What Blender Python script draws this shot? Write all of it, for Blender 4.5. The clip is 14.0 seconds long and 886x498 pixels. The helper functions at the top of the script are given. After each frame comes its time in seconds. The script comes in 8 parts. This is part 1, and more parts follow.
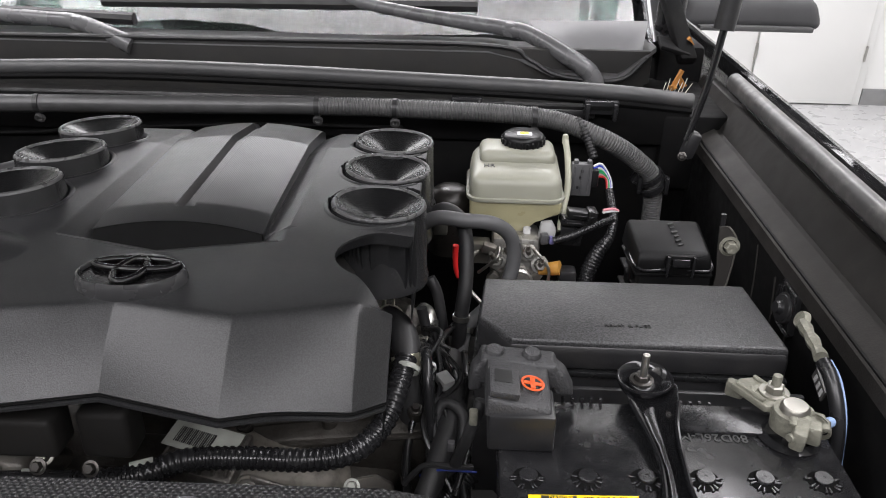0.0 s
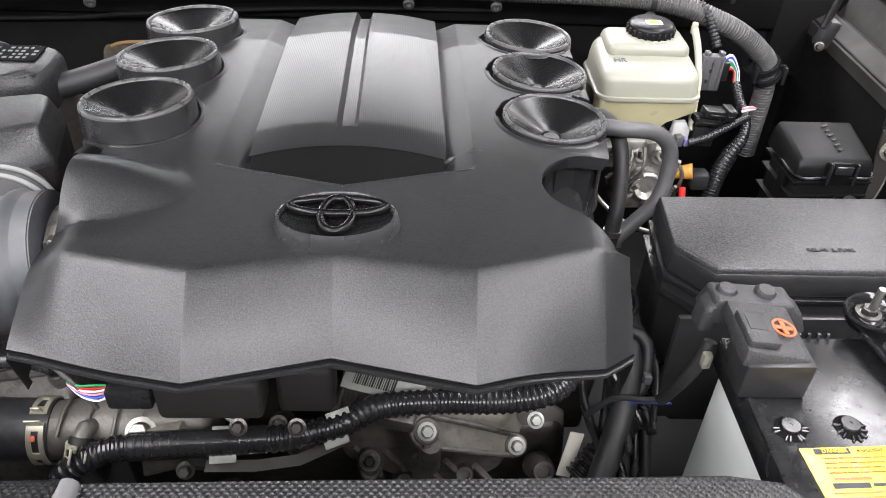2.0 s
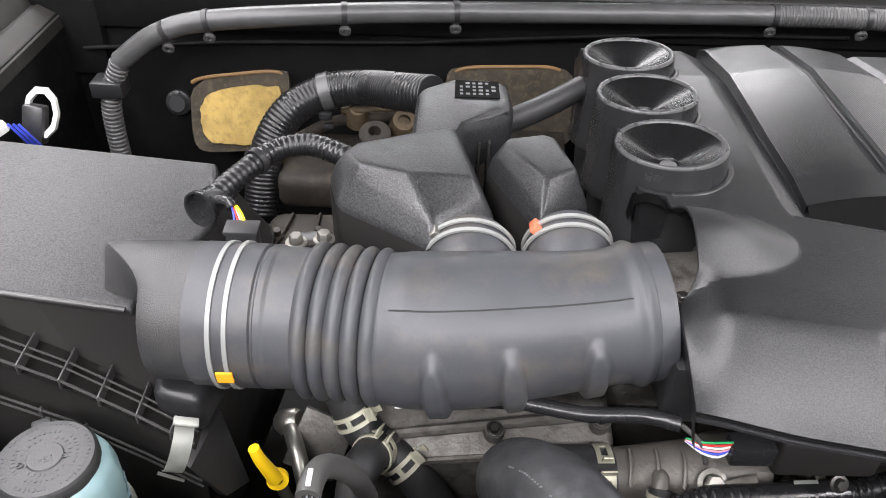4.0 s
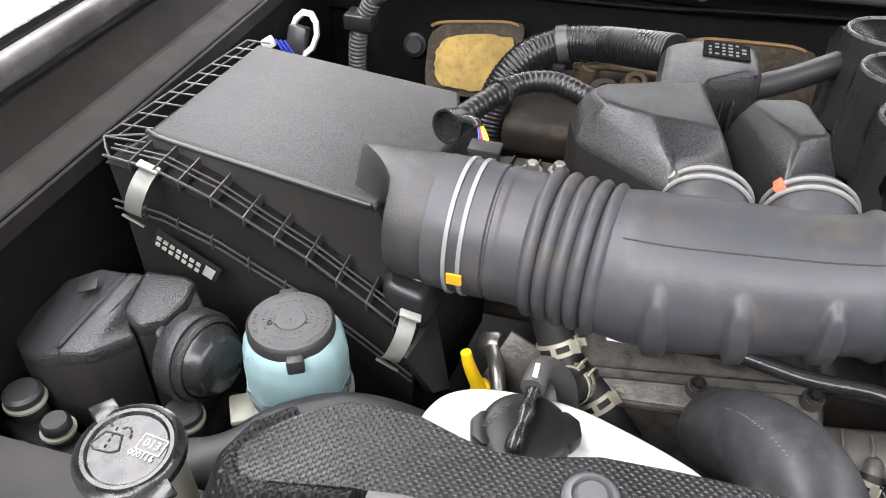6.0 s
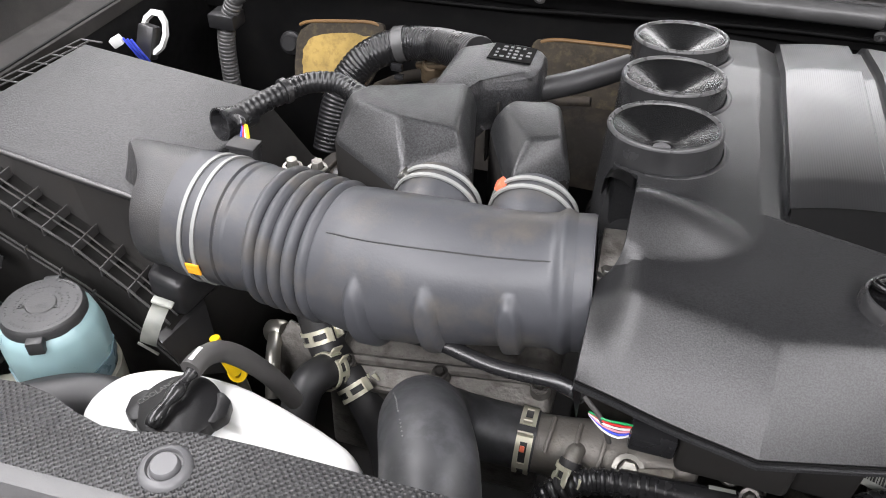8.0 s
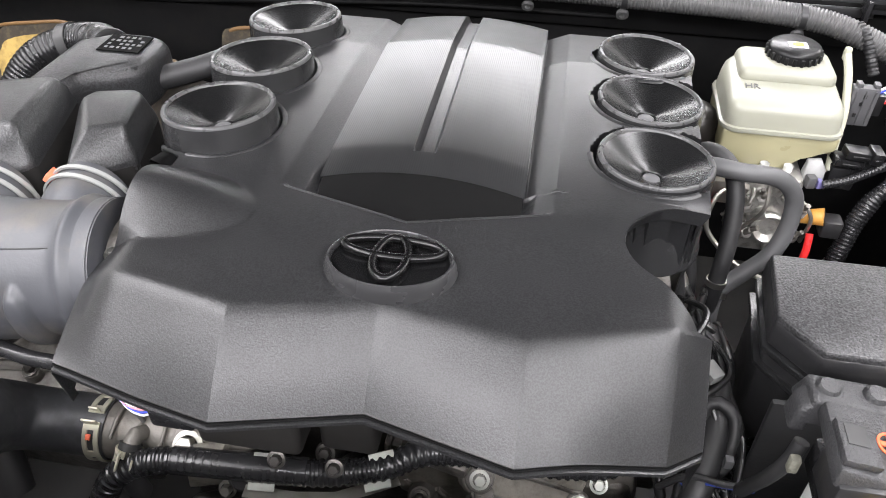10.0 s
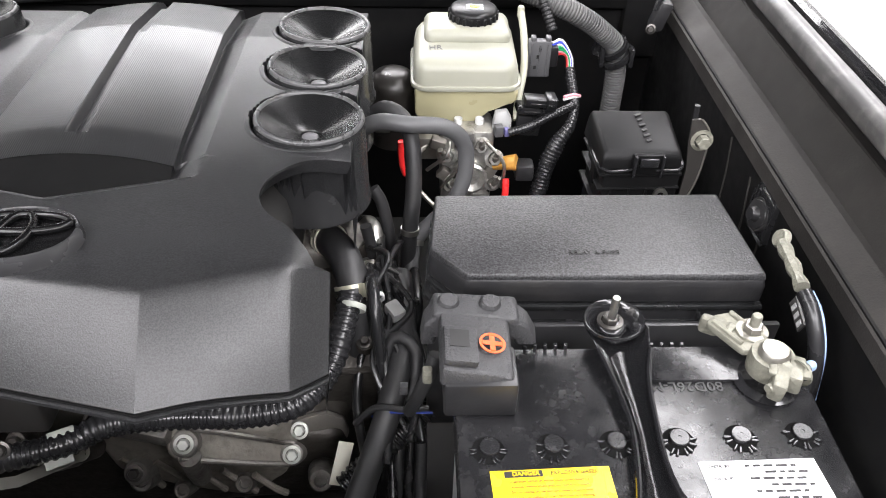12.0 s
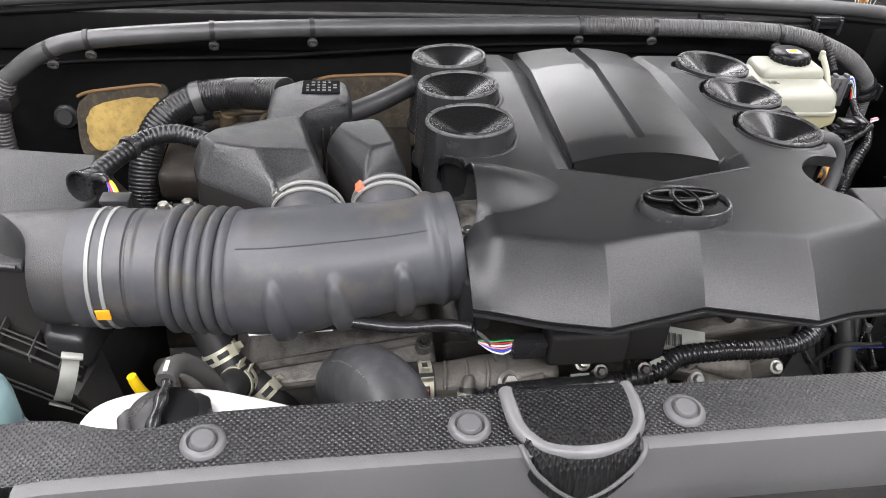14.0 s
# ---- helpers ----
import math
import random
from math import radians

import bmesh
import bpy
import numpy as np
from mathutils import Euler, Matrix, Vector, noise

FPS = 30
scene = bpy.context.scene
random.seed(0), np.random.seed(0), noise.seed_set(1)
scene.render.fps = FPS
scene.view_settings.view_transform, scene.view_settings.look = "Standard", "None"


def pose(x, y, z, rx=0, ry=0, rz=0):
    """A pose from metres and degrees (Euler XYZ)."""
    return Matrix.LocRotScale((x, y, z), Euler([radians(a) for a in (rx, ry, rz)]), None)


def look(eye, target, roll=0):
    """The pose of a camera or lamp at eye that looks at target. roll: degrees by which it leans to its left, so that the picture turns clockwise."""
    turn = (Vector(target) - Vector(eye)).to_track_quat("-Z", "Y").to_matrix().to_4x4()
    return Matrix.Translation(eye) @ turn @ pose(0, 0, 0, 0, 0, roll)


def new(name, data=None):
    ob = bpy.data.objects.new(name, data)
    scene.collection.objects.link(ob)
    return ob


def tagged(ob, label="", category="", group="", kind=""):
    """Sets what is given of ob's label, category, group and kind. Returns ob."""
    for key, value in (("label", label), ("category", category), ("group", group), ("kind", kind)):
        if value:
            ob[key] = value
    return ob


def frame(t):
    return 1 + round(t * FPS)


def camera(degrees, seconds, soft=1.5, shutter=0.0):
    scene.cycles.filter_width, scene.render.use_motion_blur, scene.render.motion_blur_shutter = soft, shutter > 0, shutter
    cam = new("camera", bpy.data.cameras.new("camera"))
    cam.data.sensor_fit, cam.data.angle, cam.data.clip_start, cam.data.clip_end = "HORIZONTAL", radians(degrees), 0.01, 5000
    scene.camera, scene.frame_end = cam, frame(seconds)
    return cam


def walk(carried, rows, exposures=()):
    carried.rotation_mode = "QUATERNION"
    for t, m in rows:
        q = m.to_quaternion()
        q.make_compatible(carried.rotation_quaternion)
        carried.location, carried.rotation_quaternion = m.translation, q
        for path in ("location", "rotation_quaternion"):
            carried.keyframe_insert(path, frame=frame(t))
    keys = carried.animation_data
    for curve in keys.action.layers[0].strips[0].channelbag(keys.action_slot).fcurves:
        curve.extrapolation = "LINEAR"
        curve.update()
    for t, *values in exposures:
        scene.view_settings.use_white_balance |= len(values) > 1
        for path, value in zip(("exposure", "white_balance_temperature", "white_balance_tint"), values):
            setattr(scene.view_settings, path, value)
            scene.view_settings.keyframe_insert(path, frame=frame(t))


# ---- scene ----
cam = camera(59.5, 14.0, soft=1.0)
PATH = [
    (0, (0.052, -0.03, 1.503), (-0.005, 1.744, 0.582), 1.1),
    (0.5, (0.059, 0.047, 1.471), (-0.005, 1.761, 0.443), 1.1),
    (1, (0.036, 0.067, 1.472), (-0.018, 1.717, 0.343), 1.6),
    (1.5, (-0.054, 0.056, 1.501), (-0.058, 1.66, 0.307), 2.1),
    (2, (-0.17, 0.058, 1.517), (-0.083, 1.635, 0.289), 2.7),
    (2.5, (-0.28, 0.066, 1.522), (-0.134, 1.636, 0.292), 3.2),
    (3, (-0.391, 0.08, 1.521), (-0.227, 1.643, 0.284), 3.4),
    (3.5, (-0.517, 0.098, 1.532), (-0.357, 1.66, 0.293), 3.3),
    (4, (-0.618, 0.095, 1.535), (-0.584, 1.663, 0.294), 2.3),
    (4.2, (-0.646, 0.086, 1.53), (-0.677, 1.666, 0.304), 2.6),
    (6.3, (-0.665, 0.039, 1.506), (-1.06, 1.525, 0.227), 1.8),
    (6.5, (-0.655, 0.04, 1.511), (-1.056, 1.521, 0.229), 1.9),
    (7, (-0.617, 0.049, 1.524), (-1.028, 1.525, 0.239), 1.9),
    (7.5, (-0.538, 0.066, 1.525), (-0.964, 1.539, 0.241), 1.6),
    (8, (-0.429, 0.079, 1.534), (-0.857, 1.549, 0.247), 1.3),
    (8.2, (-0.389, 0.083, 1.536), (-0.81, 1.556, 0.25), 1.3),
    (10.3, (-0.088, 0.136, 1.534), (-0.299, 1.642, 0.234), 0.9),
    (10.5, (-0.064, 0.135, 1.538), (-0.253, 1.64, 0.234), 1.0),
    (11, (0.004, 0.134, 1.536), (-0.122, 1.649, 0.235), 0.9),
    (11.5, (0.067, 0.125, 1.532), (0.046, 1.65, 0.237), 1.3),
    (12, (0.053, 0.094, 1.532), (0.131, 1.62, 0.241), 1.7),
    (12.5, (-0.018, 0.021, 1.565), (0.13, 1.545, 0.278), 2.2),
    (13, (-0.167, -0.07, 1.581), (0.012, 1.458, 0.303), 2.4),
    (13.5, (-0.367, -0.094, 1.565), (-0.151, 1.451, 0.312), 3.2),
    (14, (-0.545, -0.079, 1.572), (-0.303, 1.529, 0.407), 3.7),
]
walk(cam, [(t, look(eye, target, roll)) for t, eye, target, roll in PATH],
     exposures=[(0, -0.95), (0.5, -0.84), (1, -0.4), (1.5, -0.1), (2, 0.1), (3, 0.06), (4.2, 0.0), (7.3, 0.0), (8.2, -0.08), (10.3, 0.28), (11.0, 0.26), (11.5, 0.24), (12.5, 0.0), (13.5, -0.12), (14, -0.16)])

# ---- world and lights ----
world = bpy.data.worlds.new("world")
scene.world = world
world.use_nodes = True
world.node_tree.nodes["Background"].inputs[0].default_value = (0.9, 0.95, 1.0, 1)
world.node_tree.nodes["Background"].inputs[1].default_value = 0.25


def lamp(name, at, size, power, rot=(0, 0, 0), colour=(1.0, 0.975, 1.01)):
    data = bpy.data.lights.new(name, "AREA")
    data.shape, data.size, data.size_y, data.energy, data.color = "RECTANGLE", size[0], size[1], power, colour
    ob = new(name, data)
    ob.matrix_world = pose(*at, *rot)
    return ob


# rows of light strips and added fill lamps under the ceiling: (x, y, length along x, length along y, watts)
# last two are unseen additions: one brightens the cover panel, one the wall
LAMP_ROWS = [(-1.75, -0.5, 0.80, 5.6, 225), (1.25, -0.35, 0.55, 5.9, 190), (-0.2, -1.8, 2.6, 0.60, 125), (-1.0, 3.7, 4.4, 2.0, 480), (3.3, 4.0, 0.40, 1.8, 80)]
for lx, ly, sx_, sy_, watts in LAMP_ROWS:
    lamp("ceiling_or_fill_lamp", (lx, ly, 3.10), (sx_, sy_), watts)


# ---- materials ----
def mat(name, colour, rough=0.5, metal=0.0, bump=0.0, bump_scale=400.0, vary=0.15, vary_scale=9.0, dirt=None, dirt_amount=0.0,
        bump_dist=0.001, trans=0.0, coat=0.0, sub=0.0, rough_vary=0.08, emit=0.0, spec=0.5, speckle=0.0, speckle_scale=650.0):
    m = bpy.data.materials.new(name)
    m.use_nodes = True
    nt = m.node_tree
    n, l = nt.nodes, nt.links
    b = n["Principled BSDF"]
    tc = n.new("ShaderNodeTexCoord")
    big = n.new("ShaderNodeTexNoise")
    big.inputs["Scale"].default_value, big.inputs["Detail"].default_value = vary_scale, 6
    l.new(tc.outputs["Object"], big.inputs["Vector"])
    ramp = n.new("ShaderNodeMapRange")
    ramp.inputs[1].default_value, ramp.inputs[2].default_value = 0.3, 0.7
    ramp.inputs[3].default_value, ramp.inputs[4].default_value = 1 - vary, 1 + vary
    l.new(big.outputs[0], ramp.inputs[0])
    mul = n.new("ShaderNodeMix")
    mul.data_type, mul.blend_type = "RGBA", "MULTIPLY"
    mul.inputs[0].default_value = 1
    mul.inputs[6].default_value = (*colour, 1)
    l.new(ramp.outputs[0], mul.inputs[7])
    out = mul.outputs[2]
    if speckle:
        ns = n.new("ShaderNodeTexNoise")
        ns.inputs["Scale"].default_value, ns.inputs["Detail"].default_value = speckle_scale, 1
        l.new(tc.outputs["Object"], ns.inputs["Vector"])
        sr = n.new("ShaderNodeMapRange")
        sr.inputs[1].default_value, sr.inputs[2].default_value = 0.35, 0.65
        sr.inputs[3].default_value, sr.inputs[4].default_value = max(0.0, 1 - speckle), 1 + 1.6 * speckle
        l.new(ns.outputs[0], sr.inputs[0])
        ms = n.new("ShaderNodeMix")
        ms.data_type, ms.blend_type = "RGBA", "MULTIPLY"
        ms.inputs[0].default_value = 1
        l.new(out, ms.inputs[6])
        l.new(sr.outputs[0], ms.inputs[7])
        out = ms.outputs[2]
    if dirt:
        nd = n.new("ShaderNodeTexNoise")
        nd.inputs["Scale"].default_value, nd.inputs["Detail"].default_value, nd.inputs["Roughness"].default_value = vary_scale * 2.7, 10, 0.65
        l.new(tc.outputs["Object"], nd.inputs["Vector"])
        mr = n.new("ShaderNodeMapRange")
        mr.inputs[1].default_value, mr.inputs[2].default_value = 0.48, 0.72
        mr.inputs[3].default_value, mr.inputs[4].default_value = 0, dirt_amount
        l.new(nd.outputs[0], mr.inputs[0])
        mx = n.new("ShaderNodeMix")
        mx.data_type = "RGBA"
        l.new(mr.outputs[0], mx.inputs[0])
        l.new(out, mx.inputs[6])
        mx.inputs[7].default_value = (*dirt, 1)
        out = mx.outputs[2]
    l.new(out, b.inputs["Base Color"])
    rr = n.new("ShaderNodeMapRange")
    rr.inputs[1].default_value, rr.inputs[2].default_value = 0.3, 0.7
    rr.inputs[3].default_value, rr.inputs[4].default_value = max(0.02, rough - rough_vary), min(1, rough + rough_vary)
    n2 = n.new("ShaderNodeTexNoise")
    n2.inputs["Scale"].default_value, n2.inputs["Detail"].default_value = vary_scale * 4, 8
    l.new(tc.outputs["Object"], n2.inputs["Vector"])
    l.new(n2.outputs[0], rr.inputs[0])
    l.new(rr.outputs[0], b.inputs["Roughness"])
    b.inputs["Metallic"].default_value = metal
    b.inputs["Specular IOR Level"].default_value = spec
    if bump:
        nb = n.new("ShaderNodeTexNoise")
        nb.inputs["Scale"].default_value, nb.inputs["Detail"].default_value = bump_scale, 3
        l.new(tc.outputs["Object"], nb.inputs["Vector"])
        bp = n.new("ShaderNodeBump")
        bp.inputs["Strength"].default_value, bp.inputs["Distance"].default_value = bump, bump_dist
        l.new(nb.outputs[0], bp.inputs["Height"])
        l.new(bp.outputs[0], b.inputs["Normal"])
    if trans:
        b.inputs["Transmission Weight"].default_value = trans
    if coat:
        b.inputs["Coat Weight"].default_value = coat
    if sub:
        b.inputs["Subsurface Weight"].default_value = sub
        b.inputs["Subsurface Radius"].default_value = (0.02, 0.02, 0.016)
    if emit:
        b.inputs["Emission Color"].default_value = (*colour, 1)
        b.inputs["Emission Strength"].default_value = emit
    return m


M = {}
M["cover"] = mat("cover_plastic", (0.012, 0.0122, 0.0128), 0.36, bump=1.0, bump_scale=900, bump_dist=0.00018, speckle=0.5, speckle_scale=900, rough_vary=0.03)
M["grain"] = mat("grained_plastic", (0.019, 0.0194, 0.0203), 0.36, bump=1.0, bump_scale=640, bump_dist=0.00062, speckle=0.6, speckle_scale=640)
M["black"] = mat("black_plastic", (0.018, 0.018, 0.019), 0.38, bump=0.15, bump_scale=300, dirt=(0.06, 0.055, 0.05), dirt_amount=0.25)
M["resgrain"] = mat("resonator_plastic", (0.020, 0.0204, 0.0212), 0.36, bump=1.0, bump_scale=620, bump_dist=0.00030, speckle=0.5, speckle_scale=620)
M["satin"] = mat("satin_plastic", (0.013, 0.0133, 0.0138), 0.25, vary=0.1, rough_vary=0.03)
M["gloss"] = mat("gloss_black", (0.012, 0.012, 0.013), 0.12, vary=0.1)
M["cavity"] = mat("bay_black", (0.027, 0.0265, 0.0256), 0.6, dirt=(0.038, 0.035, 0.030), dirt_amount=0.5, spec=0.3)
M["rubber"] = mat("rubber", (0.020, 0.020, 0.021), 0.5, vary=0.25, dirt=(0.05, 0.048, 0.045), dirt_amount=0.3)
M["hose"] = mat("intake_rubber", (0.050, 0.052, 0.058), 0.46, vary=0.2, vary_scale=7, dirt=(0.125, 0.108, 0.082), dirt_amount=0.55, bump=0.12, bump_scale=350)
M["greyhose"] = mat("grey_hose", (0.07, 0.07, 0.072), 0.5)
M["conduit"] = mat("conduit_grey", (0.075, 0.075, 0.075), 0.42, dirt=(0.18, 0.17, 0.16), dirt_amount=0.3)
M["alu"] = mat("cast_aluminium", (0.15, 0.142, 0.130), 0.48, metal=0.55, bump=0.7, bump_scale=260, dirt=(0.035, 0.029, 0.023), dirt_amount=0.9, vary_scale=22)
M["steel"] = mat("bright_steel", (0.48, 0.47, 0.44), 0.33, metal=1.0, bump=0.1, bump_scale=200)
M["zinc"] = mat("oxidised_terminal", (0.21, 0.206, 0.168), 0.5, metal=0.3, bump=1.0, bump_scale=170, bump_dist=0.0018, dirt=(0.34, 0.335, 0.27), dirt_amount=0.7, vary_scale=60)
M["clamp"] = mat("spring_clamp", (0.62, 0.60, 0.48), 0.4, metal=0.5)
M["cream"] = mat("cream_plastic", (0.31, 0.310, 0.255), 0.36, sub=0.3, vary=0.06)
M["white"] = mat("white_plastic", (0.62, 0.62, 0.605), 0.4, sub=0.2, vary=0.04)
M["blue"] = mat("blue_reservoir", (0.27, 0.40, 0.415), 0.33, sub=0.3, vary=0.08)
M["fluidblue"] = mat("blue_fluid", (0.13, 0.20, 0.23), 0.3, vary=0.25, vary_scale=25)
M["case"] = mat("battery_case", (0.70, 0.72, 0.70), 0.45, sub=0.1)
M["yellow"] = mat("yellow", (0.85, 0.55, 0.01), 0.4, vary=0.05)
M["label_yellow"] = mat("yellow_label", (0.9, 0.62, 0.02), 0.25, vary=0.04)
M["label_white"] = mat("white_label", (0.82, 0.82, 0.82), 0.3, vary=0.04)
M["orange"] = mat("orange_red", (0.75, 0.10, 0.02), 0.45)
M["mark"] = mat("orange_mark", (0.85, 0.38, 0.02), 0.5)
M["redmark"] = mat("red_mark", (0.80, 0.17, 0.09), 0.5)
M["red"] = mat("red", (0.7, 0.03, 0.02), 0.35)
M["band"] = mat("clamp_band", (0.27, 0.275, 0.265), 0.5, metal=0.15)
M["foam"] = mat("foam", (0.34, 0.235, 0.070), 0.9, bump=1.0, bump_scale=120, dirt=(0.15, 0.105, 0.04), dirt_amount=0.7, vary=0.25, vary_scale=35)
M["felt"] = mat("brown_felt", (0.034, 0.028, 0.020), 0.95, bump=1.0, bump_scale=160, dirt=(0.11, 0.085, 0.045), dirt_amount=0.6, vary=0.35, vary_scale=40)
M["paint"] = mat("black_paint", (0.0055, 0.0055, 0.0057), 0.6, dirt=(0.011, 0.0102, 0.009), dirt_amount=0.5, spec=0.1, vary_scale=16)
M["bodypaint"] = mat("body_paint", (0.02, 0.02, 0.022), 0.1, coat=1.0)
M["fascia"] = mat("grey_fascia", (0.097, 0.097, 0.097), 0.5, bump=0.2, bump_scale=700)
M["ink"] = mat("ink", (0.012, 0.012, 0.012), 0.5)
M["faint"] = mat("faint_print", (0.12, 0.12, 0.12), 0.5)
M["sticker"] = mat("aged_sticker", (0.30, 0.31, 0.28), 0.45, vary=0.2, vary_scale=40)
M["print"] = mat("grey_print", (0.5, 0.5, 0.5), 0.5)
M["amber"] = mat("amber_edge", (0.17, 0.095, 0.035), 0.5)
M["darkdome"] = mat("painted_steel_dome", (0.022, 0.020, 0.018), 0.34, metal=0.2, vary=0.3, vary_scale=30)
M["wall"] = mat("wall_paint", (0.8, 0.8, 0.78), 0.6, vary=0.03, vary_scale=2)
M["darkwall"] = mat("dark_wall", (0.10, 0.10, 0.105), 0.5, vary=0.06, vary_scale=2)
M["floor"] = mat("epoxy_floor", (0.40, 0.40, 0.40), 0.3, vary=0.06, vary_scale=3)
for key, colour in (("w_red", (0.6, 0.03, 0.03)), ("w_green", (0.02, 0.35, 0.12)), ("w_blue", (0.05, 0.08, 0.6)), ("w_pink", (0.75, 0.3, 0.35)), ("w_white", (0.75, 0.75, 0.75)), ("w_yellow", (0.8, 0.6, 0.02))):
    M[key] = mat(key, colour, 0.4, vary=0.03)
M["w_bluedark"] = mat("dark_blue_wire", (0.02, 0.04, 0.22), 0.4, vary=0.03)
M["seal"] = mat("seal_rubber", (0.055, 0.055, 0.056), 0.42, vary=0.2, dirt=(0.10, 0.095, 0.09), dirt_amount=0.4)
M["fenderseal"] = mat("fender_seal_rubber", (0.10, 0.098, 0.096), 0.36, vary=0.3, dirt=(0.26, 0.25, 0.24), dirt_amount=0.6, vary_scale=14)
M["railpaint"] = mat("dusty_rail_paint", (0.022, 0.0205, 0.019), 0.62, vary=0.15, dirt=(0.046, 0.042, 0.038), dirt_amount=0.5, spec=0.25, bump=0.25, bump_scale=500)
# lit copy of the cowl plastic, the light put into its base colour
M["cowl_lit"] = mat("lit_cowl_plastic", (0.36, 0.36, 0.365), 0.4, vary=0.08, bump=0.2, bump_scale=500)
M["tint"] = mat("tinted_glass", (0.01, 0.011, 0.011), 0.05, vary=0.05)
M["boxblack"] = mat("smooth_black_plastic", (0.019, 0.0183, 0.0175), 0.58, dirt=(0.024, 0.020, 0.016), dirt_amount=0.25, spec=0.12)
M["aluwarm"] = mat("matt_casting", (0.16, 0.15, 0.135), 0.5, metal=0.35, bump=0.5, bump_scale=300, dirt=(0.16, 0.14, 0.11), dirt_amount=0.5, vary_scale=30)
# rim and wall toned up for caught light, cone down for reflected dark
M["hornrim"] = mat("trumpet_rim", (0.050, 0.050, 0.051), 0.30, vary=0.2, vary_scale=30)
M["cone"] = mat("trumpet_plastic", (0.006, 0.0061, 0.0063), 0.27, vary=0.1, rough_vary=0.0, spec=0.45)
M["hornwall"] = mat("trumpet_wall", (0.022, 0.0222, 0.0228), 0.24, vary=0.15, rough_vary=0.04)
M["oilalu"] = mat("oily_casting", (0.045, 0.041, 0.036), 0.5, metal=0.5, bump=0.8, bump_scale=180, dirt=(0.022, 0.018, 0.014), dirt_amount=0.9, vary_scale=26)
# dusty grained plastic, its base also lifted for the grazing gloss
M["dustsheen"] = mat("dusty_sheen_plastic", (0.04, 0.04, 0.041), 0.40, bump=1.0, bump_scale=1000, bump_dist=0.0004, dirt=(0.07, 0.066, 0.06), dirt_amount=0.4)
M["hood"] = mat("hood_inner", (0.008, 0.008, 0.0082), 0.8, spec=0.15, bump=0.4, bump_scale=300)
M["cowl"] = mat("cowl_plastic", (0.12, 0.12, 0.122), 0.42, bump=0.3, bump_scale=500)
M["dash"] = mat("dashboard", (0.05, 0.05, 0.052), 0.6)
M["wiper"] = mat("wiper_paint", (0.13, 0.13, 0.133), 0.26)
M["tape"] = mat("tape_wrap", (0.06, 0.06, 0.06), 0.38, vary=0.2, vary_scale=30, bump=0.6, bump_scale=60)
M["tape_black"] = mat("black_tape", (0.02, 0.02, 0.021), 0.22, bump=0.4, bump_scale=90)
M["gloss_rubber"] = mat("glossy_rubber", (0.016, 0.016, 0.017), 0.25, vary=0.2)
M["hose_black"] = mat("radiator_rubber", (0.028, 0.029, 0.031), 0.45, vary=0.25, vary_scale=25, dirt=(0.10, 0.10, 0.11), dirt_amount=0.4)
M["rubber_black"] = mat("black_conduit", (0.012, 0.012, 0.0126), 0.30, vary=0.2)
M["greyrubber"] = mat("grey_rubber", (0.06, 0.058, 0.056), 0.5)
M["rag"] = mat("dry_leaf", (0.5, 0.22, 0.05), 0.8)
# near-black that carries the shade of recesses and slots; also a label ground
M["inlet"] = mat("shade_and_label_black", (0.005, 0.005, 0.005), 0.85, spec=0.08)
M["badge"] = mat("badge_grey", (0.026, 0.026, 0.027), 0.26)
M["badgegloss"] = mat("badge_black", (0.004, 0.004, 0.0042), 0.22, vary=0.1, rough_vary=0.02, spec=0.3)
M["cap"] = mat("cap_plastic", (0.03, 0.0305, 0.031), 0.42, bump=0.3, bump_scale=600)
M["coolcap"] = mat("coolant_cap", (0.008, 0.008, 0.0084), 0.36, bump=0.1, bump_scale=500, spec=0.3)
M["glosscap"] = mat("glossy_cap", (0.012, 0.012, 0.0125), 0.20, bump=0.15, bump_scale=160, dirt=(0.07, 0.07, 0.07), dirt_amount=0.3, vary_scale=25)
M["grain2"] = mat("grey_grained_plastic", (0.037, 0.037, 0.0385), 0.5, bump=1.0, bump_scale=500)
M["boxdark"] = mat("dark_box_plastic", (0.006, 0.006, 0.0062), 0.42, vary=0.2, spec=0.16)
M["ribgrey"] = mat("worn_rib_plastic", (0.042, 0.041, 0.040), 0.34, vary=0.2)
M["clipsteel"] = mat("dull_zinc_clip", (0.40, 0.41, 0.375), 0.5, metal=0.4, vary=0.2, vary_scale=50)
M["lidtop"] = mat("fine_lid_plastic", (0.017, 0.0172, 0.0178), 0.50, bump=1.0, bump_scale=620, bump_dist=0.0005, speckle=0.6, speckle_scale=620, rough_vary=0.02, vary=0.08)
# grained lid plastic, base lifted to paint the sheen on its top
M["lidgrain"] = mat("sheen_lid", (0.026, 0.026, 0.027), 0.36, bump=1.0, bump_scale=520, bump_dist=0.00042, speckle=0.55, speckle_scale=560)
M["rim"] = mat("worn_rim", (0.135, 0.135, 0.137), 0.38, vary=0.2, vary_scale=40, bump=0.2, bump_scale=700)
M["fluid"] = mat("amber_brake_liquid", (0.36, 0.335, 0.205), 0.34, sub=0.2, vary=0.12)
M["pin"] = mat("pin_plastic", (0.10, 0.10, 0.103), 0.4)
M["battery_top"] = mat("battery_black", (0.012, 0.012, 0.013), 0.22, vary=0.2, dirt=(0.05, 0.05, 0.05), dirt_amount=0.4, vary_scale=20)
M["brownink"] = mat("brown_ink", (0.25, 0.13, 0.02), 0.5)
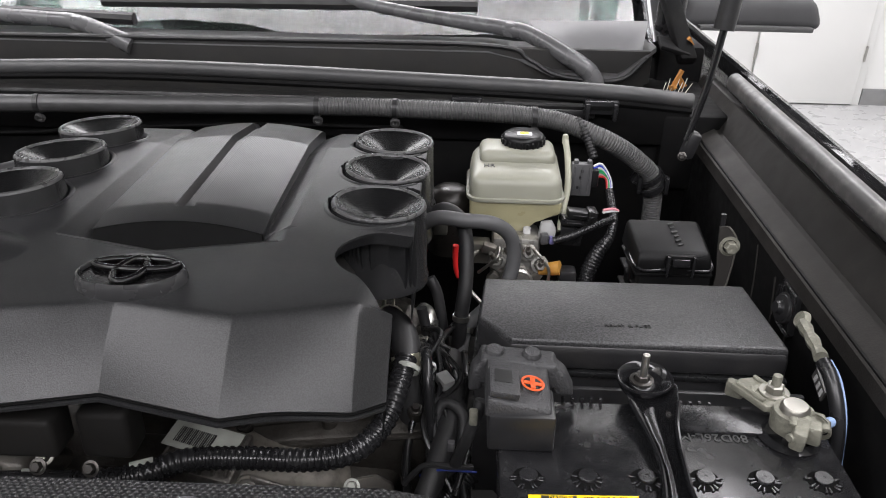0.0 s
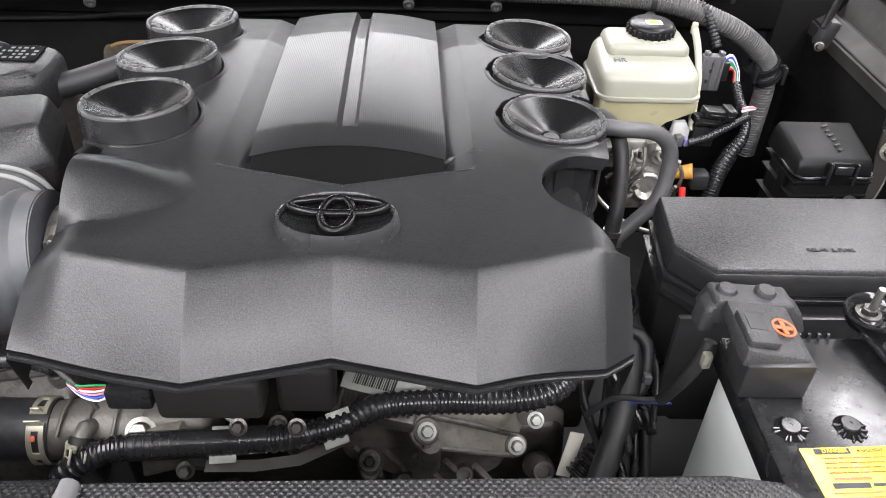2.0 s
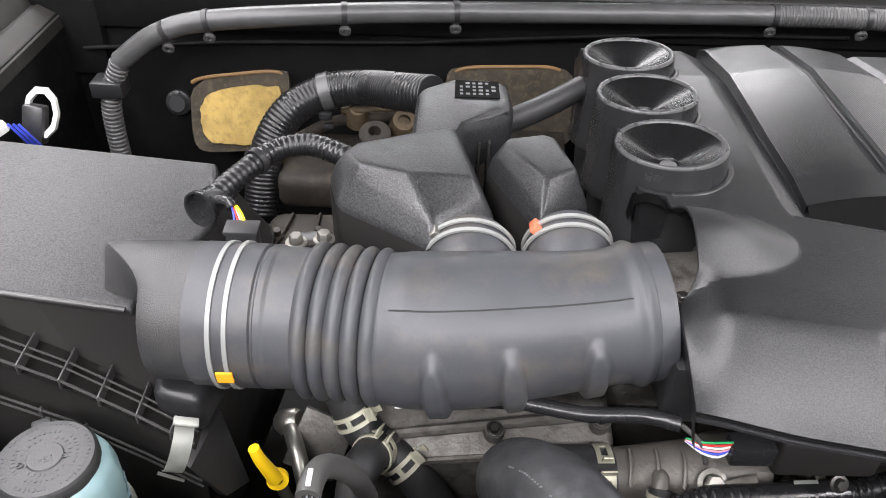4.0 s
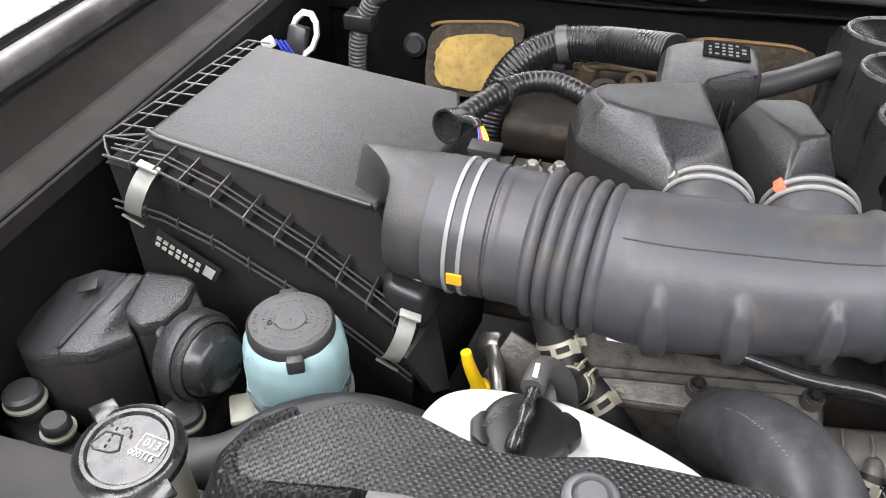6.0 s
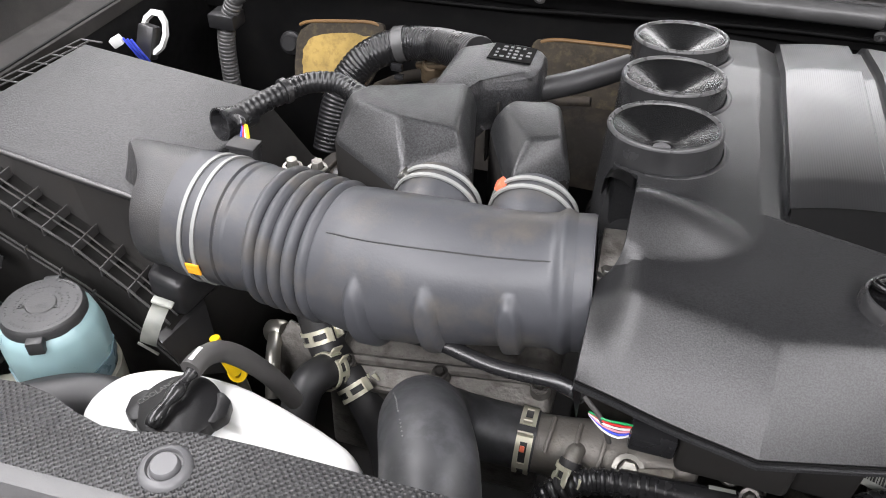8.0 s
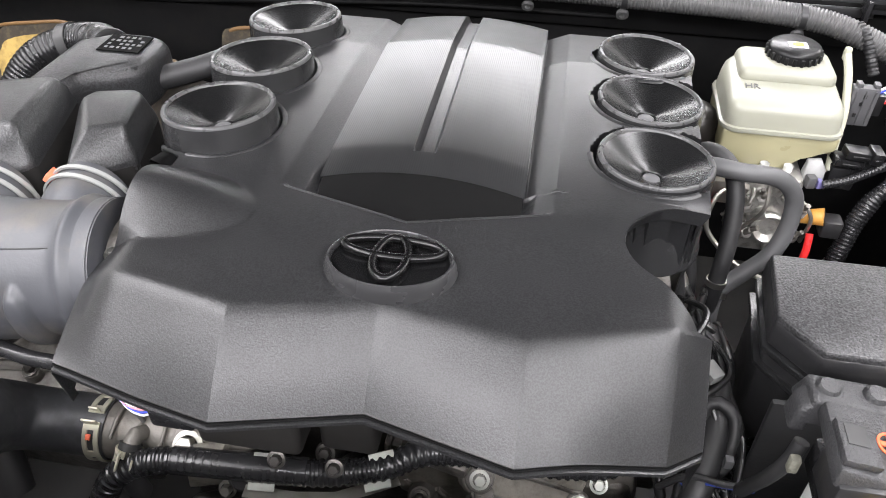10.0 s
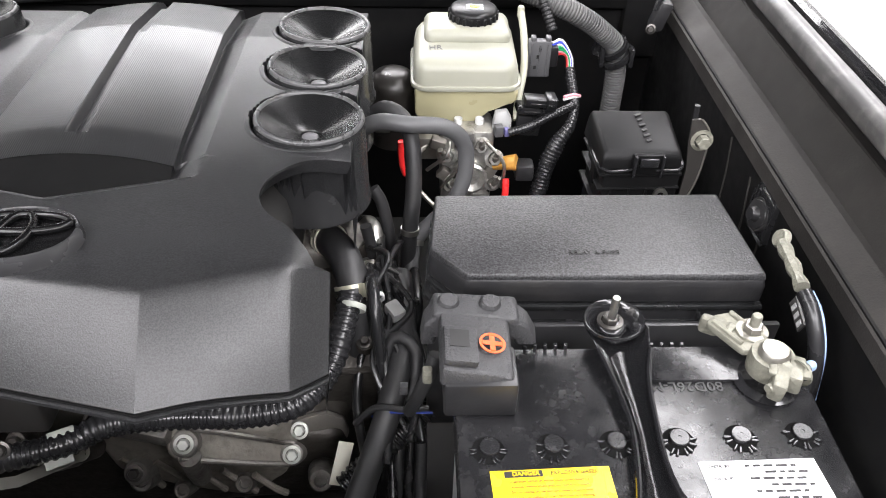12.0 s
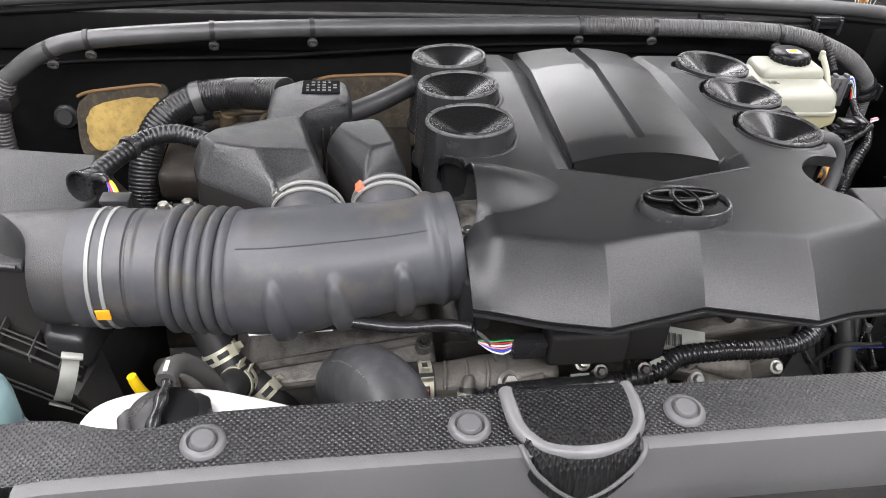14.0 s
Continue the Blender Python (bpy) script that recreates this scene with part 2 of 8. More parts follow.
M["dullsteel"] = mat("dull_steel", (0.33, 0.32, 0.29), 0.4, metal=0.9, dirt=(0.25, 0.22, 0.16), dirt_amount=0.4)
M["dullmetal"] = mat("dark_metal", (0.08, 0.075, 0.07), 0.35, metal=0.7)
M["bright_alu"] = mat("bright_casting", (0.50, 0.49, 0.46), 0.36, metal=0.8, bump=0.5, bump_scale=200, dirt=(0.10, 0.09, 0.07), dirt_amount=0.7, vary_scale=30)
M["ochre"] = mat("ochre_plastic", (0.55, 0.28, 0.06), 0.4)
M["redw"] = mat("red_plastic", (0.75, 0.03, 0.03), 0.3)
M["strip"] = mat("yellowed_strip", (0.42, 0.42, 0.33), 0.4)
M["connector_grey"] = mat("connector_plastic", (0.085, 0.085, 0.088), 0.45)
M["w_lilac"] = mat("lilac_plug", (0.16, 0.15, 0.32), 0.4)
M["label_grey"] = mat("pale_grey_plastic", (0.24, 0.24, 0.235), 0.4, vary=0.15, vary_scale=60)
M["w_bluegrey"] = mat("blue_grey", (0.25, 0.35, 0.55), 0.4)
M["tag"] = mat("paper_tag", (0.7, 0.68, 0.58), 0.7)
M["foilwhite"] = mat("white_gasket", (0.8, 0.8, 0.78), 0.5)
M["brownmetal"] = mat("oily_metal", (0.024, 0.020, 0.016), 0.7, metal=0.3, bump=0.6, bump_scale=90, dirt=(0.09, 0.07, 0.05), dirt_amount=0.7)
M["codeink"] = mat("code_ink", (0.045, 0.045, 0.045), 0.6)
M["rustmetal"] = mat("rusty_fitting", (0.16, 0.12, 0.075), 0.6, metal=0.3, bump=0.8, bump_scale=120, dirt=(0.05, 0.038, 0.025), dirt_amount=0.8, vary_scale=60)
M["grimecast"] = mat("grimy_casting", (0.20, 0.185, 0.16), 0.6, metal=0.2, bump=0.7, bump_scale=140, dirt=(0.07, 0.06, 0.048), dirt_amount=0.7, vary_scale=30)
M["skirting"] = mat("skirting", (0.25, 0.25, 0.25), 0.5)


def dimpled():
    """Black plastic with a regular field of dimples, 3 mm apart."""
    m = mat("dimpled_plastic", (0.017, 0.017, 0.0176), 0.40)
    nt = m.node_tree
    tc = nt.nodes.new("ShaderNodeTexCoord")
    rot = nt.nodes.new("ShaderNodeMapping")
    rot.inputs["Rotation"].default_value = (0, 0, radians(45))
    vo = nt.nodes.new("ShaderNodeTexVoronoi")
    vo.voronoi_dimensions = "2D"
    vo.inputs["Scale"].default_value, vo.inputs["Randomness"].default_value = 300, 0
    nt.links.new(tc.outputs["Object"], rot.inputs[0])
    nt.links.new(rot.outputs[0], vo.inputs["Vector"])
    ra = nt.nodes.new("ShaderNodeMapRange")
    ra.inputs[1].default_value, ra.inputs[2].default_value = 0.15, 0.45
    nt.links.new(vo.outputs["Distance"], ra.inputs[0])
    bp = nt.nodes.new("ShaderNodeBump")
    bp.inputs["Strength"].default_value, bp.inputs["Distance"].default_value = 0.9, 0.0011
    nt.links.new(ra.outputs[0], bp.inputs["Height"])
    nt.links.new(bp.outputs[0], nt.nodes["Principled BSDF"].inputs["Normal"])
    return m


def ribbed():
    """Satin black plastic with fine ribs along y, 1.9 mm apart."""
    m = mat("ribbed_plastic", (0.015, 0.0153, 0.0158), 0.31, vary=0.1, rough_vary=0.03, spec=0.7)
    nt = m.node_tree
    tc = nt.nodes.new("ShaderNodeTexCoord")
    wave = nt.nodes.new("ShaderNodeTexWave")
    wave.wave_type, wave.bands_direction = "BANDS", "X"
    wave.inputs["Scale"].default_value = 0.3142 / 0.0019
    nt.links.new(tc.outputs["Object"], wave.inputs["Vector"])
    bp = nt.nodes.new("ShaderNodeBump")
    bp.inputs["Strength"].default_value, bp.inputs["Distance"].default_value = 0.6, 0.00013
    nt.links.new(wave.outputs["Fac"], bp.inputs["Height"])
    nt.links.new(bp.outputs[0], nt.nodes["Principled BSDF"].inputs["Normal"])
    return m


M["dimple"] = dimpled()
M["ribbed"] = ribbed()
glass = bpy.data.materials.new("glass")
glass.use_nodes = True
gb = glass.node_tree.nodes["Principled BSDF"]
gb.inputs["Base Color"].default_value = (0.75, 0.82, 0.80, 1)
gb.inputs["Roughness"].default_value, gb.inputs["Transmission Weight"].default_value, gb.inputs["IOR"].default_value = 0.02, 1.0, 1.45
M["glass"] = glass


# ---- building helpers ----
def thing(name, label, category, at=(0, 0, 0), group="", kind=""):
    ob = new(name)
    ob.empty_display_size = 0.02
    ob.location = at
    return tagged(ob, label, category, group, kind)


def finish(name, bm, material, sharp=40):
    bmesh.ops.recalc_face_normals(bm, faces=bm.faces)
    me = bpy.data.meshes.new(name)
    bm.to_mesh(me)
    bm.free()
    me.polygons.foreach_set("use_smooth", [True] * len(me.polygons))
    me.set_sharp_from_angle(angle=radians(sharp))
    me.materials.append(M[material] if isinstance(material, str) else material)
    return me


def part(name, bm, material, parent, label="", sharp=40):
    ob = new(name, finish(name, bm, material, sharp))
    if parent is not None:
        at = Vector(parent.location) if parent.parent is None else Vector()
        ob.parent = parent
        ob.matrix_parent_inverse = Matrix.Translation(-at)
    return tagged(ob, label)


def solo(name, bm, material, label, category, kind="", sharp=40, group=""):
    return tagged(new(name, finish(name, bm, material, sharp)), label, category, group, kind)


def box(cx, cy, cz, sx, sy, sz, bevel=0.004, taper=0.0, bm=None, seg=2, rot=None):
    """A box with rounded edges; taper: how far the top is drawn in on each side."""
    bm = bm or bmesh.new()
    tmp = bmesh.new()
    bmesh.ops.create_cube(tmp, size=1)
    for v in tmp.verts:
        k = taper if v.co.z > 0 else 0
        v.co = Vector((v.co.x * (sx - 2 * k), v.co.y * (sy - 2 * k), v.co.z * sz))
    if bevel:
        bmesh.ops.bevel(tmp, geom=tmp.edges[:], offset=bevel, segments=seg, affect="EDGES", profile=0.5)
    m = pose(cx, cy, cz, *(rot or (0, 0, 0)))
    bmesh.ops.transform(tmp, matrix=m, verts=tmp.verts)
    me = bpy.data.meshes.new("tmp")
    tmp.to_mesh(me)
    tmp.free()
    bm.from_mesh(me)
    bpy.data.meshes.remove(me)
    return bm


def prism(outline, z0, z1, bevel=0.004, inset=0.0, seg=2, bm=None):
    """A slab with the plan outline, from z0 to z1; inset: how far the top is drawn in towards the middle (a share)."""
    bm = bm or bmesh.new()
    tmp = bmesh.new()
    cx, cy = sum(p[0] for p in outline) / len(outline), sum(p[1] for p in outline) / len(outline)
    low = [tmp.verts.new((x, y, z0)) for x, y in outline]
    top = [tmp.verts.new((x + (cx - x) * inset, y + (cy - y) * inset, z1)) for x, y in outline]
    n = len(outline)
    tmp.faces.new(low[::-1])
    tmp.faces.new(top)
    for i in range(n):
        tmp.faces.new((low[i], low[(i + 1) % n], top[(i + 1) % n], top[i]))
    if bevel:
        bmesh.ops.bevel(tmp, geom=tmp.edges[:], offset=bevel, segments=seg, affect="EDGES", profile=0.5)
    me = bpy.data.meshes.new("tmp")
    tmp.to_mesh(me)
    tmp.free()
    bm.from_mesh(me)
    bpy.data.meshes.remove(me)
    return bm


def lathe(profile, at, axis=(0, 0, 1), seg=40, bm=None, squash=1.0):
    """Turns a profile of (radius, height) round the axis through at."""
    bm = bm or bmesh.new()
    q = Vector((0, 0, 1)).rotation_difference(Vector(axis).normalized()).to_matrix()
    rings = []
    for r, h in profile:
        if r < 1e-5:
            rings.append([bm.verts.new(Vector(at) + q @ Vector((0, 0, h)))])
        else:
            rings.append([bm.verts.new(Vector(at) + q @ Vector((r * math.cos(a), r * squash * math.sin(a), h)))
                          for a in (2 * math.pi * i / seg for i in range(seg))])
    for a, b in zip(rings, rings[1:]):
        for i in range(seg):
            j = (i + 1) % seg
            if len(a) == 1 and len(b) == 1:
                continue
            if len(a) == 1:
                bm.faces.new((a[0], b[i], b[j]))
            elif len(b) == 1:
                bm.faces.new((a[i], b[0], a[j]))
            else:
                bm.faces.new((a[i], b[i], b[j], a[j]))
    return bm


def spline(points, step=0.006):
    """Points on a smooth line through the given points."""
    p = [Vector(q) for q in points]
    p = [2 * p[0] - p[1]] + p + [2 * p[-1] - p[-2]]
    out = []
    for i in range(1, len(p) - 2):
        n = max(2, int((p[i + 1] - p[i]).length / step))
        for k in range(n):
            t = k / n
            out.append(0.5 * ((2 * p[i]) + (p[i + 1] - p[i - 1]) * t + (2 * p[i - 1] - 5 * p[i] + 4 * p[i + 1] - p[i + 2]) * t * t
                              + (3 * p[i] - p[i - 1] - 3 * p[i + 1] + p[i + 2]) * t ** 3))
    out.append(p[-2])
    return out


def tube(points, r, seg=14, step=0.006, bm=None, ribs=0.0, rib_depth=0.1, cap=True):
    """A hose along a smooth line. r: its radius, or a function of the way from 0 to 1; ribs: the pitch of its corrugation."""
    bm = bm or bmesh.new()
    if ribs:
        step = ribs / 8
    line = spline(points, step)
    length, s = sum((b - a).length for a, b in zip(line, line[1:])), 0.0
    up = Vector((0, 0, 1)) if abs((line[1] - line[0]).normalized().z) < 0.9 else Vector((0, 1, 0))
    rings = []
    for i, c in enumerate(line):
        d = (line[min(i + 1, len(line) - 1)] - line[max(i - 1, 0)]).normalized()
        side = d.cross(up).normalized()
        up = side.cross(d).normalized()
        if i:
            s += (c - line[i - 1]).length
        rad = r(s / length) if callable(r) else r
        if ribs:
            rad *= 1 + rib_depth * max(-0.6, min(1.0, 0.2 + 1.7 * math.sin(2 * math.pi * s / ribs)))
        rings.append([bm.verts.new(c + rad * (math.cos(a) * side + math.sin(a) * up)) for a in (2 * math.pi * k / seg for k in range(seg))])
    for a, b in zip(rings, rings[1:]):
        for k in range(seg):
            bm.faces.new((a[k], a[(k + 1) % seg], b[(k + 1) % seg], b[k]))
    if cap:
        bm.faces.new(rings[0][::-1])
        bm.faces.new(rings[-1])
    return bm


def grid(rows):
    """A sheet through rows of points, all of one length."""
    bm = bmesh.new()
    v = [[bm.verts.new(p) for p in row] for row in rows]
    for a, b in zip(v, v[1:]):
        for i in range(len(a) - 1):
            bm.faces.new((a[i], a[i + 1], b[i + 1], b[i]))
    return bm


def thicken(bm, d):
    """Gives a sheet its thickness."""
    bmesh.ops.solidify(bm, geom=bm.faces[:], thickness=d)
    return bm


def smooth01(t):
    t = max(0.0, min(1.0, t))
    return t * t * (3 - 2 * t)


def words(text, size, m, material, parent, name="lettering", label="", depth=0.0003):
    """Raised lettering at the pose m, as a mesh."""
    curve = bpy.data.curves.new(name, "FONT")
    curve.body, curve.size, curve.extrude = text, size, depth
    curve.align_x, curve.align_y, curve.resolution_u = "CENTER", "CENTER", 2
    tmp = bpy.data.objects.new("tmp", curve)
    me = bpy.data.meshes.new_from_object(tmp)
    bpy.data.objects.remove(tmp)
    bm = bmesh.new()
    bm.from_mesh(me)
    bpy.data.meshes.remove(me)
    bmesh.ops.transform(bm, matrix=m, verts=bm.verts)
    return part(name, bm, material, parent, label)


# ---- small building blocks ----
def band(c, axis, r, width=0.006, thick=0.002, seg=36, bm=None):
    return lathe([(r, -width / 2), (r + thick, -width / 2), (r + thick, width / 2), (r, width / 2), (r, -width / 2)], c, axis, seg, bm)


def hexbolt(c, r=0.007, h=0.006, axis=(0, 0, 1), bm=None):
    bm = lathe([(r * 1.6, 0), (r * 1.6, 0.0015), (r * 1.1, 0.002)], c, axis, 20, bm)
    return lathe([(r, 0.001), (r, h), (r * 0.85, h + 0.001), (0, h + 0.001)], c, axis, 6, bm)


def wire(name, pts, colour, parent, r=0.0016):
    return part(name, tube(pts, r, 8, 0.004), colour, parent)


def spring_clamp(parent, c, axis, r, material="clamp", ear=(0, 0, 1)):
    """A flat spring band with a long slot, its two ears standing up."""
    e0, a0 = Vector(ear), Vector(axis).normalized()
    e = (e0 - a0 * e0.dot(a0)).normalized()
    side = a0.cross(e).normalized()
    bm = bmesh.new()

    def strip(w0, w1, d0, d1, lift=0.0):
        n = max(2, int((d1 - d0) / 8))
        rings = []
        for k in range(n + 1):
            a = radians(d0 + (d1 - d0) * k / n)
            u = e * math.cos(a) + side * math.sin(a)
            rings.append([Vector(c) + a0 * w + u * (r + q + lift) for w, q in ((w0, 0), (w1, 0), (w1, 0.0016), (w0, 0.0016))])
        loft(rings, bm)

    strip(-0.0068, -0.0030, 8, 352)
    strip(0.0030, 0.0068, 8, 352)
    for d in (8, 62, 180, 298, 338):
        strip(-0.0030, 0.0030, d, d + 14)
    ob = part("spring_clamp", bm, material, parent, "pale metal spring clamp with slotted band")
    for k in (-1, 1):
        q = Vector(c) + e * (r + 0.004) + side * 0.0055 * k
        m = Matrix((a0, side, e)).transposed().to_4x4()
        m.translation = q
        tmp = box(0, 0, 0, 0.013 if k > 0 else 0.008, 0.0018, 0.010, 0.0006)
        bmesh.ops.transform(tmp, matrix=m, verts=tmp.verts)
        part("ear", tmp, material, ob)
    return ob


def bar(a, b, r=0.002, bm=None, seg=6):
    return tube([a, b], r, seg, 1.0, bm)


def loft(rings, bm=None, bevel=0.0, seg=2):
    """A solid through closed rings of one length, capped at both ends."""
    tmp = bmesh.new()
    v = [[tmp.verts.new(p) for p in r] for r in rings]
    n = len(rings[0])
    for a, b in zip(v, v[1:]):
        for i in range(n):
            tmp.faces.new((a[i], a[(i + 1) % n], b[(i + 1) % n], b[i]))
    tmp.faces.new(v[0][::-1])
    tmp.faces.new(v[-1])
    if bevel:
        bmesh.ops.bevel(tmp, geom=tmp.edges[:], offset=bevel, segments=seg, affect="EDGES", profile=0.5)
    if bm is None:
        return tmp
    me = bpy.data.meshes.new("tmp")
    tmp.to_mesh(me)
    tmp.free()
    bm.from_mesh(me)
    bpy.data.meshes.remove(me)
    return bm


# ---- the garage ----
def slab(x0, x1, y0, y1, z0, z1):
    return box((x0 + x1) / 2, (y0 + y1) / 2, (z0 + z1) / 2, x1 - x0, y1 - y0, z1 - z0, bevel=0)


RX0, RX1, RY0, RY1, RH = -4.6, 4.6, -4.2, 5.2, 3.2
solo("floor", slab(RX0, RX1, RY0, RY1, -0.1, 0), "floor", "light grey epoxy garage floor", "floor", "structure")
solo("ceiling", slab(RX0, RX1, RY0, RY1, RH, RH + 0.1), "wall", "white garage ceiling", "ceiling", "structure")
solo("wall_north", slab(RX0, RX1, RY1, RY1 + 0.1, 0, RH), "wall", "white garage wall", "wall", "structure")
solo("wall_south", slab(RX0, RX1, RY0 - 0.1, RY0, 0, RH), "darkwall", "dark grey roller door wall", "wall", "structure")
solo("wall_west", slab(RX0 - 0.1, RX0, RY0, RY1, 0, RH), "wall", "white garage wall", "wall", "structure")
solo("wall_east", slab(RX1, RX1 + 0.1, RY0, RY1, 0, RH), "wall", "white garage wall", "wall", "structure")
door = thing("door_1", "white double door in the garage wall", "door", (2.0, RY1, 0), kind="structure")
for dx in (2.27, 1.56):
    leaf = part("leaf", box(dx, RY1 - 0.02, 1.03, 0.69, 0.04, 2.04, 0.003), "wall", door)
    for hz in (0.35, 1.7):
        part("hinge", lathe([(0, -0.05), (0.008, -0.05), (0.008, 0.05), (0, 0.05)], (dx + 0.352, RY1 - 0.045, hz), seg=12), "steel", leaf)
part("door_frame", box(2.645, RY1 - 0.012, 1.03, 0.05, 0.024, 2.06, 0.003), "wall", door)
solo("baseboard", slab(2.68, RX1, RY1 - 0.015, RY1, 0, 0.11), "skirting", "grey skirting board along the white wall", "baseboard", "structure")
# a frame over every row, the two added fill lamps included
for lx, ly, sx_, sy_, watts in LAMP_ROWS:
    cl = thing("ceiling_or_fill_light", "white ceiling light strip, two of the rows added as fill", "ceiling light", (lx, ly, 3.16), "ceiling lights")
    part("frame", box(lx, ly, 3.165, sx_ + 0.08, sy_ + 0.08, 0.07, 0.004), "wall", cl)

# ---- the car body round the bay ----
CX = -0.365
body = thing("car_body", "black car body round an open engine bay", "car", (CX, 1.5, 0))
part("bay_floor", box(CX, 0.7, 0.72, 1.7, 1.0, 0.02, 0.002), "cavity", body)
part("firewall", box(CX, 1.135, 0.93, 1.56, 0.02, 0.42, 0.004), "paint", body)
part("firewall_ledge", tube([(-1.1, 1.10, 1.075), (-0.9, 1.115, 1.083), (-0.7, 1.118, 1.088), (-0.62, 1.115, 1.093), (-0.55, 1.10, 1.105), (-0.3, 1.105, 1.118), (-0.05, 1.112, 1.118)], 0.0032, 10, 0.02), "paint", body)
part("firewall_ledge", box(CX, 1.122, 1.13, 1.5, 0.02, 0.06, 0.006), "paint", body)
for sx in (1, -1):
    part("side_window", box(CX + sx * 0.77, 2.75, 1.5, 0.012, 1.9, 0.56, 0.004), "tint", body, "dark tinted side window")
    part("cowl_side", box(CX + sx * 0.76, 1.22, 1.09, 0.10, 0.22, 0.12, 0.006), "paint", body)
    part("hinge_pillar", box(CX + sx * 0.775, 1.36, 1.13, 0.08, 0.10, 0.16, 0.01), "paint", body)
part("radiator_support", box(CX - 0.02, 0.285, 0.93, 0.92, 0.03, 0.40, 0.004), "cavity", body)
for sx in (1, -1):
    def px(d, sx=sx):
        return CX + sx * (0.76 + d)
    part("inner_fender", box(px(0.019), 0.70, 0.91, 0.032, 1.16, 0.42, 0.002), "paint", body)
    for ly, lz0, lz1 in ((0.800, 1.092, 1.020), (0.735, 1.085, 1.005), (0.690, 1.080, 1.010)):
        part("pressed_line", tube([(px(0.0028), ly, lz0), (px(0.0028), ly - 0.010, (lz0 + lz1) / 2), (px(0.0028), ly - 0.014, lz1)], 0.0014, 8, 0.02), "railpaint", body)
    rail = [(px(0.0), 1.100), (px(0.001), 1.116), (px(0.004), 1.119), (px(0.027), 1.1315), (px(0.029), 1.1290), (px(0.035), 1.1300), (px(0.037), 1.1345), (px(0.0455), 1.149), (px(0.055), 1.1655), (px(0.0575), 1.1665), (px(0.060), 1.160), (px(0.074), 1.160), (px(0.074), 1.100)]
    part("fender_rail", loft([[(x, y, z) for x, z in rail] for y in (0.12, 0.5, 0.9, 1.3)]), "railpaint", body, sharp=25)
    for wy in (0.55, 3.32):
        wh = part("wheel", lathe([(0.10, -0.10), (0.23, -0.10), (0.34, -0.11), (0.36, -0.085), (0.36, 0.085), (0.34, 0.11), (0.23, 0.10), (0.10, 0.10)], (px(0.0), wy, 0.36), (1, 0, 0), 40), "rubber", body, "black tyre")
        part("rim", lathe([(0, -0.06), (0.22, -0.06), (0.23, -0.08), (0.23, 0.08), (0.22, 0.06), (0, 0.06)], (px(0.0), wy, 0.36), (1, 0, 0), 32), "band", wh)
    seal = [(px(0.0615 + (0.0125 + 0.0012 * math.cos(3 * a)) * math.cos(a)), 1.190 + 0.014 * math.sin(a)) for a in (math.pi * 2 * k / 20 for k in range(21))]
    part("fender_seal", grid([[(x, y, z) for x, z in seal] for y in [0.12 + 0.08 * k for k in range(14)]]), "fenderseal", body)
    out = [(px(0.074), 1.180), (px(0.077), 1.200), (px(0.082), 1.204), (px(0.090), 1.202), (px(0.098), 1.18), (px(0.108), 1.10), (px(0.12), 0.9), (px(0.125), 0.5)]
    part("fender", thicken(grid([[(x, y, z) for x, z in out] for y in (0.1, 0.3, 0.6, 0.9, 1.2, 1.5, 1.9)]), 0.003), "bodypaint", body)
# front of the car under the radiator cover
part("front_panel", prism([(-1.10, 0.10), (-1.10, 0.245), (-0.95, 0.230), (-0.84, 0.249), (0.07, 0.266), (0.115, 0.292), (0.15, 0.295), (0.30, 0.315), (0.42, 0.30), (0.46, 0.10)], 1.035, 1.062, 0.006), "fascia", body, "grey front panel")
part("grille_gap", prism([(-0.83, 0.246), (-0.83, 0.27), (0.10, 0.285), (0.07, 0.255)], 1.05, 1.098, 0.002), "cavity", body)
for sx in (1, -1):
    part("front_corner", box(CX + sx * 0.66, 0.24, 0.9, 0.3, 0.12, 0.28, 0.02), "cavity", body)
# open bonnet, held up over the bay
HY, HZ, HA = 1.36, 1.54, 55
hood_rows = []
for k in range(9):
    d = 1.36 * k / 8
    hood_rows.append([(CX + x, HY - d * math.cos(radians(HA)) + 0.03 * (1 - (x / 0.8) ** 2), HZ + d * math.sin(radians(HA))) for x in (-0.8, -0.6, -0.3, 0, 0.3, 0.6, 0.8)])
part("hood", thicken(grid(hood_rows), 0.03), "hood", body, "raised black bonnet")
for sx in (1, -1):
    part("hinge_arm", tube([(CX + sx * 0.755, 1.36, 1.20), (CX + sx * 0.752, 1.33, 1.30), (CX + sx * 0.745, 1.33, 1.42), (CX + sx * 0.73, 1.36, 1.57)], lambda t: 0.026 - 0.008 * t, 12, 0.02), "gloss_rubber", body, "black bonnet hinge arm")

# ---- cowl, windscreen, wipers ----
part("cowl_trough", box(CX, 1.21, 1.11, 1.5, 0.17, 0.02, 0.004), "cavity", body)
part("cowl_back", box(CX, 1.292, 1.155, 1.44, 0.012, 0.10, 0.003), "cavity", body)
cowl = [[(x, 1.285 + dy, z) for dy, z in ((0, 1.196), (0.004, 1.206), (0.03, 1.207), (0.075, 1.205))] for x in (-1.08, -0.7, -0.3, 0.0, 0.08)]
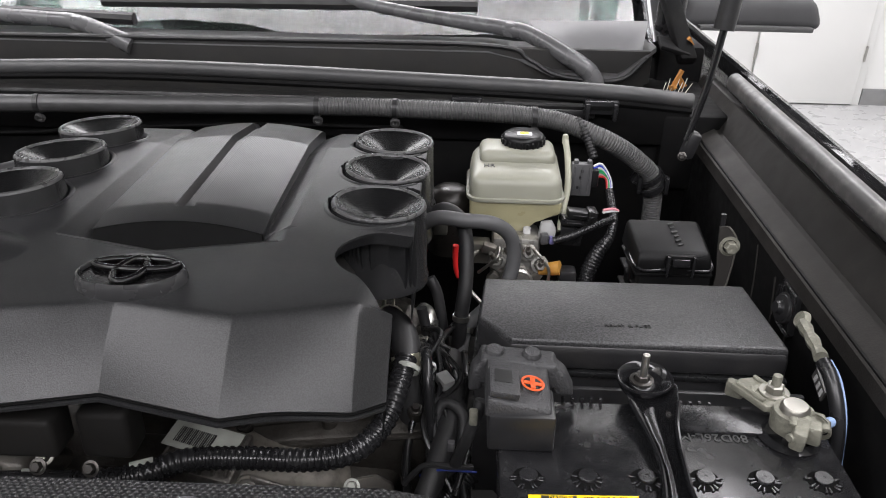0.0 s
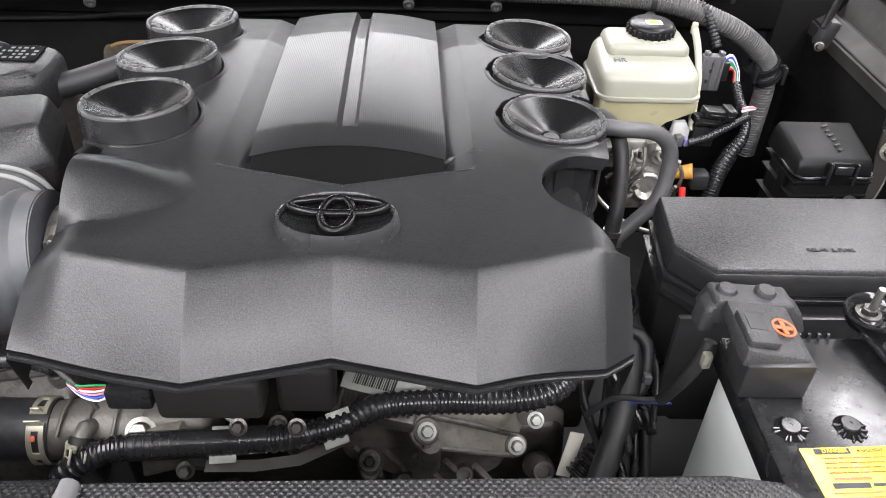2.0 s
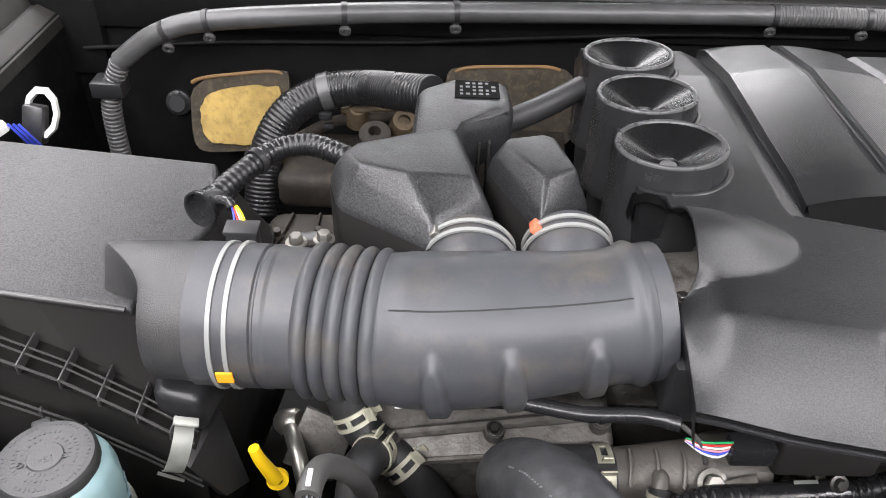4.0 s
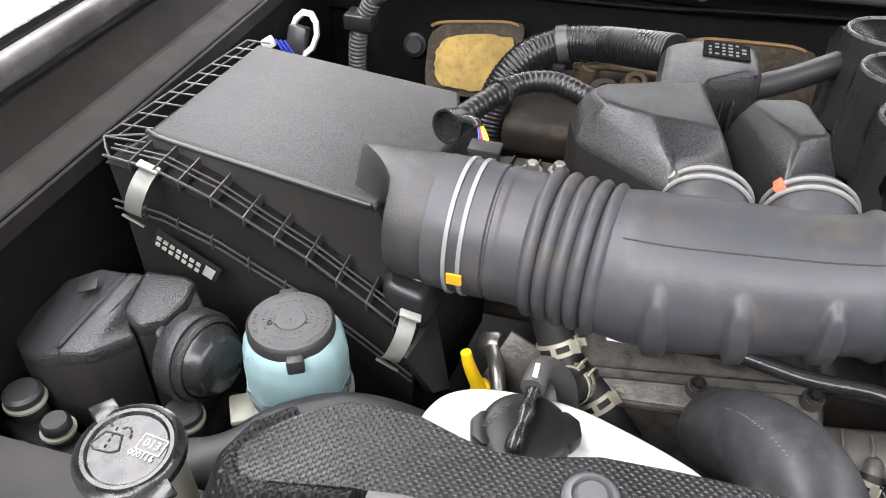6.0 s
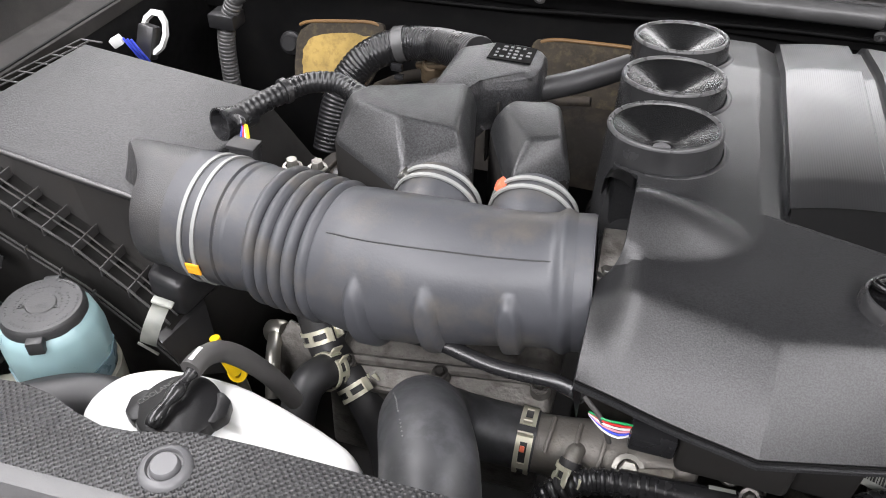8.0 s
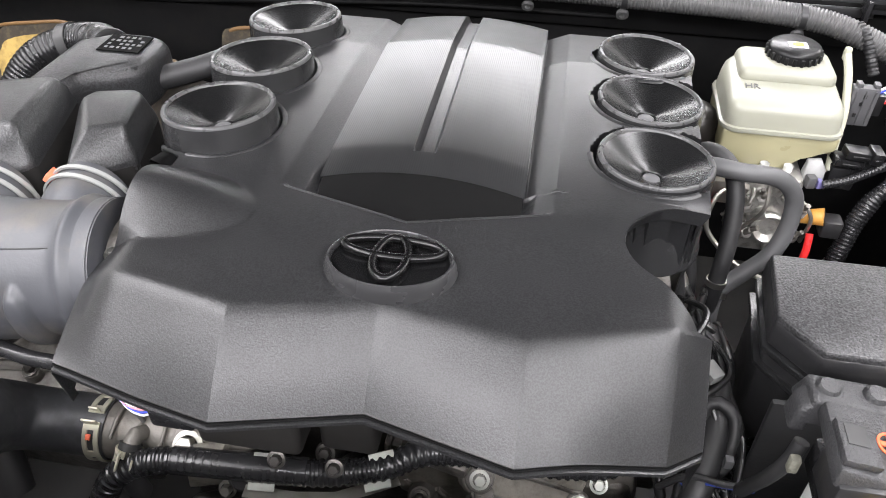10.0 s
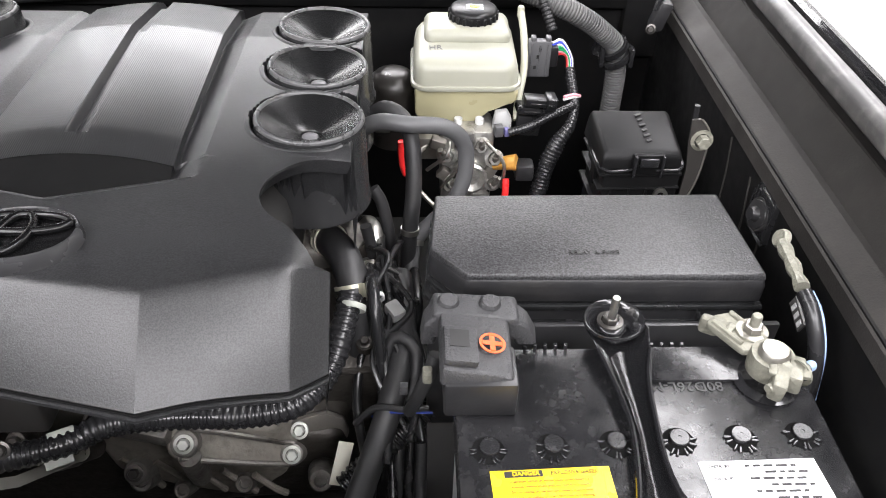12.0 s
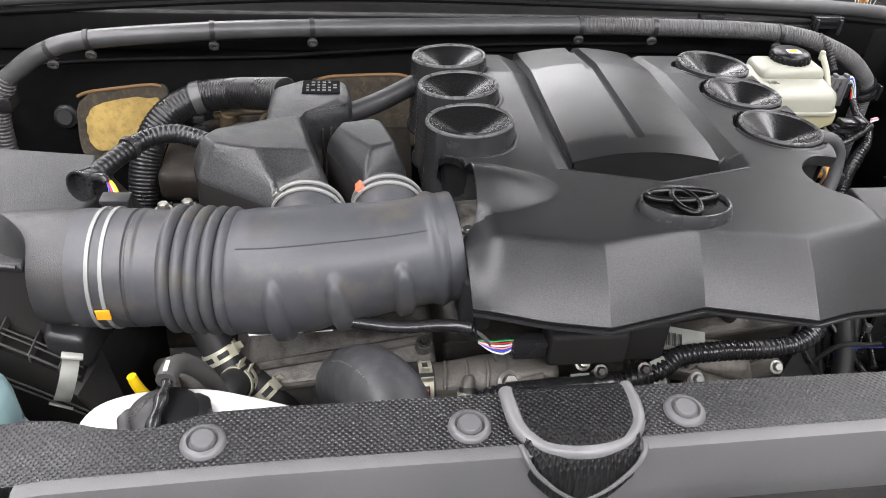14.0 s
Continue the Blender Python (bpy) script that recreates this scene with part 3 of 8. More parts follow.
cowl += [[(0.13, 1.285 + dy, z) for dy, z in ((0, 1.185), (0.004, 1.193), (0.03, 1.196), (0.075, 1.20))], [(0.19, 1.285 + dy, z) for dy, z in ((-0.01, 1.16), (-0.006, 1.168), (0.03, 1.185), (0.075, 1.20))],
         [(0.30, 1.285 + dy, z) for dy, z in ((-0.01, 1.155), (-0.006, 1.163), (0.03, 1.18), (0.075, 1.20))], [(0.36, 1.285 + dy, z) for dy, z in ((0, 1.205), (0.004, 1.212), (0.03, 1.212), (0.075, 1.21))]]
part("cowl_panel", thicken(grid(cowl), 0.003), "cowl", body, "grey plastic cowl panel", sharp=30)
# corner where light on the cowl is painted as a paler grey
part("cowl_corner", thicken(grid([[(0.205, 1.300, 1.178), (0.26, 1.290, 1.165), (0.31, 1.288, 1.164), (0.337, 1.292, 1.188)], [(0.170, 1.325, 1.212), (0.24, 1.320, 1.208), (0.31, 1.318, 1.206), (0.345, 1.318, 1.214)], [(0.150, 1.362, 1.236), (0.24, 1.362, 1.238), (0.32, 1.362, 1.240), (0.356, 1.360, 1.240)]]), 0.003), "cowl_lit", body, "corner of the cowl panel, coloured lighter as if lit")
part("cowl_edge_seal", tube([(-1.08, 1.286, 1.203), (-0.3, 1.286, 1.208), (0.08, 1.286, 1.208), (0.15, 1.284, 1.186), (0.20, 1.275, 1.163), (0.30, 1.275, 1.158), (0.345, 1.28, 1.195)], 0.004, 8, 0.01), "rubber", body)
screen = [[(x, 1.36 + 0.95 * t - 0.10 * abs((x - CX) / 0.75) ** 2 * -1, 1.203 + 0.62 * t) for x in [CX - 0.72 + 1.44 * k / 12 for k in range(13)]] for t in (0, 0.25, 0.5, 0.75, 1)]
part("windscreen", thicken(grid(screen), 0.005), "glass", body)
part("dashboard", box(CX, 1.72, 1.14, 1.40, 0.55, 0.14, 0.03), "dash", body)
part("seat", box(CX - 0.38, 2.6, 1.2, 0.5, 0.16, 0.75, 0.06), "cavity", body)
part("seat", box(CX + 0.38, 2.6, 1.2, 0.5, 0.16, 0.75, 0.06), "cavity", body)
part("cabin_back", box(CX, 3.72, 1.25, 1.5, 0.05, 1.2, 0.01), "cavity", body)
part("cabin_floor", box(CX, 2.55, 0.55, 1.5, 2.3, 0.05, 0.01), "cavity", body)
part("roof", box(CX, 3.0, 1.80, 1.45, 1.5, 0.05, 0.02), "bodypaint", body)
for sx in (1, -1):
    part("pillar", tube([(CX + sx * 0.745, 1.33, 1.20), (CX + sx * 0.74, 1.8, 1.50), (CX + sx * 0.70, 2.32, 1.79)], 0.025, 10, 0.05), "bodypaint", body)
    part("cabin_side", box(CX + sx * 0.80, 2.6, 0.85, 0.05, 1.7, 0.75, 0.03), "bodypaint", body)
part("bulkhead", box(CX, 1.42, 0.95, 1.5, 0.04, 0.38, 0.004), "cavity", body)
mir = part("mirror", box(0.69, 1.86, 1.175, 0.34, 0.10, 0.07, 0.025, 0.02, seg=4), "dash", body, "grey wing mirror seen from below")
part("mirror_trim", box(0.70, 1.845, 1.145, 0.26, 0.09, 0.012, 0.004), "fascia", mir)

for pts, blade in (([(-0.90, 1.335, 1.235), (-0.70, 1.33, 1.225), (-0.635, 1.325, 1.22), (-0.57, 1.30, 1.205), (-0.53, 1.29, 1.19)], ((-1.1, 1.38, 1.235), (-0.55, 1.36, 1.222))),
                   ([(-0.20, 1.40, 1.262), (-0.05, 1.36, 1.243), (0.115, 1.335, 1.226), (0.15, 1.325, 1.22), (0.20, 1.292, 1.200), (0.250, 1.274, 1.172), (0.262, 1.272, 1.150)], ((-0.62, 1.40, 1.245), (0.06, 1.385, 1.255)))):
    wp = thing("wiper", "dark grey wiper arm resting on the windscreen", "wiper", pts[-1], "wipers")
    part("arm", tube(pts, lambda t: 0.010 + 0.006 * t, 12, 0.01), "wiper", wp)
    part("blade", tube([blade[0], blade[1]], 0.011, 8, 0.05), "rubber", wp)
    c = Vector(pts[2])
    part("knuckle", box(c.x, c.y, c.z, 0.022, 0.026, 0.026, 0.006, rot=(0, 12, 0)), "wiper", wp)

wst = thing("weatherstrip", "black rubber weatherstrip along the cowl", "seal", (CX, 1.12, 1.19))
part("bulb", tube([(-1.13, 1.115, 1.165), (-1.0, 1.12, 1.178), (-0.75, 1.12, 1.190), (-0.48, 1.12, 1.199), (-0.25, 1.12, 1.197), (-0.06, 1.12, 1.192), (0.193, 1.12, 1.184), (0.30, 1.12, 1.178), (0.385, 1.12, 1.170)], 0.0115, 14, 0.02), "seal", wst)
part("seal_flange", tube([(-1.13, 1.112, 1.152), (-0.75, 1.115, 1.177), (-0.48, 1.115, 1.186), (-0.06, 1.115, 1.179), (0.193, 1.115, 1.171), (0.385, 1.115, 1.157)], 0.006, 8, 0.03), "paint", wst)
part("bracket", box(0.075, 1.105, 1.155, 0.055, 0.012, 0.024, 0.002), "black", body)
part("bracket", box(0.18, 1.105, 1.150, 0.12, 0.006, 0.012, 0.002), "black", body)

cd = thing("wiring_conduit", "grey corrugated wiring conduit clipped to the firewall", "conduit", (-0.3, 1.07, 1.15))
CT = [(-1.055, 1.03, 0.93), (-1.05, 1.03, 1.03), (-1.025, 1.03, 1.09), (-0.975, 1.035, 1.125), (-0.907, 1.043, 1.143), (-0.734, 1.05, 1.155), (-0.592, 1.072, 1.153), (-0.38, 1.085, 1.153), (-0.175, 1.085, 1.157), (-0.058, 1.075, 1.160), (0.146, 1.06, 1.158), (0.235, 1.035, 1.140), (0.30, 1.045, 1.10), (0.33, 1.057, 1.055), (0.335, 1.06, 0.93)]
part("taped_tube", tube(CT[2:9], 0.0135, 16, 0.008), "tape", cd, "tape-wrapped grey tube")
part("corrugated_tube", tube(CT[8:], 0.0134, 16, 0.006, ribs=0.0042, rib_depth=0.05), "conduit", cd, "grey corrugated tube")
part("corrugated_tube", tube(CT[:3], 0.0125, 16, 0.006, ribs=0.0062, rib_depth=0.07), "conduit", cd)
for c, ax in (((0.146, 1.06, 1.158), (1, 0, 0)), ((-0.058, 1.075, 1.160), (1, 0, 0)), ((-0.175, 1.085, 1.157), (1, 0, 0)), ((-0.592, 1.072, 1.153), (1, 0.1, 0)), ((-0.734, 1.05, 1.155), (1, 0.1, 0)), ((-0.907, 1.043, 1.143), (1, 0, 0.2)), ((-0.96, 1.037, 1.13), (1, 0, 0.5))):
    clip = part("clip", band(c, ax, 0.0135, 0.007, 0.0015, 20), "black", cd)
    part("clip_foot", lathe([(0.0035, -0.0025), (0.0075, -0.0025), (0.0075, 0.0025), (0.0035, 0.0025), (0.0035, -0.0025)], (c[0], c[1] - 0.004, c[2] - 0.021), (0, 1, 0.6), 16), "conduit", clip)
part("saddle_block", box(0.3245, 1.062, 1.066, 0.050, 0.020, 0.030, 0.003, rot=(0, 25, 0)), "gloss_rubber", cd)
for dz in (-0.008, 0.006):
    part("saddle", band((0.3235 - dz * 0.4, 1.0535, 1.0675 + dz), (0.5, 0.2, -0.85), 0.0165, 0.008, 0.0045, 24), "gloss_rubber", cd)
for dx in (-0.019, 0.021):
    part("saddle_post", box(0.325 + dx, 1.045, 1.064, 0.006, 0.016, 0.026, 0.002), "gloss_rubber", cd)
part("saddle", box(-1.045, 1.03, 1.055, 0.042, 0.036, 0.022, 0.003), "black", cd)
part("spur", tube([(0.205, 1.045, 1.16), (0.215, 1.03, 1.15), (0.23, 1.012, 1.115)], 0.006, 10, 0.004, ribs=0.005), "black", cd)

for x0, x1 in ((0.024, 0.070), (0.221, 0.272)):
    tray = part("strip_clip", box((x0 + x1) / 2, 1.098, 1.164, x1 - x0, 0.014, 0.020, 0.002), "gloss_rubber", wst, "black plastic strip holder")
    for dx in (-0.4, 0.4):
        part("clip_leg", box((x0 + x1) / 2 + dx * (x1 - x0), 1.092, 1.158, 0.006, 0.012, 0.026, 0.0015), "gloss_rubber", tray)
    part("clip_slot", box((x0 + x1) / 2, 1.0905, 1.164, (x1 - x0) * 0.6, 0.002, 0.006, 0.0005), "inlet", tray)

# gas strut of the bonnet
st = thing("gas_strut", "black gas strut holding the bonnet open", "strut", (0.345, 0.985, 1.15))
part("rod", tube([(0.347, 0.985, 1.155), (0.365, 0.995, 1.225), (0.376, 1.0, 1.305)], 0.005, 12, 0.02), "gloss", st)
part("cylinder", tube([(0.375, 1.0, 1.30), (0.40, 1.02, 1.50), (0.425, 1.02, 1.75)], 0.0135, 16, 0.05), "black", st)
part("bracket", box(0.354, 0.987, 1.148, 0.018, 0.022, 0.038, 0.006, rot=(0, 15, 0)), "black", st)
part("bolt", hexbolt((0.340, 0.968, 1.138), 0.0038, 0.005, (-0.3, -1, 0.3)), "dullmetal", st)
hn = thing("bonnet_hinge", "dark steel bonnet hinge with dry orange leaves behind it", "hinge", (0.38, 1.25, 1.2))
part("arm", box(0.385, 1.27, 1.25, 0.03, 0.14, 0.02, 0.006, rot=(40, 0, 12)), "paint", hn)
part("plate", box(0.375, 1.24, 1.225, 0.05, 0.05, 0.008, 0.003, rot=(10, 15, 0)), "paint", hn)
for k, (lx_, ly_, lz_, sz_, ry_) in enumerate(((0.383, 1.215, 1.178, 0.030, 25), (0.392, 1.222, 1.172, 0.022, -30), (0.376, 1.21, 1.165, 0.018, 60), (0.40, 1.235, 1.235, 0.014, 10))):
    part("leaf_scrap", box(lx_, ly_, lz_, 0.011, 0.002, sz_, 0.0009, rot=(15 * k, ry_, 20 - 30 * k), taper=0.003), "rag", hn, "dry orange leaf")
for k in range(7):
    part("stalk", bar((0.36 + 0.006 * k, 1.205, 1.158), (0.366 + 0.007 * k, 1.215 + 0.004 * (k % 3), 1.172 + 0.006 * (k % 2)), 0.0006), "tag", hn)

# ---- engine cover ----
EX = -0.223


def cover_left(y):
    if y < 0.50:
        return -0.438
    if y < 0.60:
        return -0.438 + 0.014 * smooth01((y - 0.505) / 0.02)
    return -0.424 - 0.021 * smooth01((y - 0.622) / 0.012)


def cover_right(y):
    if y < 0.494:
        return -0.006
    if y < 0.632:
        a = (y - 0.580) / 0.052
        arc = 0.002 - 0.066 * math.sqrt(max(0.0, 1 - a * a)) if abs(a) < 1 else 0.002
        lead = -0.006 - 0.74 * (y - 0.494)
        return min(lead if y < 0.56 else 0.002, arc)
    return 0.002


def cover_front(x):
    teeth = ((-0.438, 0.432, 0.486), (-0.319, 0.408, 0.462), (EX, 0.432, 0.482), (-0.124, 0.408, 0.466), (-0.030, 0.434, 0.492), (-0.006, 0.452, 0.505))
    for (xa, fa, ta), (xb, fb, tb) in zip(teeth, teeth[1:]):
        if x <= xb:
            k = max(0, (x - xa) / (xb - xa))
            return fa + (fb - fa) * k, ta + (tb - ta) * k
    return teeth[-1][1:]


TRUMPETS = [(-0.4105, 0.681, 1.197), (-0.410, 0.784, 1.193), (-0.409, 0.884, 1.189), (-0.0375, 0.693, 1.1805), (-0.039, 0.7935, 1.1795), (-0.040, 0.889, 1.178)]


def vee(d):
    return 0.571 + 0.028 * d / 0.10


def cover_height(x, y):
    z = 1.181 - 0.018 * (y - 0.47)
    side = min(x + 0.445, 0.004 - x)
    z -= 0.024 * (1 - smooth01(side / 0.045)) ** 1.5 * (1 - smooth01((y - (0.60 if x > -0.2 else 0.515)) / (0.05 if x > -0.2 else 0.012)))
    d = abs(x - EX)
    half = 0.107 - 0.003 * smooth01((y - 0.58) / 0.3)
    if y > 0.55:
        z -= (0.009 + 0.007 * (1 - smooth01((y - 0.605) / 0.05)) * smooth01((0.090 - d) / 0.006)) * max(0.0, min(1.0, (half - d) / 0.022)) * smooth01((y - vee(d)) / 0.005)
    bx, by = (x + 0.424) / 0.088, (y - 0.563) / 0.046
    rr = math.sqrt(bx * bx + by * by)
    if rr < 1:
        z += 0.024 * (1 - rr * rr) ** 1.35
    z -= 0.15 * max(0, y - 0.862) + 0.02 * smooth01((y - 0.962) / 0.025)
    return z


def holed_height(x, y):
    """The cover's top with the round holes that the trumpets stand in."""
    z = cover_height(x, y)
    if any(math.hypot(x - fx, y - fy) < 0.0535 for fx, fy, fz in TRUMPETS):
        z -= 0.075
    return z


def skirt(y, left):
    if left:
        return 0.03 if y < 0.515 else 0.005 if y < 0.625 else 0.10
    return 0.035 if y < 0.495 else 0.012 if y < 0.645 else 0.050


def engine_cover():
    ob = thing("engine_cover", "dark grey grained plastic engine cover with six trumpets", "engine cover", (EX, 0.65, 1.0))
    rows = []
    xs = sorted(set([i / 200 for i in range(201)] + [(x + 0.438) / 0.432 for x in (-0.319, EX, -0.124, -0.030)]))
    for k in range(25):
        row = []
        for u in xs:
            x = -0.438 + u * 0.432
            yf, yt = cover_front(x)
            t = k / 24
            y = yf + (yt - yf) * t
            zt = cover_height(x, yt)
            zf = 1.130 - 0.014 * smooth01((x + 0.10) / 0.10) + 0.006 * smooth01((-0.36 - x) / 0.08)
            row.append((x, y - 0.0025 * math.sin(math.pi * t), zf + (zt - zf) * t))
        rows.append(row)
    n = 190
    for k in range(1, n + 1):
        row = []
        for u in xs:
            x0 = -0.438 + u * 0.432
            y0 = cover_front(x0)[1]
            y = y0 + (0.988 - y0) * k / n
            x = cover_left(y) + u * (cover_right(y) - cover_left(y))
            row.append((x, y, holed_height(x, y)))
        rows.append(row)
    # the crest between the front and the top is gently rounded
    for sweep in range(4):
        was = rows
        rows = [list(r) for r in was]
        for i in range(19, 31):
            for j in range(len(xs)):
                a, b, c = was[i - 1][j], was[i][j], was[i + 1][j]
                rows[i][j] = (b[0], 0.5 * b[1] + 0.25 * (a[1] + c[1]), 0.5 * b[2] + 0.25 * (a[2] + c[2]))
    first = rows[0]
    rows = [[(x, y + 0.004, z - 0.0062) for x, y, z in first], [(x, y - 0.0036, z - 0.0060) for x, y, z in first], [(x, y - 0.0030, z - 0.0040) for x, y, z in first], [(x, y + 0.003, z - 0.0034) for x, y, z in first], [(x, y + 0.003, z - 0.0012) for x, y, z in first]] + rows
    # thin black tube paints the shade inside the shallow edge groove
    part("groove_shade", tube([(x, y - 0.0002, z - 0.0022) for x, y, z in first[::4] + first[-1:]], 0.0009, 6, 0.02), "inlet", ob, "black line for the shade in the lower edge's groove")
    rows = [[(r[0][0] + 0.006, r[0][1], r[0][2] - skirt(r[0][1], True)), (r[0][0] - 0.0005, r[0][1], r[0][2] - 0.002)] + r + [(r[-1][0] + 0.0005, r[-1][1], r[-1][2] - 0.002), (r[-1][0] - 0.004, r[-1][1], r[-1][2] - skirt(r[-1][1], False))] for r in rows]
    part("shell", grid(rows), "cover", ob, sharp=18)
    # convex middle panel with its groove
    rows = []
    for k in range(101):
        t = k / 100
        row = []
        for i in range(161):
            d = -1 + 2 * i / 160
            x = EX + (0.0825 - 0.003 * t) * d
            z = 1.1855 + 0.002 * t - 0.009 * d * d - 0.055 * max(0, t - 0.672) - 0.10 * max(0, t - 0.93) - 0.004 * max(0, 0.10 - t) / 0.10
            g = (d + 0.030) / 0.115
            if t > 0.085 and -1 < g < 1:
                z -= 0.0080 * min(1.0, (1 - abs(g)) / 0.36)
            row.append((x, 0.624 + 0.351 * t + 0.005 * (1 - d * d) * (1 - t), z))
        rows.append(row)
    rows = [[(r[0][0], r[0][1], r[0][2] - 0.022)] + r + [(r[-1][0], r[-1][1], r[-1][2] - 0.022)] for r in rows]
    part("centre_panel", grid(rows), "ribbed", ob, "fine-ribbed satin black panel", sharp=25)
    # near-black sheet across the recess, its shade put into the colour
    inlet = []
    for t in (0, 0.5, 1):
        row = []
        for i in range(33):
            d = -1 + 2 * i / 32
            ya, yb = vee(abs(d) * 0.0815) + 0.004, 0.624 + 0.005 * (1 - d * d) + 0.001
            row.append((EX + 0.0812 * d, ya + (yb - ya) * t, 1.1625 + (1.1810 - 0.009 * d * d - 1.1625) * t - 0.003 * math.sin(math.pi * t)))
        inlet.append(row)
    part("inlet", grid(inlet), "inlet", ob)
    for sx in (-1, 1):
        part("inlet_lip", tube([(EX + sx * d, vee(d) - 0.0005, cover_height(EX + sx * d, vee(d) - 0.004) - 0.0006) for d in (0.0, 0.03, 0.06, 0.09, 0.103)], 0.0013, 8, 0.01), "cover", ob)
    for fx, fy, fz in TRUMPETS:
        left = fx < -0.2
        lean = (-0.05, 0.08, 1) if left else (0.04, 0.035, 1)
        foot = [(0.050, -0.100), (0.0580, -0.099), (0.0580, -0.093), (0.0548, -0.089)] if left else [(0.049, -0.086), (0.0550, -0.085), (0.0550, -0.081), (0.0530, -0.078)]
        wall = foot + [(0.0505, -0.030), (0.0490, -0.008), (0.0487, -0.0034)]
        rim = [(0.0487, -0.0034), (0.0483, -0.0018), (0.0474, -0.0005), (0.0464, -0.0002), (0.0454, -0.0006), (0.0446, -0.0014), (0.0440, -0.0028)]
        cone = [(0.0440, -0.0028), (0.0428, -0.0036), (0.0300, -0.0098), (0.0180, -0.0160), (0.0092, -0.0202), (0.0082, -0.0212), (0.0078, -0.0245), (0.0, -0.0250)]
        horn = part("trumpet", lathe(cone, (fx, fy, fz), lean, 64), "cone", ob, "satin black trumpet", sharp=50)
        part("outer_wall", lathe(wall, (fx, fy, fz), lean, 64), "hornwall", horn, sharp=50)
        part("rim", lathe(rim, (fx, fy, fz), lean, 64), "hornrim", horn, "worn rim, coloured paler for the light it reflects", sharp=50)
        # the smooth rim of the hole round the trumpet's foot
        arc = []
        for k in range(73):
            a = 2 * math.pi * k / 72 + (0 if left else math.pi)
            c, s = math.cos(a), math.sin(a)
            x, y = fx + 0.057 * c, fy + 0.057 * s
            if cover_left(y) + 0.004 < x < cover_right(y) - 0.004:
                arc.append([(fx + r * c, fy + r * s, cover_height(fx + 0.054 * c, fy + 0.054 * s) + dz) for r, dz in ((0.0515, -0.020), (0.0517, -0.001), (0.0523, 0.0006), (0.0540, 0.0012), (0.0560, 0.0008), (0.0578, -0.0010))])
        if left:
            half_ = len([1 for row in arc if row[0][1] >= fy])
            arc = arc[half_:] + arc[:half_] if arc[0][0][1] >= fy - 0.001 and arc[-1][0][1] < fy + 0.001 else arc
        clean = [arc[0]]
        for row in arc[1:]:
            if (Vector(row[0]) - Vector(clean[-1][0])).length < 0.02 and (Vector(row[0]) - Vector(clean[-1][0])).length > 1e-5:
                clean.append(row)
        part("hole_edge", grid(clean), "cover", ob, sharp=50)
        ax = Vector(lean).normalized()
        part("throat_plug", lathe([(0.0076, -0.002), (0.0074, 0.0005), (0.0058, 0.0015), (0.0, 0.0018)], Vector((fx, fy, fz)) - 0.0225 * ax, lean, 24), "pin", horn, "grey plug in the throat")
    lip = [(-0.426, 0.604, 1.176), (-0.434, 0.607, 1.181), (-0.444, 0.612, 1.180), (-0.450, 0.620, 1.172), (-0.451, 0.626, 1.150)]
    part("side_lip", thicken(grid([lip, [(x + 0.003, y + 0.022, z - 0.004) for x, y, z in lip]]), 0.0025), "boxdark", ob, "thin black lip beside the bulge", sharp=50)
    tilt = (0, 0.09, 1)
    badge = part("badge", lathe([(0.0, 0.0070), (0.0408, 0.0070), (0.0414, 0.0102), (0.0422, 0.0110), (0.0436, 0.0106), (0.0450, 0.0080), (0.0464, 0.0020), (0.0468, -0.006)], (EX, 0.518, 1.1790), tilt, 56, squash=0.76), "badge", ob, "oval gloss black badge with grey rim")
    part("badge_face", lathe([(0.0, 0.0074), (0.0409, 0.0074)], (EX, 0.518, 1.1790), tilt, 56, squash=0.76), "badgegloss", badge)
    for ex, ey, ox, oy in ((0.0350, 0.0112, 0, 0.0125), (0.0114, 0.0238, 0, 0.001)):
        pts = [(EX + ox + ex * math.cos(a), 0.518 + oy + ey * math.sin(a), 1.1890 - 0.09 * (oy + ey * math.sin(a))) for a in (2 * math.pi * i / 32 for i in range(33))]
        part("badge_loop", tube(pts, 0.0034, 10, 0.004), "badgegloss", badge)
    return ob


engine_cover()

# ---- intake hose ----
hose = thing("intake_hose", "grey rubber air intake hose with bellows and clamps", "hose", (-0.6, 0.54, 1.1))
HL = [(-0.795, 0.550, 1.104), (-0.72, 0.545, 1.105), (-0.62, 0.532, 1.108), (-0.53, 0.530, 1.120), (-0.440, 0.538, 1.130)]


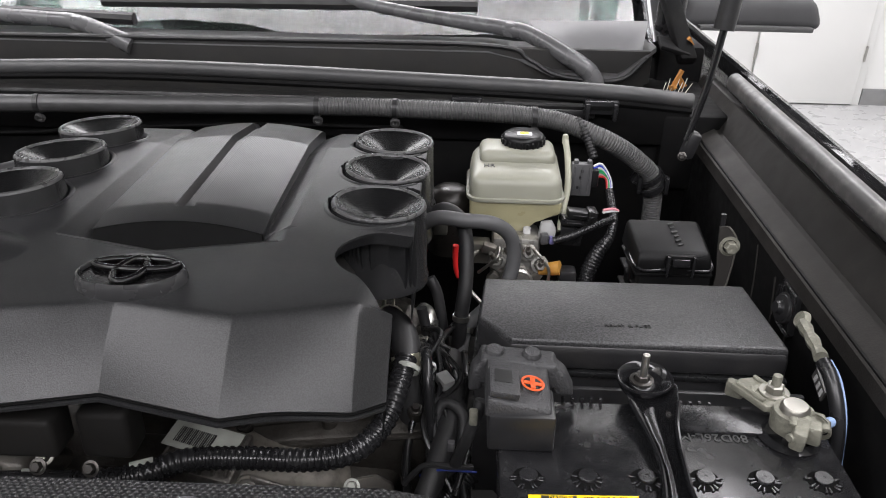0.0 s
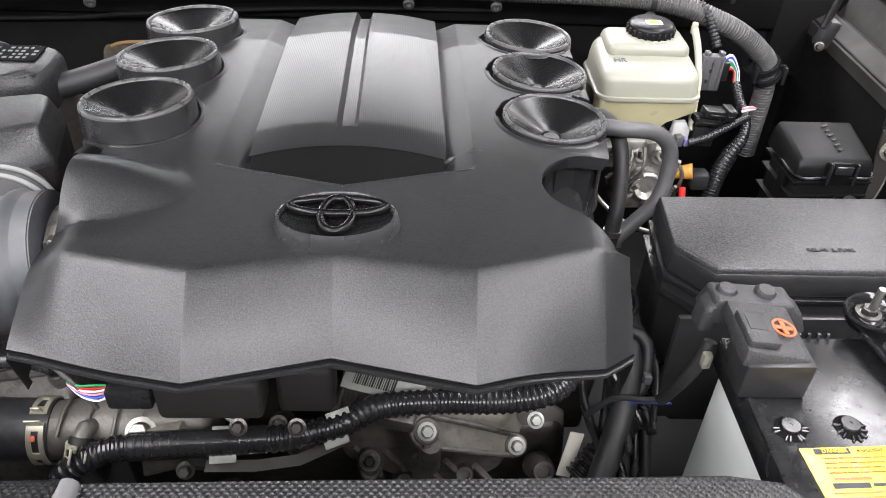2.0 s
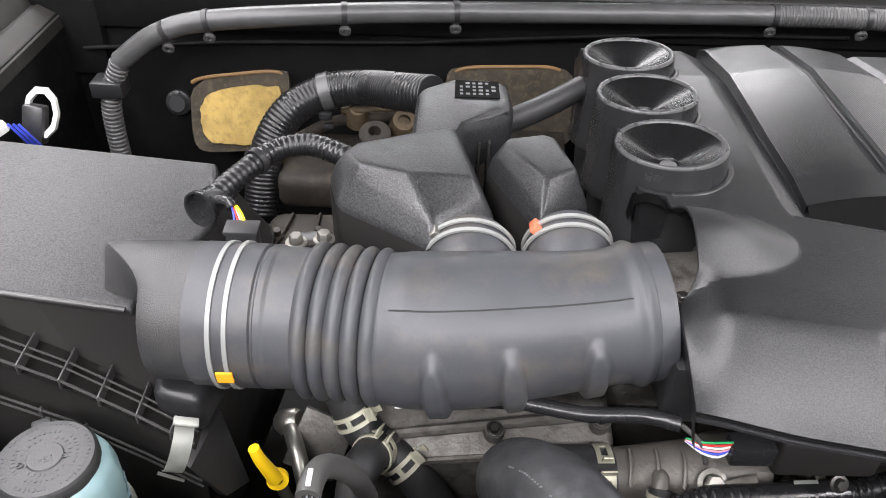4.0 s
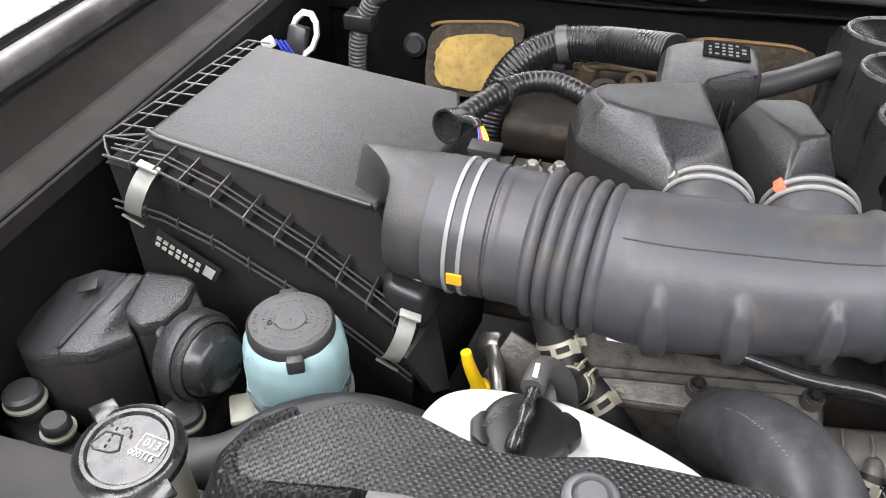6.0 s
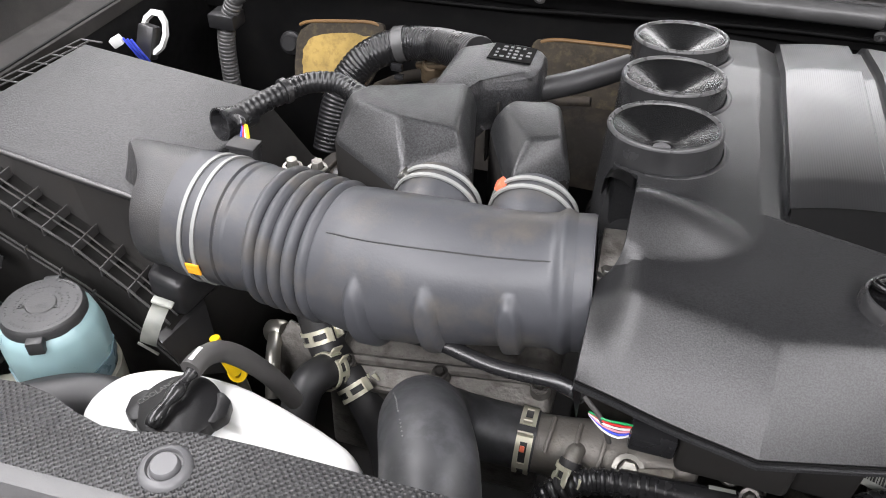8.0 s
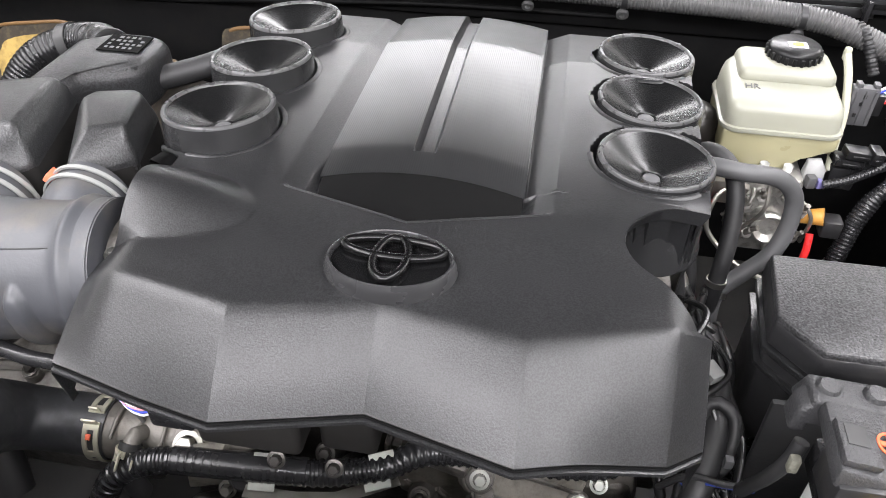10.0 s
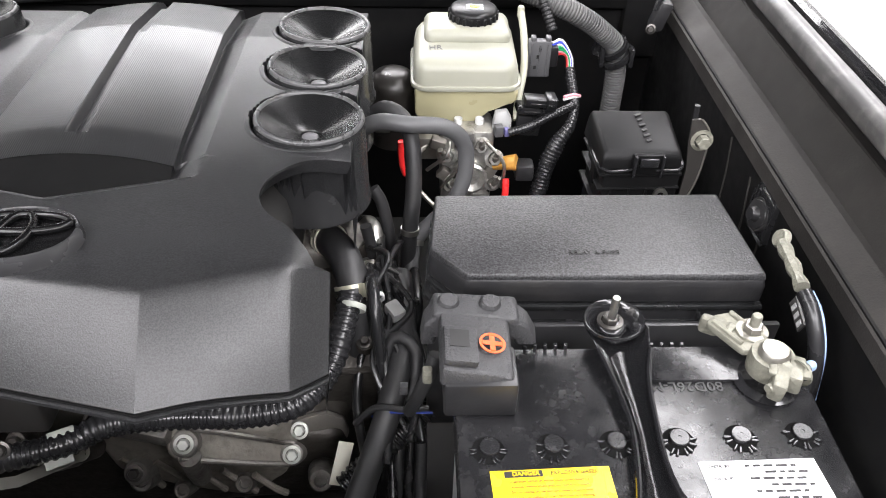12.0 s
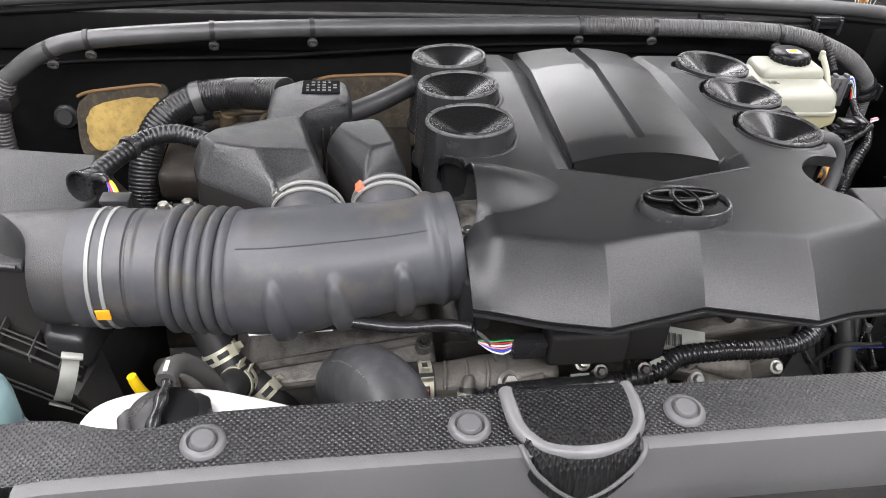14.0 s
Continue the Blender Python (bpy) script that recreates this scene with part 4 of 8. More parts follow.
def intake_tube():
    bm = bmesh.new()
    line = spline(HL, 0.0014)
    x0, x1 = line[0].x, line[-1].x
    rings, seg = [], 96
    for i, c in enumerate(line):
        d = (line[min(i + 1, len(line) - 1)] - line[max(i - 1, 0)]).normalized()
        side = d.cross(Vector((0, 0, 1))).normalized()
        up = side.cross(d).normalized()
        x = c.x
        ring = []
        for k in range(seg):
            a = 2 * math.pi * k / seg
            deg = (math.degrees(a) + 180) % 360 - 180
            r = 0.0565
            if x < -0.735:
                r = 0.0575
            if -0.7445 < x < -0.7425:
                r -= 0.002
            if -0.712 < x < -0.648:
                r = 0.0545 + 0.0082 * abs(math.sin(math.pi * (x + 0.712) / 0.0128)) ** 0.5
            if x >= -0.648:
                r = 0.0595 - 0.0085 * smooth01((x + 0.60) / 0.12) + 0.002 * smooth01((x + 0.648) / 0.02)
                r += 0.004 * math.exp(-((x + 0.462) / 0.006) ** 2)
            for fx in (-0.609, -0.556, -0.499):
                u = ((x - fx) / 0.0095) ** 2 + max(0.0, (deg - 2) / 26) ** 2
                if u < 1:
                    r += 0.0068 * smooth01((1 - u) / 0.75) * smooth01((deg + 110) / 30)
            ring.append(bm.verts.new(c + r * (math.cos(a) * side + math.sin(a) * up)))
        rings.append(ring)
    for a, b in zip(rings, rings[1:]):
        for k in range(seg):
            bm.faces.new((a[k], a[(k + 1) % seg], b[(k + 1) % seg], b[k]))
    bm.faces.new(rings[0][::-1])
    bm.faces.new(rings[-1])
    return bm


part("tube", intake_tube(), "hose", hose, sharp=50)
seam = []
HLINE = spline(HL, 0.004)
for i, c in enumerate(HLINE):
    if -0.640 < c.x < -0.452:
        d = (HLINE[i + 1] - HLINE[i - 1]).normalized()
        side = d.cross(Vector((0, 0, 1))).normalized()
        up = side.cross(d).normalized()
        r = 0.0594 - 0.0085 * smooth01((c.x + 0.60) / 0.12) + 0.002 * smooth01((c.x + 0.648) / 0.02)
        seam.append(c + r * (math.cos(radians(56)) * side + math.sin(radians(56)) * up))
part("mould_seam", tube(seam, 0.0007, 6, 0.01), "rubber", hose, "fine dark mould line")
for x in (-0.775, -0.763):
    part("clamp_band", band((x, 0.5485, 1.1042), (1, -0.06, 0.01), 0.0574, 0.0034, 0.0018, 56), "band", hose, "bright steel wire clamp")
mk = bmesh.new()
for x in (-0.769,):
    for k in range(3):
        a = radians(-14 + 4 * k)
        box(x, 0.5485 - 0.0595 * math.cos(a), 1.1042 + 0.0595 * math.sin(a), 0.013, 0.002, 0.0042, 0.0008, bm=mk, rot=(0, 0, 0))
part("paint_mark", mk, "mark", hose, "orange paint mark")
part("ring", band((-0.448, 0.537, 1.129), (1, 0.1, 0.1), 0.050, 0.012, 0.004, 48), "hose", hose)
for bx, by, red in ((-0.585, 0.590, False), (-0.503, 0.600, True)):
    ax = Vector((0.02, 1, 0.16))
    br = part("branch", tube([(bx, by - 0.055, 1.10), (bx, by - 0.02, 1.128), (bx, by + 0.004, 1.1345), (bx, by + 0.010, 1.135)], 0.0352, 40, 0.006), "hose", hose)
    for k in (-0.002, 0.008):
        part("clamp_band", band(Vector((bx, by, 1.1335)) + ax * k, ax, 0.0365, 0.0035, 0.002, 48), "band", br)
    a = radians(140)
    c = Vector((bx, by + 0.003, 1.134)) + 0.0375 * Vector((math.cos(a), 0, math.sin(a)))
    part("paint_mark" if red else "screw", box(c.x, c.y, c.z, 0.008, 0.013, 0.008, 0.001, rot=(0, 40, 0)), "redmark" if red else "steel", br)

tb = thing("throttle_body", "dirty cast aluminium throttle body", "throttle body", (-0.42, 0.54, 1.1))
part("barrel", lathe([(0.040, -0.02), (0.047, -0.018), (0.047, 0.03), (0.042, 0.034), (0.03, 0.034)], (-0.42, 0.545, 1.122), (1, 0.05, 0.05), 40), "alu", tb)
part("motor_housing", box(-0.425, 0.50, 1.10, 0.03, 0.05, 0.06, 0.006), "black", tb)
part("bolt", hexbolt((-0.432, 0.52, 1.158), 0.005, 0.004), "steel", tb)

# ---- resonators ----
res = thing("resonator", "grained black plastic air resonator box", "resonator", (-0.63, 0.7, 1.05))
RS = [(-0.699, 0.638), (-0.615, 0.581), (-0.563, 0.624), (-0.590, 0.742), (-0.635, 0.724), (-0.690, 0.706), (-0.710, 0.682)]
part("lower_body", prism(RS, 1.04, 1.150, 0.006, -0.01, 2), "boxblack", res)
mid_ = (-0.635, 0.660)
part("upper_body", loft([[(x, y, 1.138) for x, y in RS], [(x, y, 1.149) for x, y in RS],
    [(-0.690, 0.651, 1.1655), (-0.617, 0.597, 1.1665), (-0.572, 0.631, 1.1645), (-0.594, 0.738, 1.1680), (-0.636, 0.720, 1.1680), (-0.688, 0.702, 1.1680), (-0.704, 0.680, 1.1670)],
    [(-0.682, 0.658, 1.1810), (-0.637, 0.644, 1.1840), (-0.583, 0.640, 1.1810), (-0.600, 0.732, 1.1775), (-0.638, 0.713, 1.1790), (-0.685, 0.697, 1.1785), (-0.695, 0.678, 1.1790)]], bevel=0.0050, seg=4), "resgrain", res, sharp=80)
part("neck", loft([[(x, y, 1.118) for x, y in ((-0.640, 0.690), (-0.592, 0.690), (-0.589, 0.752), (-0.541, 0.777), (-0.536, 0.80), (-0.539, 0.848), (-0.56, 0.858), (-0.60, 0.857), (-0.636, 0.828))],
    [(x, y, 1.160) for x, y in ((-0.640, 0.690), (-0.592, 0.690), (-0.589, 0.752), (-0.541, 0.777), (-0.536, 0.80), (-0.539, 0.848), (-0.56, 0.858), (-0.60, 0.857), (-0.636, 0.828))],
    [(-0.632, 0.692, 1.172), (-0.602, 0.692, 1.172), (-0.598, 0.755, 1.171), (-0.549, 0.785, 1.170), (-0.545, 0.80, 1.170), (-0.547, 0.841, 1.169), (-0.565, 0.848, 1.169), (-0.598, 0.847, 1.169), (-0.627, 0.824, 1.170)]], bevel=0.007, seg=3), "grain", res, sharp=70)
lb = part("label", prism([(-0.597, 0.802), (-0.551, 0.802), (-0.551, 0.838), (-0.596, 0.840)], 1.1702, 1.1712, 0), "inlet", res, "black data label")
for r_ in range(4):
    for c_ in range(6 - (r_ == 3)):
        if (r_ + 2 * c_) % 7 != 3:
            part("print_bar", box(-0.5920 + 0.0066 * c_ + 0.002, 0.8095 + 0.0078 * r_, 1.1713, 0.0030 + 0.0012 * (c_ % 2), 0.0038, 0.0004, 0), "faint", lb)
for k, x in enumerate((-0.582, -0.572, -0.562)):
    part("web", box(x, 0.766, 1.11, 0.003, 0.02, 0.07, 0.001), "boxblack", res)
res2 = thing("resonator", "small grained black plastic resonator box", "resonator", (-0.52, 0.68, 1.05))
R2 = [(-0.527, 0.608), (-0.480, 0.648), (-0.499, 0.728), (-0.514, 0.737), (-0.557, 0.724), (-0.568, 0.706)]
part("lower_body", prism(R2, 1.05, 1.150, 0.006, -0.01, 2), "boxblack", res2)
mid_ = (-0.525, 0.675)
part("upper_body", loft([[(x, y, 1.137) for x, y in R2], [(x, y, 1.148) for x, y in R2],
    [(-0.5255, 0.621, 1.1650), (-0.487, 0.654, 1.1640), (-0.502, 0.724, 1.1610), (-0.514, 0.731, 1.1610), (-0.554, 0.720, 1.1620), (-0.563, 0.704, 1.1630)],
    [(-0.5200, 0.646, 1.1800), (-0.493, 0.662, 1.1790), (-0.505, 0.719, 1.1760), (-0.515, 0.726, 1.1755), (-0.549, 0.716, 1.1760), (-0.553, 0.700, 1.1770)]], bevel=0.0045, seg=4), "resgrain", res2, sharp=80)

# ---- big hoses behind the resonators ----
bh = thing("vent_hose", "large black corrugated hose with metal tie", "hose", (-0.75, 0.95, 1.05))
part("tube", tube([(-0.835, 0.90, 0.95), (-0.825, 0.93, 1.02), (-0.797, 0.955, 1.065), (-0.75, 0.975, 1.085), (-0.70, 0.96, 1.098), (-0.655, 0.90, 1.125), (-0.62, 0.865, 1.14)], 0.0215, 24, 0.006, ribs=0.0056, rib_depth=0.022), "rubber_black", bh)
part("tie", band((-0.752, 0.974, 1.085), (1, 0.1, 0.25), 0.0225, 0.014, 0.0012, 32), "tape", bh, "dull grey tape tie")
part("tie_buckle", box(-0.752, 0.953, 1.062, 0.016, 0.008, 0.010, 0.002), "gloss_rubber", bh)
part("tie_buckle", box(-0.748, 0.950, 1.050, 0.012, 0.010, 0.006, 0.0015), "gloss_rubber", bh)
sh = thing("sensor_harness", "black corrugated sensor harness with round cap", "wiring", (-0.78, 0.66, 1.1))
part("tube", tube([(-0.668, 0.690, 1.148), (-0.690, 0.704, 1.153), (-0.708, 0.714, 1.156), (-0.735, 0.725, 1.157), (-0.765, 0.715, 1.155), (-0.79, 0.68, 1.15), (-0.806, 0.655, 1.145)], 0.0105, 16, 0.005, ribs=0.006, rib_depth=0.035), "rubber_black", sh)
part("cuff", lathe([(0.0105, -0.026), (0.012, -0.014), (0.0150, 0.004), (0.0165, 0.010), (0.0165, 0.013), (0.0145, 0.013), (0.012, 0.004), (0.0, 0.002)], (-0.81, 0.645, 1.143), (-0.35, -0.75, 0.1), 28), "gloss_rubber", sh)
part("tie", band((-0.778, 0.70, 1.153), (-0.5, -0.8, -0.1), 0.011, 0.006, 0.002, 20), "black", sh)
part("wire_sleeve", tube([(-0.807, 0.640, 1.146), (-0.797, 0.634, 1.155), (-0.787, 0.627, 1.158), (-0.783, 0.622, 1.156)], 0.0045, 12, 0.003), "tape_black", sh)
for k, c in enumerate(("w_blue", "w_red", "w_white", "w_yellow")):
    wire("sensor_wire", [(-0.784 + 0.0012 * k, 0.623, 1.156), (-0.781 + 0.002 * k, 0.615, 1.154), (-0.779 + 0.003 * k, 0.607, 1.147)], c, sh, 0.0009 + 0.0011 * (k == 3))
sp = part("plug", box(-0.772, 0.602, 1.132, 0.026, 0.016, 0.034, 0.003), "black", sh)
part("plug_rim", box(-0.772, 0.602, 1.150, 0.028, 0.018, 0.004, 0.001), "rubber", sp)
for bx, by in ((-0.731, 0.612), (-0.708, 0.617)):
    solo("flange_bolt", hexbolt((bx, by, 1.128), 0.0058, 0.008), "dullsteel", "zinc plated hexagon flange bolt", "bolt", group="flange bolts")
bp = thing("breather_pipe", "dull black breather pipe behind the resonator", "pipe", (-0.5, 0.88, 1.1))
part("pipe", tube([(-0.545, 0.815, 1.135), (-0.50, 0.845, 1.14), (-0.455, 0.875, 1.15)], 0.013, 16, 0.01), "rubber", bp)

for outline, lab in (([(-0.960, 1.098, 1.036), (-0.826, 1.098, 1.054), (-0.819, 1.095, 1.044), (-0.822, 1.075, 0.995), (-0.838, 1.058, 0.962), (-0.870, 1.052, 0.950), (-0.945, 1.052, 0.944), (-0.958, 1.060, 0.960)], "torn yellow foam heat pad on the firewall"), ([(-0.592, 1.105, 1.062), (-0.44, 1.105, 1.068), (-0.42, 1.102, 1.05), (-0.40, 1.09, 0.98), (-0.45, 1.07, 0.94), (-0.58, 1.07, 0.95), (-0.60, 1.085, 0.99), (-0.602, 1.102, 1.05)], "dirty brown felt heat pad on the firewall")):
    pad = thing("heat_pad", lab, "insulation", outline[0], "heat pads")
    top = [Vector(outline[0]), Vector(outline[1])]
    for sweep in range(2):
        outline = [q for a, b in zip(outline, outline[1:] + outline[:1]) for q in (tuple(Vector(a).lerp(Vector(b), 0.2)), tuple(Vector(a).lerp(Vector(b), 0.8)))]
    c = sum((Vector(p) for p in outline), Vector()) / len(outline)
    for nm, k, off, m_ in (("backing", 1.0, 0.0, "felt"), ("foam", 0.84, -0.008, "foam")):
        if nm == "foam" and "yellow" not in lab:
            continue
        bm = bmesh.new()
        pts = [c + (Vector(p) - c) * k + Vector((0, off, 0)) for p in outline]
        dense = []
        for a, b in zip(pts, pts[1:] + pts[:1]):
            for q in range(4):
                p = a.lerp(b, q / 4)
                if nm == "foam":
                    rim = (p - c).normalized()
                    p = p.lerp(c + Vector((rim.x * 0.058, rim.y * 0.03, rim.z * 0.034)), 0.35) + (c - p) * (0.07 * noise.noise(p * 60))
                dense.append(p)
        f = bm.faces.new([bm.verts.new(p) for p in dense])
        ext = bmesh.ops.extrude_face_region(bm, geom=[f])
        for v in ext["geom"]:
            if isinstance(v, bmesh.types.BMVert):
                v.co += Vector((0, -0.008, 0.003))
        part(nm, bm, m_, pad)
    part("edge", tube([top[0].lerp(top[1], q) + Vector((0, -0.008, 0.003 - 0.008 * (2 * q - 1) ** 6)) for q in (0.02, 0.08, 0.2, 0.5, 0.8, 0.92, 0.98)], 0.0026, 8, 0.006), "amber", pad, "amber plastic edge")
rl = thing("rear_bracket", "dirty brown metal bracket work behind the engine", "bracket", (-0.74, 0.93, 0.9))
part("plate", box(-0.74, 0.95, 0.985, 0.14, 0.12, 0.05, 0.015, seg=3), "brownmetal", rl)
part("lug", lathe([(0.02, -0.03), (0.02, 0.02), (0.015, 0.024), (0.008, 0.024), (0.006, 0.01), (0, 0.01)], (-0.69, 0.945, 1.03), (0, -0.4, 1), 20), "brownmetal", rl)
for bx, by, bz, r_ in ((-0.655, 0.965, 1.050, 0.016), (-0.625, 0.985, 1.055, 0.012), (-0.715, 0.985, 1.055, 0.013)):
    part("lug", lathe([(r_ + 0.004, -0.03), (r_, 0.0), (r_ - 0.002, 0.006), (r_ * 0.5, 0.006), (r_ * 0.45, 0.0), (0, 0.0)], (bx, by, bz), (0.1, -0.6, 0.8), 20), "rustmetal", rl)
part("strap", tube([(-0.735, 0.990, 1.050), (-0.700, 0.975, 1.062), (-0.660, 0.985, 1.058), (-0.620, 0.975, 1.060)], 0.005, 10), "rustmetal", rl)
part("pipe", tube([(-0.80, 1.0, 1.0), (-0.74, 1.0, 1.03), (-0.66, 1.005, 1.035), (-0.58, 1.0, 1.02), (-0.50, 1.0, 1.03)], 0.008, 12), "brownmetal", rl)
part("heat_shield", thicken(grid([[(-0.70 + 0.05 * i, 0.98 + 0.01 * math.sin(i), 1.035 - 0.008 * math.cos(2.1 * i)) for i in range(6)], [(-0.70 + 0.05 * i, 0.93, 1.015 + 0.006 * math.sin(1.7 * i)) for i in range(6)], [(-0.70 + 0.05 * i, 0.89, 0.97) for i in range(6)]]), 0.002), "brownmetal", rl)
rcst = thing("rear_casting", "oil-stained brown engine casting", "engine", (-0.72, 0.76, 0.9))
part("body", box(-0.72, 0.77, 0.925, 0.18, 0.16, 0.14, 0.02, seg=3), "brownmetal", rcst)
part("rib", tube([(-0.80, 0.70, 1.03), (-0.74, 0.72, 1.04), (-0.64, 0.73, 1.04)], 0.006, 8), "brownmetal", rcst)
for bx, by, m_ in ((-0.757, 0.735, "dullsteel"), (-0.695, 0.73, "dullsteel"), (-0.70, 0.66, "dullmetal")):
    part("bolt", hexbolt((bx, by, 0.997), 0.0055, 0.006), m_, rcst)
cb = part("sensor_block", box(-0.748, 0.760, 1.008, 0.030, 0.022, 0.026, 0.003, rot=(0, 0, 12)), "black", rcst, "small black sensor block")
part("sensor_socket", box(-0.752, 0.746, 1.010, 0.016, 0.008, 0.014, 0.002, rot=(0, 0, 12)), "gloss_rubber", cb)
part("ball_stud", lathe([(0, 0.006), (0.0035, 0.005), (0.005, 0.001), (0.004, -0.004), (0.0025, -0.012)], (-0.772, 0.752, 1.004), (0.1, -0.5, 1), 16), "steel", rcst)
part("sensor_lead", tube([(-0.700, 0.690, 1.055), (-0.712, 0.705, 1.060), (-0.718, 0.722, 1.045), (-0.712, 0.730, 1.020), (-0.705, 0.720, 1.000)], 0.0060, 12, 0.004, ribs=0.004, rib_depth=0.05), "rubber_black", rcst)
part("lead_clip", box(-0.703, 0.700, 1.020, 0.008, 0.008, 0.016, 0.0015, rot=(0, 14, 0)), "w_lilac", rcst)
for k, (bx, by) in enumerate(((-0.728, 0.700), (-0.790, 0.790), (-0.745, 0.795))):
    part("stud", lathe([(0.008, -0.01), (0.007, 0.0), (0.004, 0.002), (0.004, 0.010), (0, 0.0105)], (bx, by, 0.998), (0.05 * k, -0.2, 1), 16), "dullmetal", rcst)
for k in range(4):
    part("casting_rib", box(-0.790 + 0.040 * k, 0.770, 0.996, 0.004, 0.13, 0.008, 0.002, rot=(0, 0, 8 * k - 10)), "brownmetal", rcst)
part("pink_cap", lathe([(0.003, 0), (0.003, 0.008), (0.002, 0.009), (0, 0.009)], (-0.735, 0.685, 1.04), (0.1, -0.3, 1), 12), "w_pink", rcst, "tiny pink plastic cap")
part("pipe", tube([(-0.79, 0.68, 1.02), (-0.775, 0.66, 1.05), (-0.75, 0.65, 1.06), (-0.715, 0.655, 1.05), (-0.70, 0.68, 1.03)], 0.006, 10), "gloss_rubber", rcst)
gr = thing("grommet", "round black rubber grommet in the firewall", "grommet", (-0.985, 1.118, 1.02), "grommets")
part("disc", lathe([(0, 0.01), (0.012, 0.010), (0.014, 0.006), (0.018, 0.004), (0.019, 0)], (-0.992, 1.120, 0.985), (0, -1, 0.3), 28), "rubber", gr)
wc = thing("white_connector", "white connector housing with blue wires", "connector", (-1.08, 0.87, 1.08))
part("housing", lathe([(0.014, 0), (0.019, 0), (0.019, 0.008), (0.014, 0.008), (0.014, 0)], (-1.072, 0.90, 1.085), (0.1, -1, 0.5), 10, squash=1.6), "white", wc)
part("block", box(-1.080, 0.890, 1.075, 0.024, 0.02, 0.045, 0.003, rot=(-20, 8, 0)), "black", wc)
part("tab", box(-1.104, 0.86, 1.085, 0.016, 0.01, 0.013, 0.002, rot=(0, -30, 20)), "white", wc)
for k in range(3):
    wire("blue_wire", [(-1.095 + 0.006 * k, 0.862, 1.09), (-1.088 + 0.006 * k, 0.865, 1.075), (-1.085 + 0.006 * k, 0.875, 1.055)], "w_blue", wc)

# ---- air filter box ----
ab = thing("air_filter_box", "black plastic air filter box with ribbed flange", "air filter box", (-0.95, 0.64, 0.9))
TOP = [(-1.066, 0.550, 1.142), (-0.852, 0.544, 1.114), (-0.812, 0.660, 1.116), (-0.832, 0.746, 1.120), (-1.062, 0.758, 1.134)]
# the sloping front flange: x, inner y, outer y, z
FLANGE = [(-1.085, 0.537, 0.507, 1.141), (-1.035, 0.538, 0.503, 1.139), (-0.983, 0.534, 0.500, 1.1225), (-0.900, 0.530, 0.498, 1.0785), (-0.844, 0.521, 0.489, 1.050), (-0.800, 0.510, 0.479, 1.029)]


def flange_at(x):
    for a, b in zip(FLANGE, FLANGE[1:]):
        if x <= b[0]:
            k = (x - a[0]) / (b[0] - a[0])
            return tuple(p + (q - p) * k for p, q in zip(a, b))
    return FLANGE[-1]


BACK = [(-0.772, 0.690, 1.022), (-0.795, 0.785, 1.026), (-1.090, 0.795, 1.104)]
FLG = [(x, yi, z - 0.004) for x, yi, yo, z in FLANGE] + BACK
EDGE = [tuple(Vector(TOP[0]).lerp(Vector(TOP[1]), (x + 1.085) / 0.285)) for x, yi, yo, z in FLANGE] + TOP[2:]
lid = part("lid", loft([[(x, y, z - 0.012) for x, y, z in FLG], [(x + (t[0] - x) * 0.88, y + (t[1] - y) * 0.88, z + (t[2] - z) * 0.80) for (x, y, z), t in zip(FLG, EDGE)], [(x, y, z - 0.004) for x, y, z in EDGE]], bevel=0.0015, seg=2), "boxblack", ab)
MID = (-0.94, 0.65)
part("lid_top", loft([[(x + (x - MID[0]) * 0.012, y + (y - MID[1]) * 0.02, z - 0.010) for x, y, z in TOP], [(x + (x - MID[0]) * 0.012, y + (y - MID[1]) * 0.02, z - 0.003) for x, y, z in TOP], [(x - (x - MID[0]) * 0.012, y - (y - MID[1]) * 0.02, z + 0.0005) for x, y, z in TOP]], bevel=0.002, seg=2), "lidtop", lid, "finely grained top")
OUTER = [(x, yo, z) for x, yi, yo, z in FLANGE] + BACK
part("lower_case", loft([[(x * 0.97 - 0.03, y * 0.96 + 0.03, 0.85) for x, y, z in OUTER], [(x, y + 0.006, z - 0.050) for x, y, z in OUTER], [(x, y + 0.003, z - 0.010) for x, y, z in OUTER]], bevel=0.002), "boxblack", ab)
part("lid_edge", tube([Vector(TOP[0]) + Vector((-0.001, 0.006, -0.0022)), Vector(TOP[0]) + Vector((0.006, -0.0022, -0.0022)), Vector(TOP[0]).lerp(Vector(TOP[1]), 0.5) + Vector((0, -0.0030, -0.0020)), Vector(TOP[1]) + Vector((-0.004, -0.0022, -0.0022))], 0.0024, 10, 0.004), "ribgrey", lid, "worn rounded front edge")
part("flange_shelf", thicken(grid([[(x, yo, z - 0.009) for x, yi, yo, z in FLANGE], [(x, yi + 0.004, z - 0.009) for x, yi, yo, z in FLANGE]]), 0.003), "boxblack", ab)
for k_, r_ in ((0.0, 0.0013), (0.40, 0.0010), (0.60, 0.0010)):
    pts = [(x, yo + (yi - yo) * k_, z - 0.0012) for x, yi, yo, z in FLANGE]
    for a_, b_ in zip(pts, pts[1:]):
        part("flange_rail", bar(a_, b_, r_), "ribgrey", ab)
for x_ in (-1.058, -1.034, -1.012, -0.983, -0.955, -0.928, -0.900, -0.872, -0.844, -0.818):
    x, yi, yo, z = flange_at(x_)
    part("rib", box(x, (yi + yo) / 2, z - 0.0045, 0.0017, yi - yo + 0.004, 0.0105, 0.0005, seg=1), "ribgrey", ab)
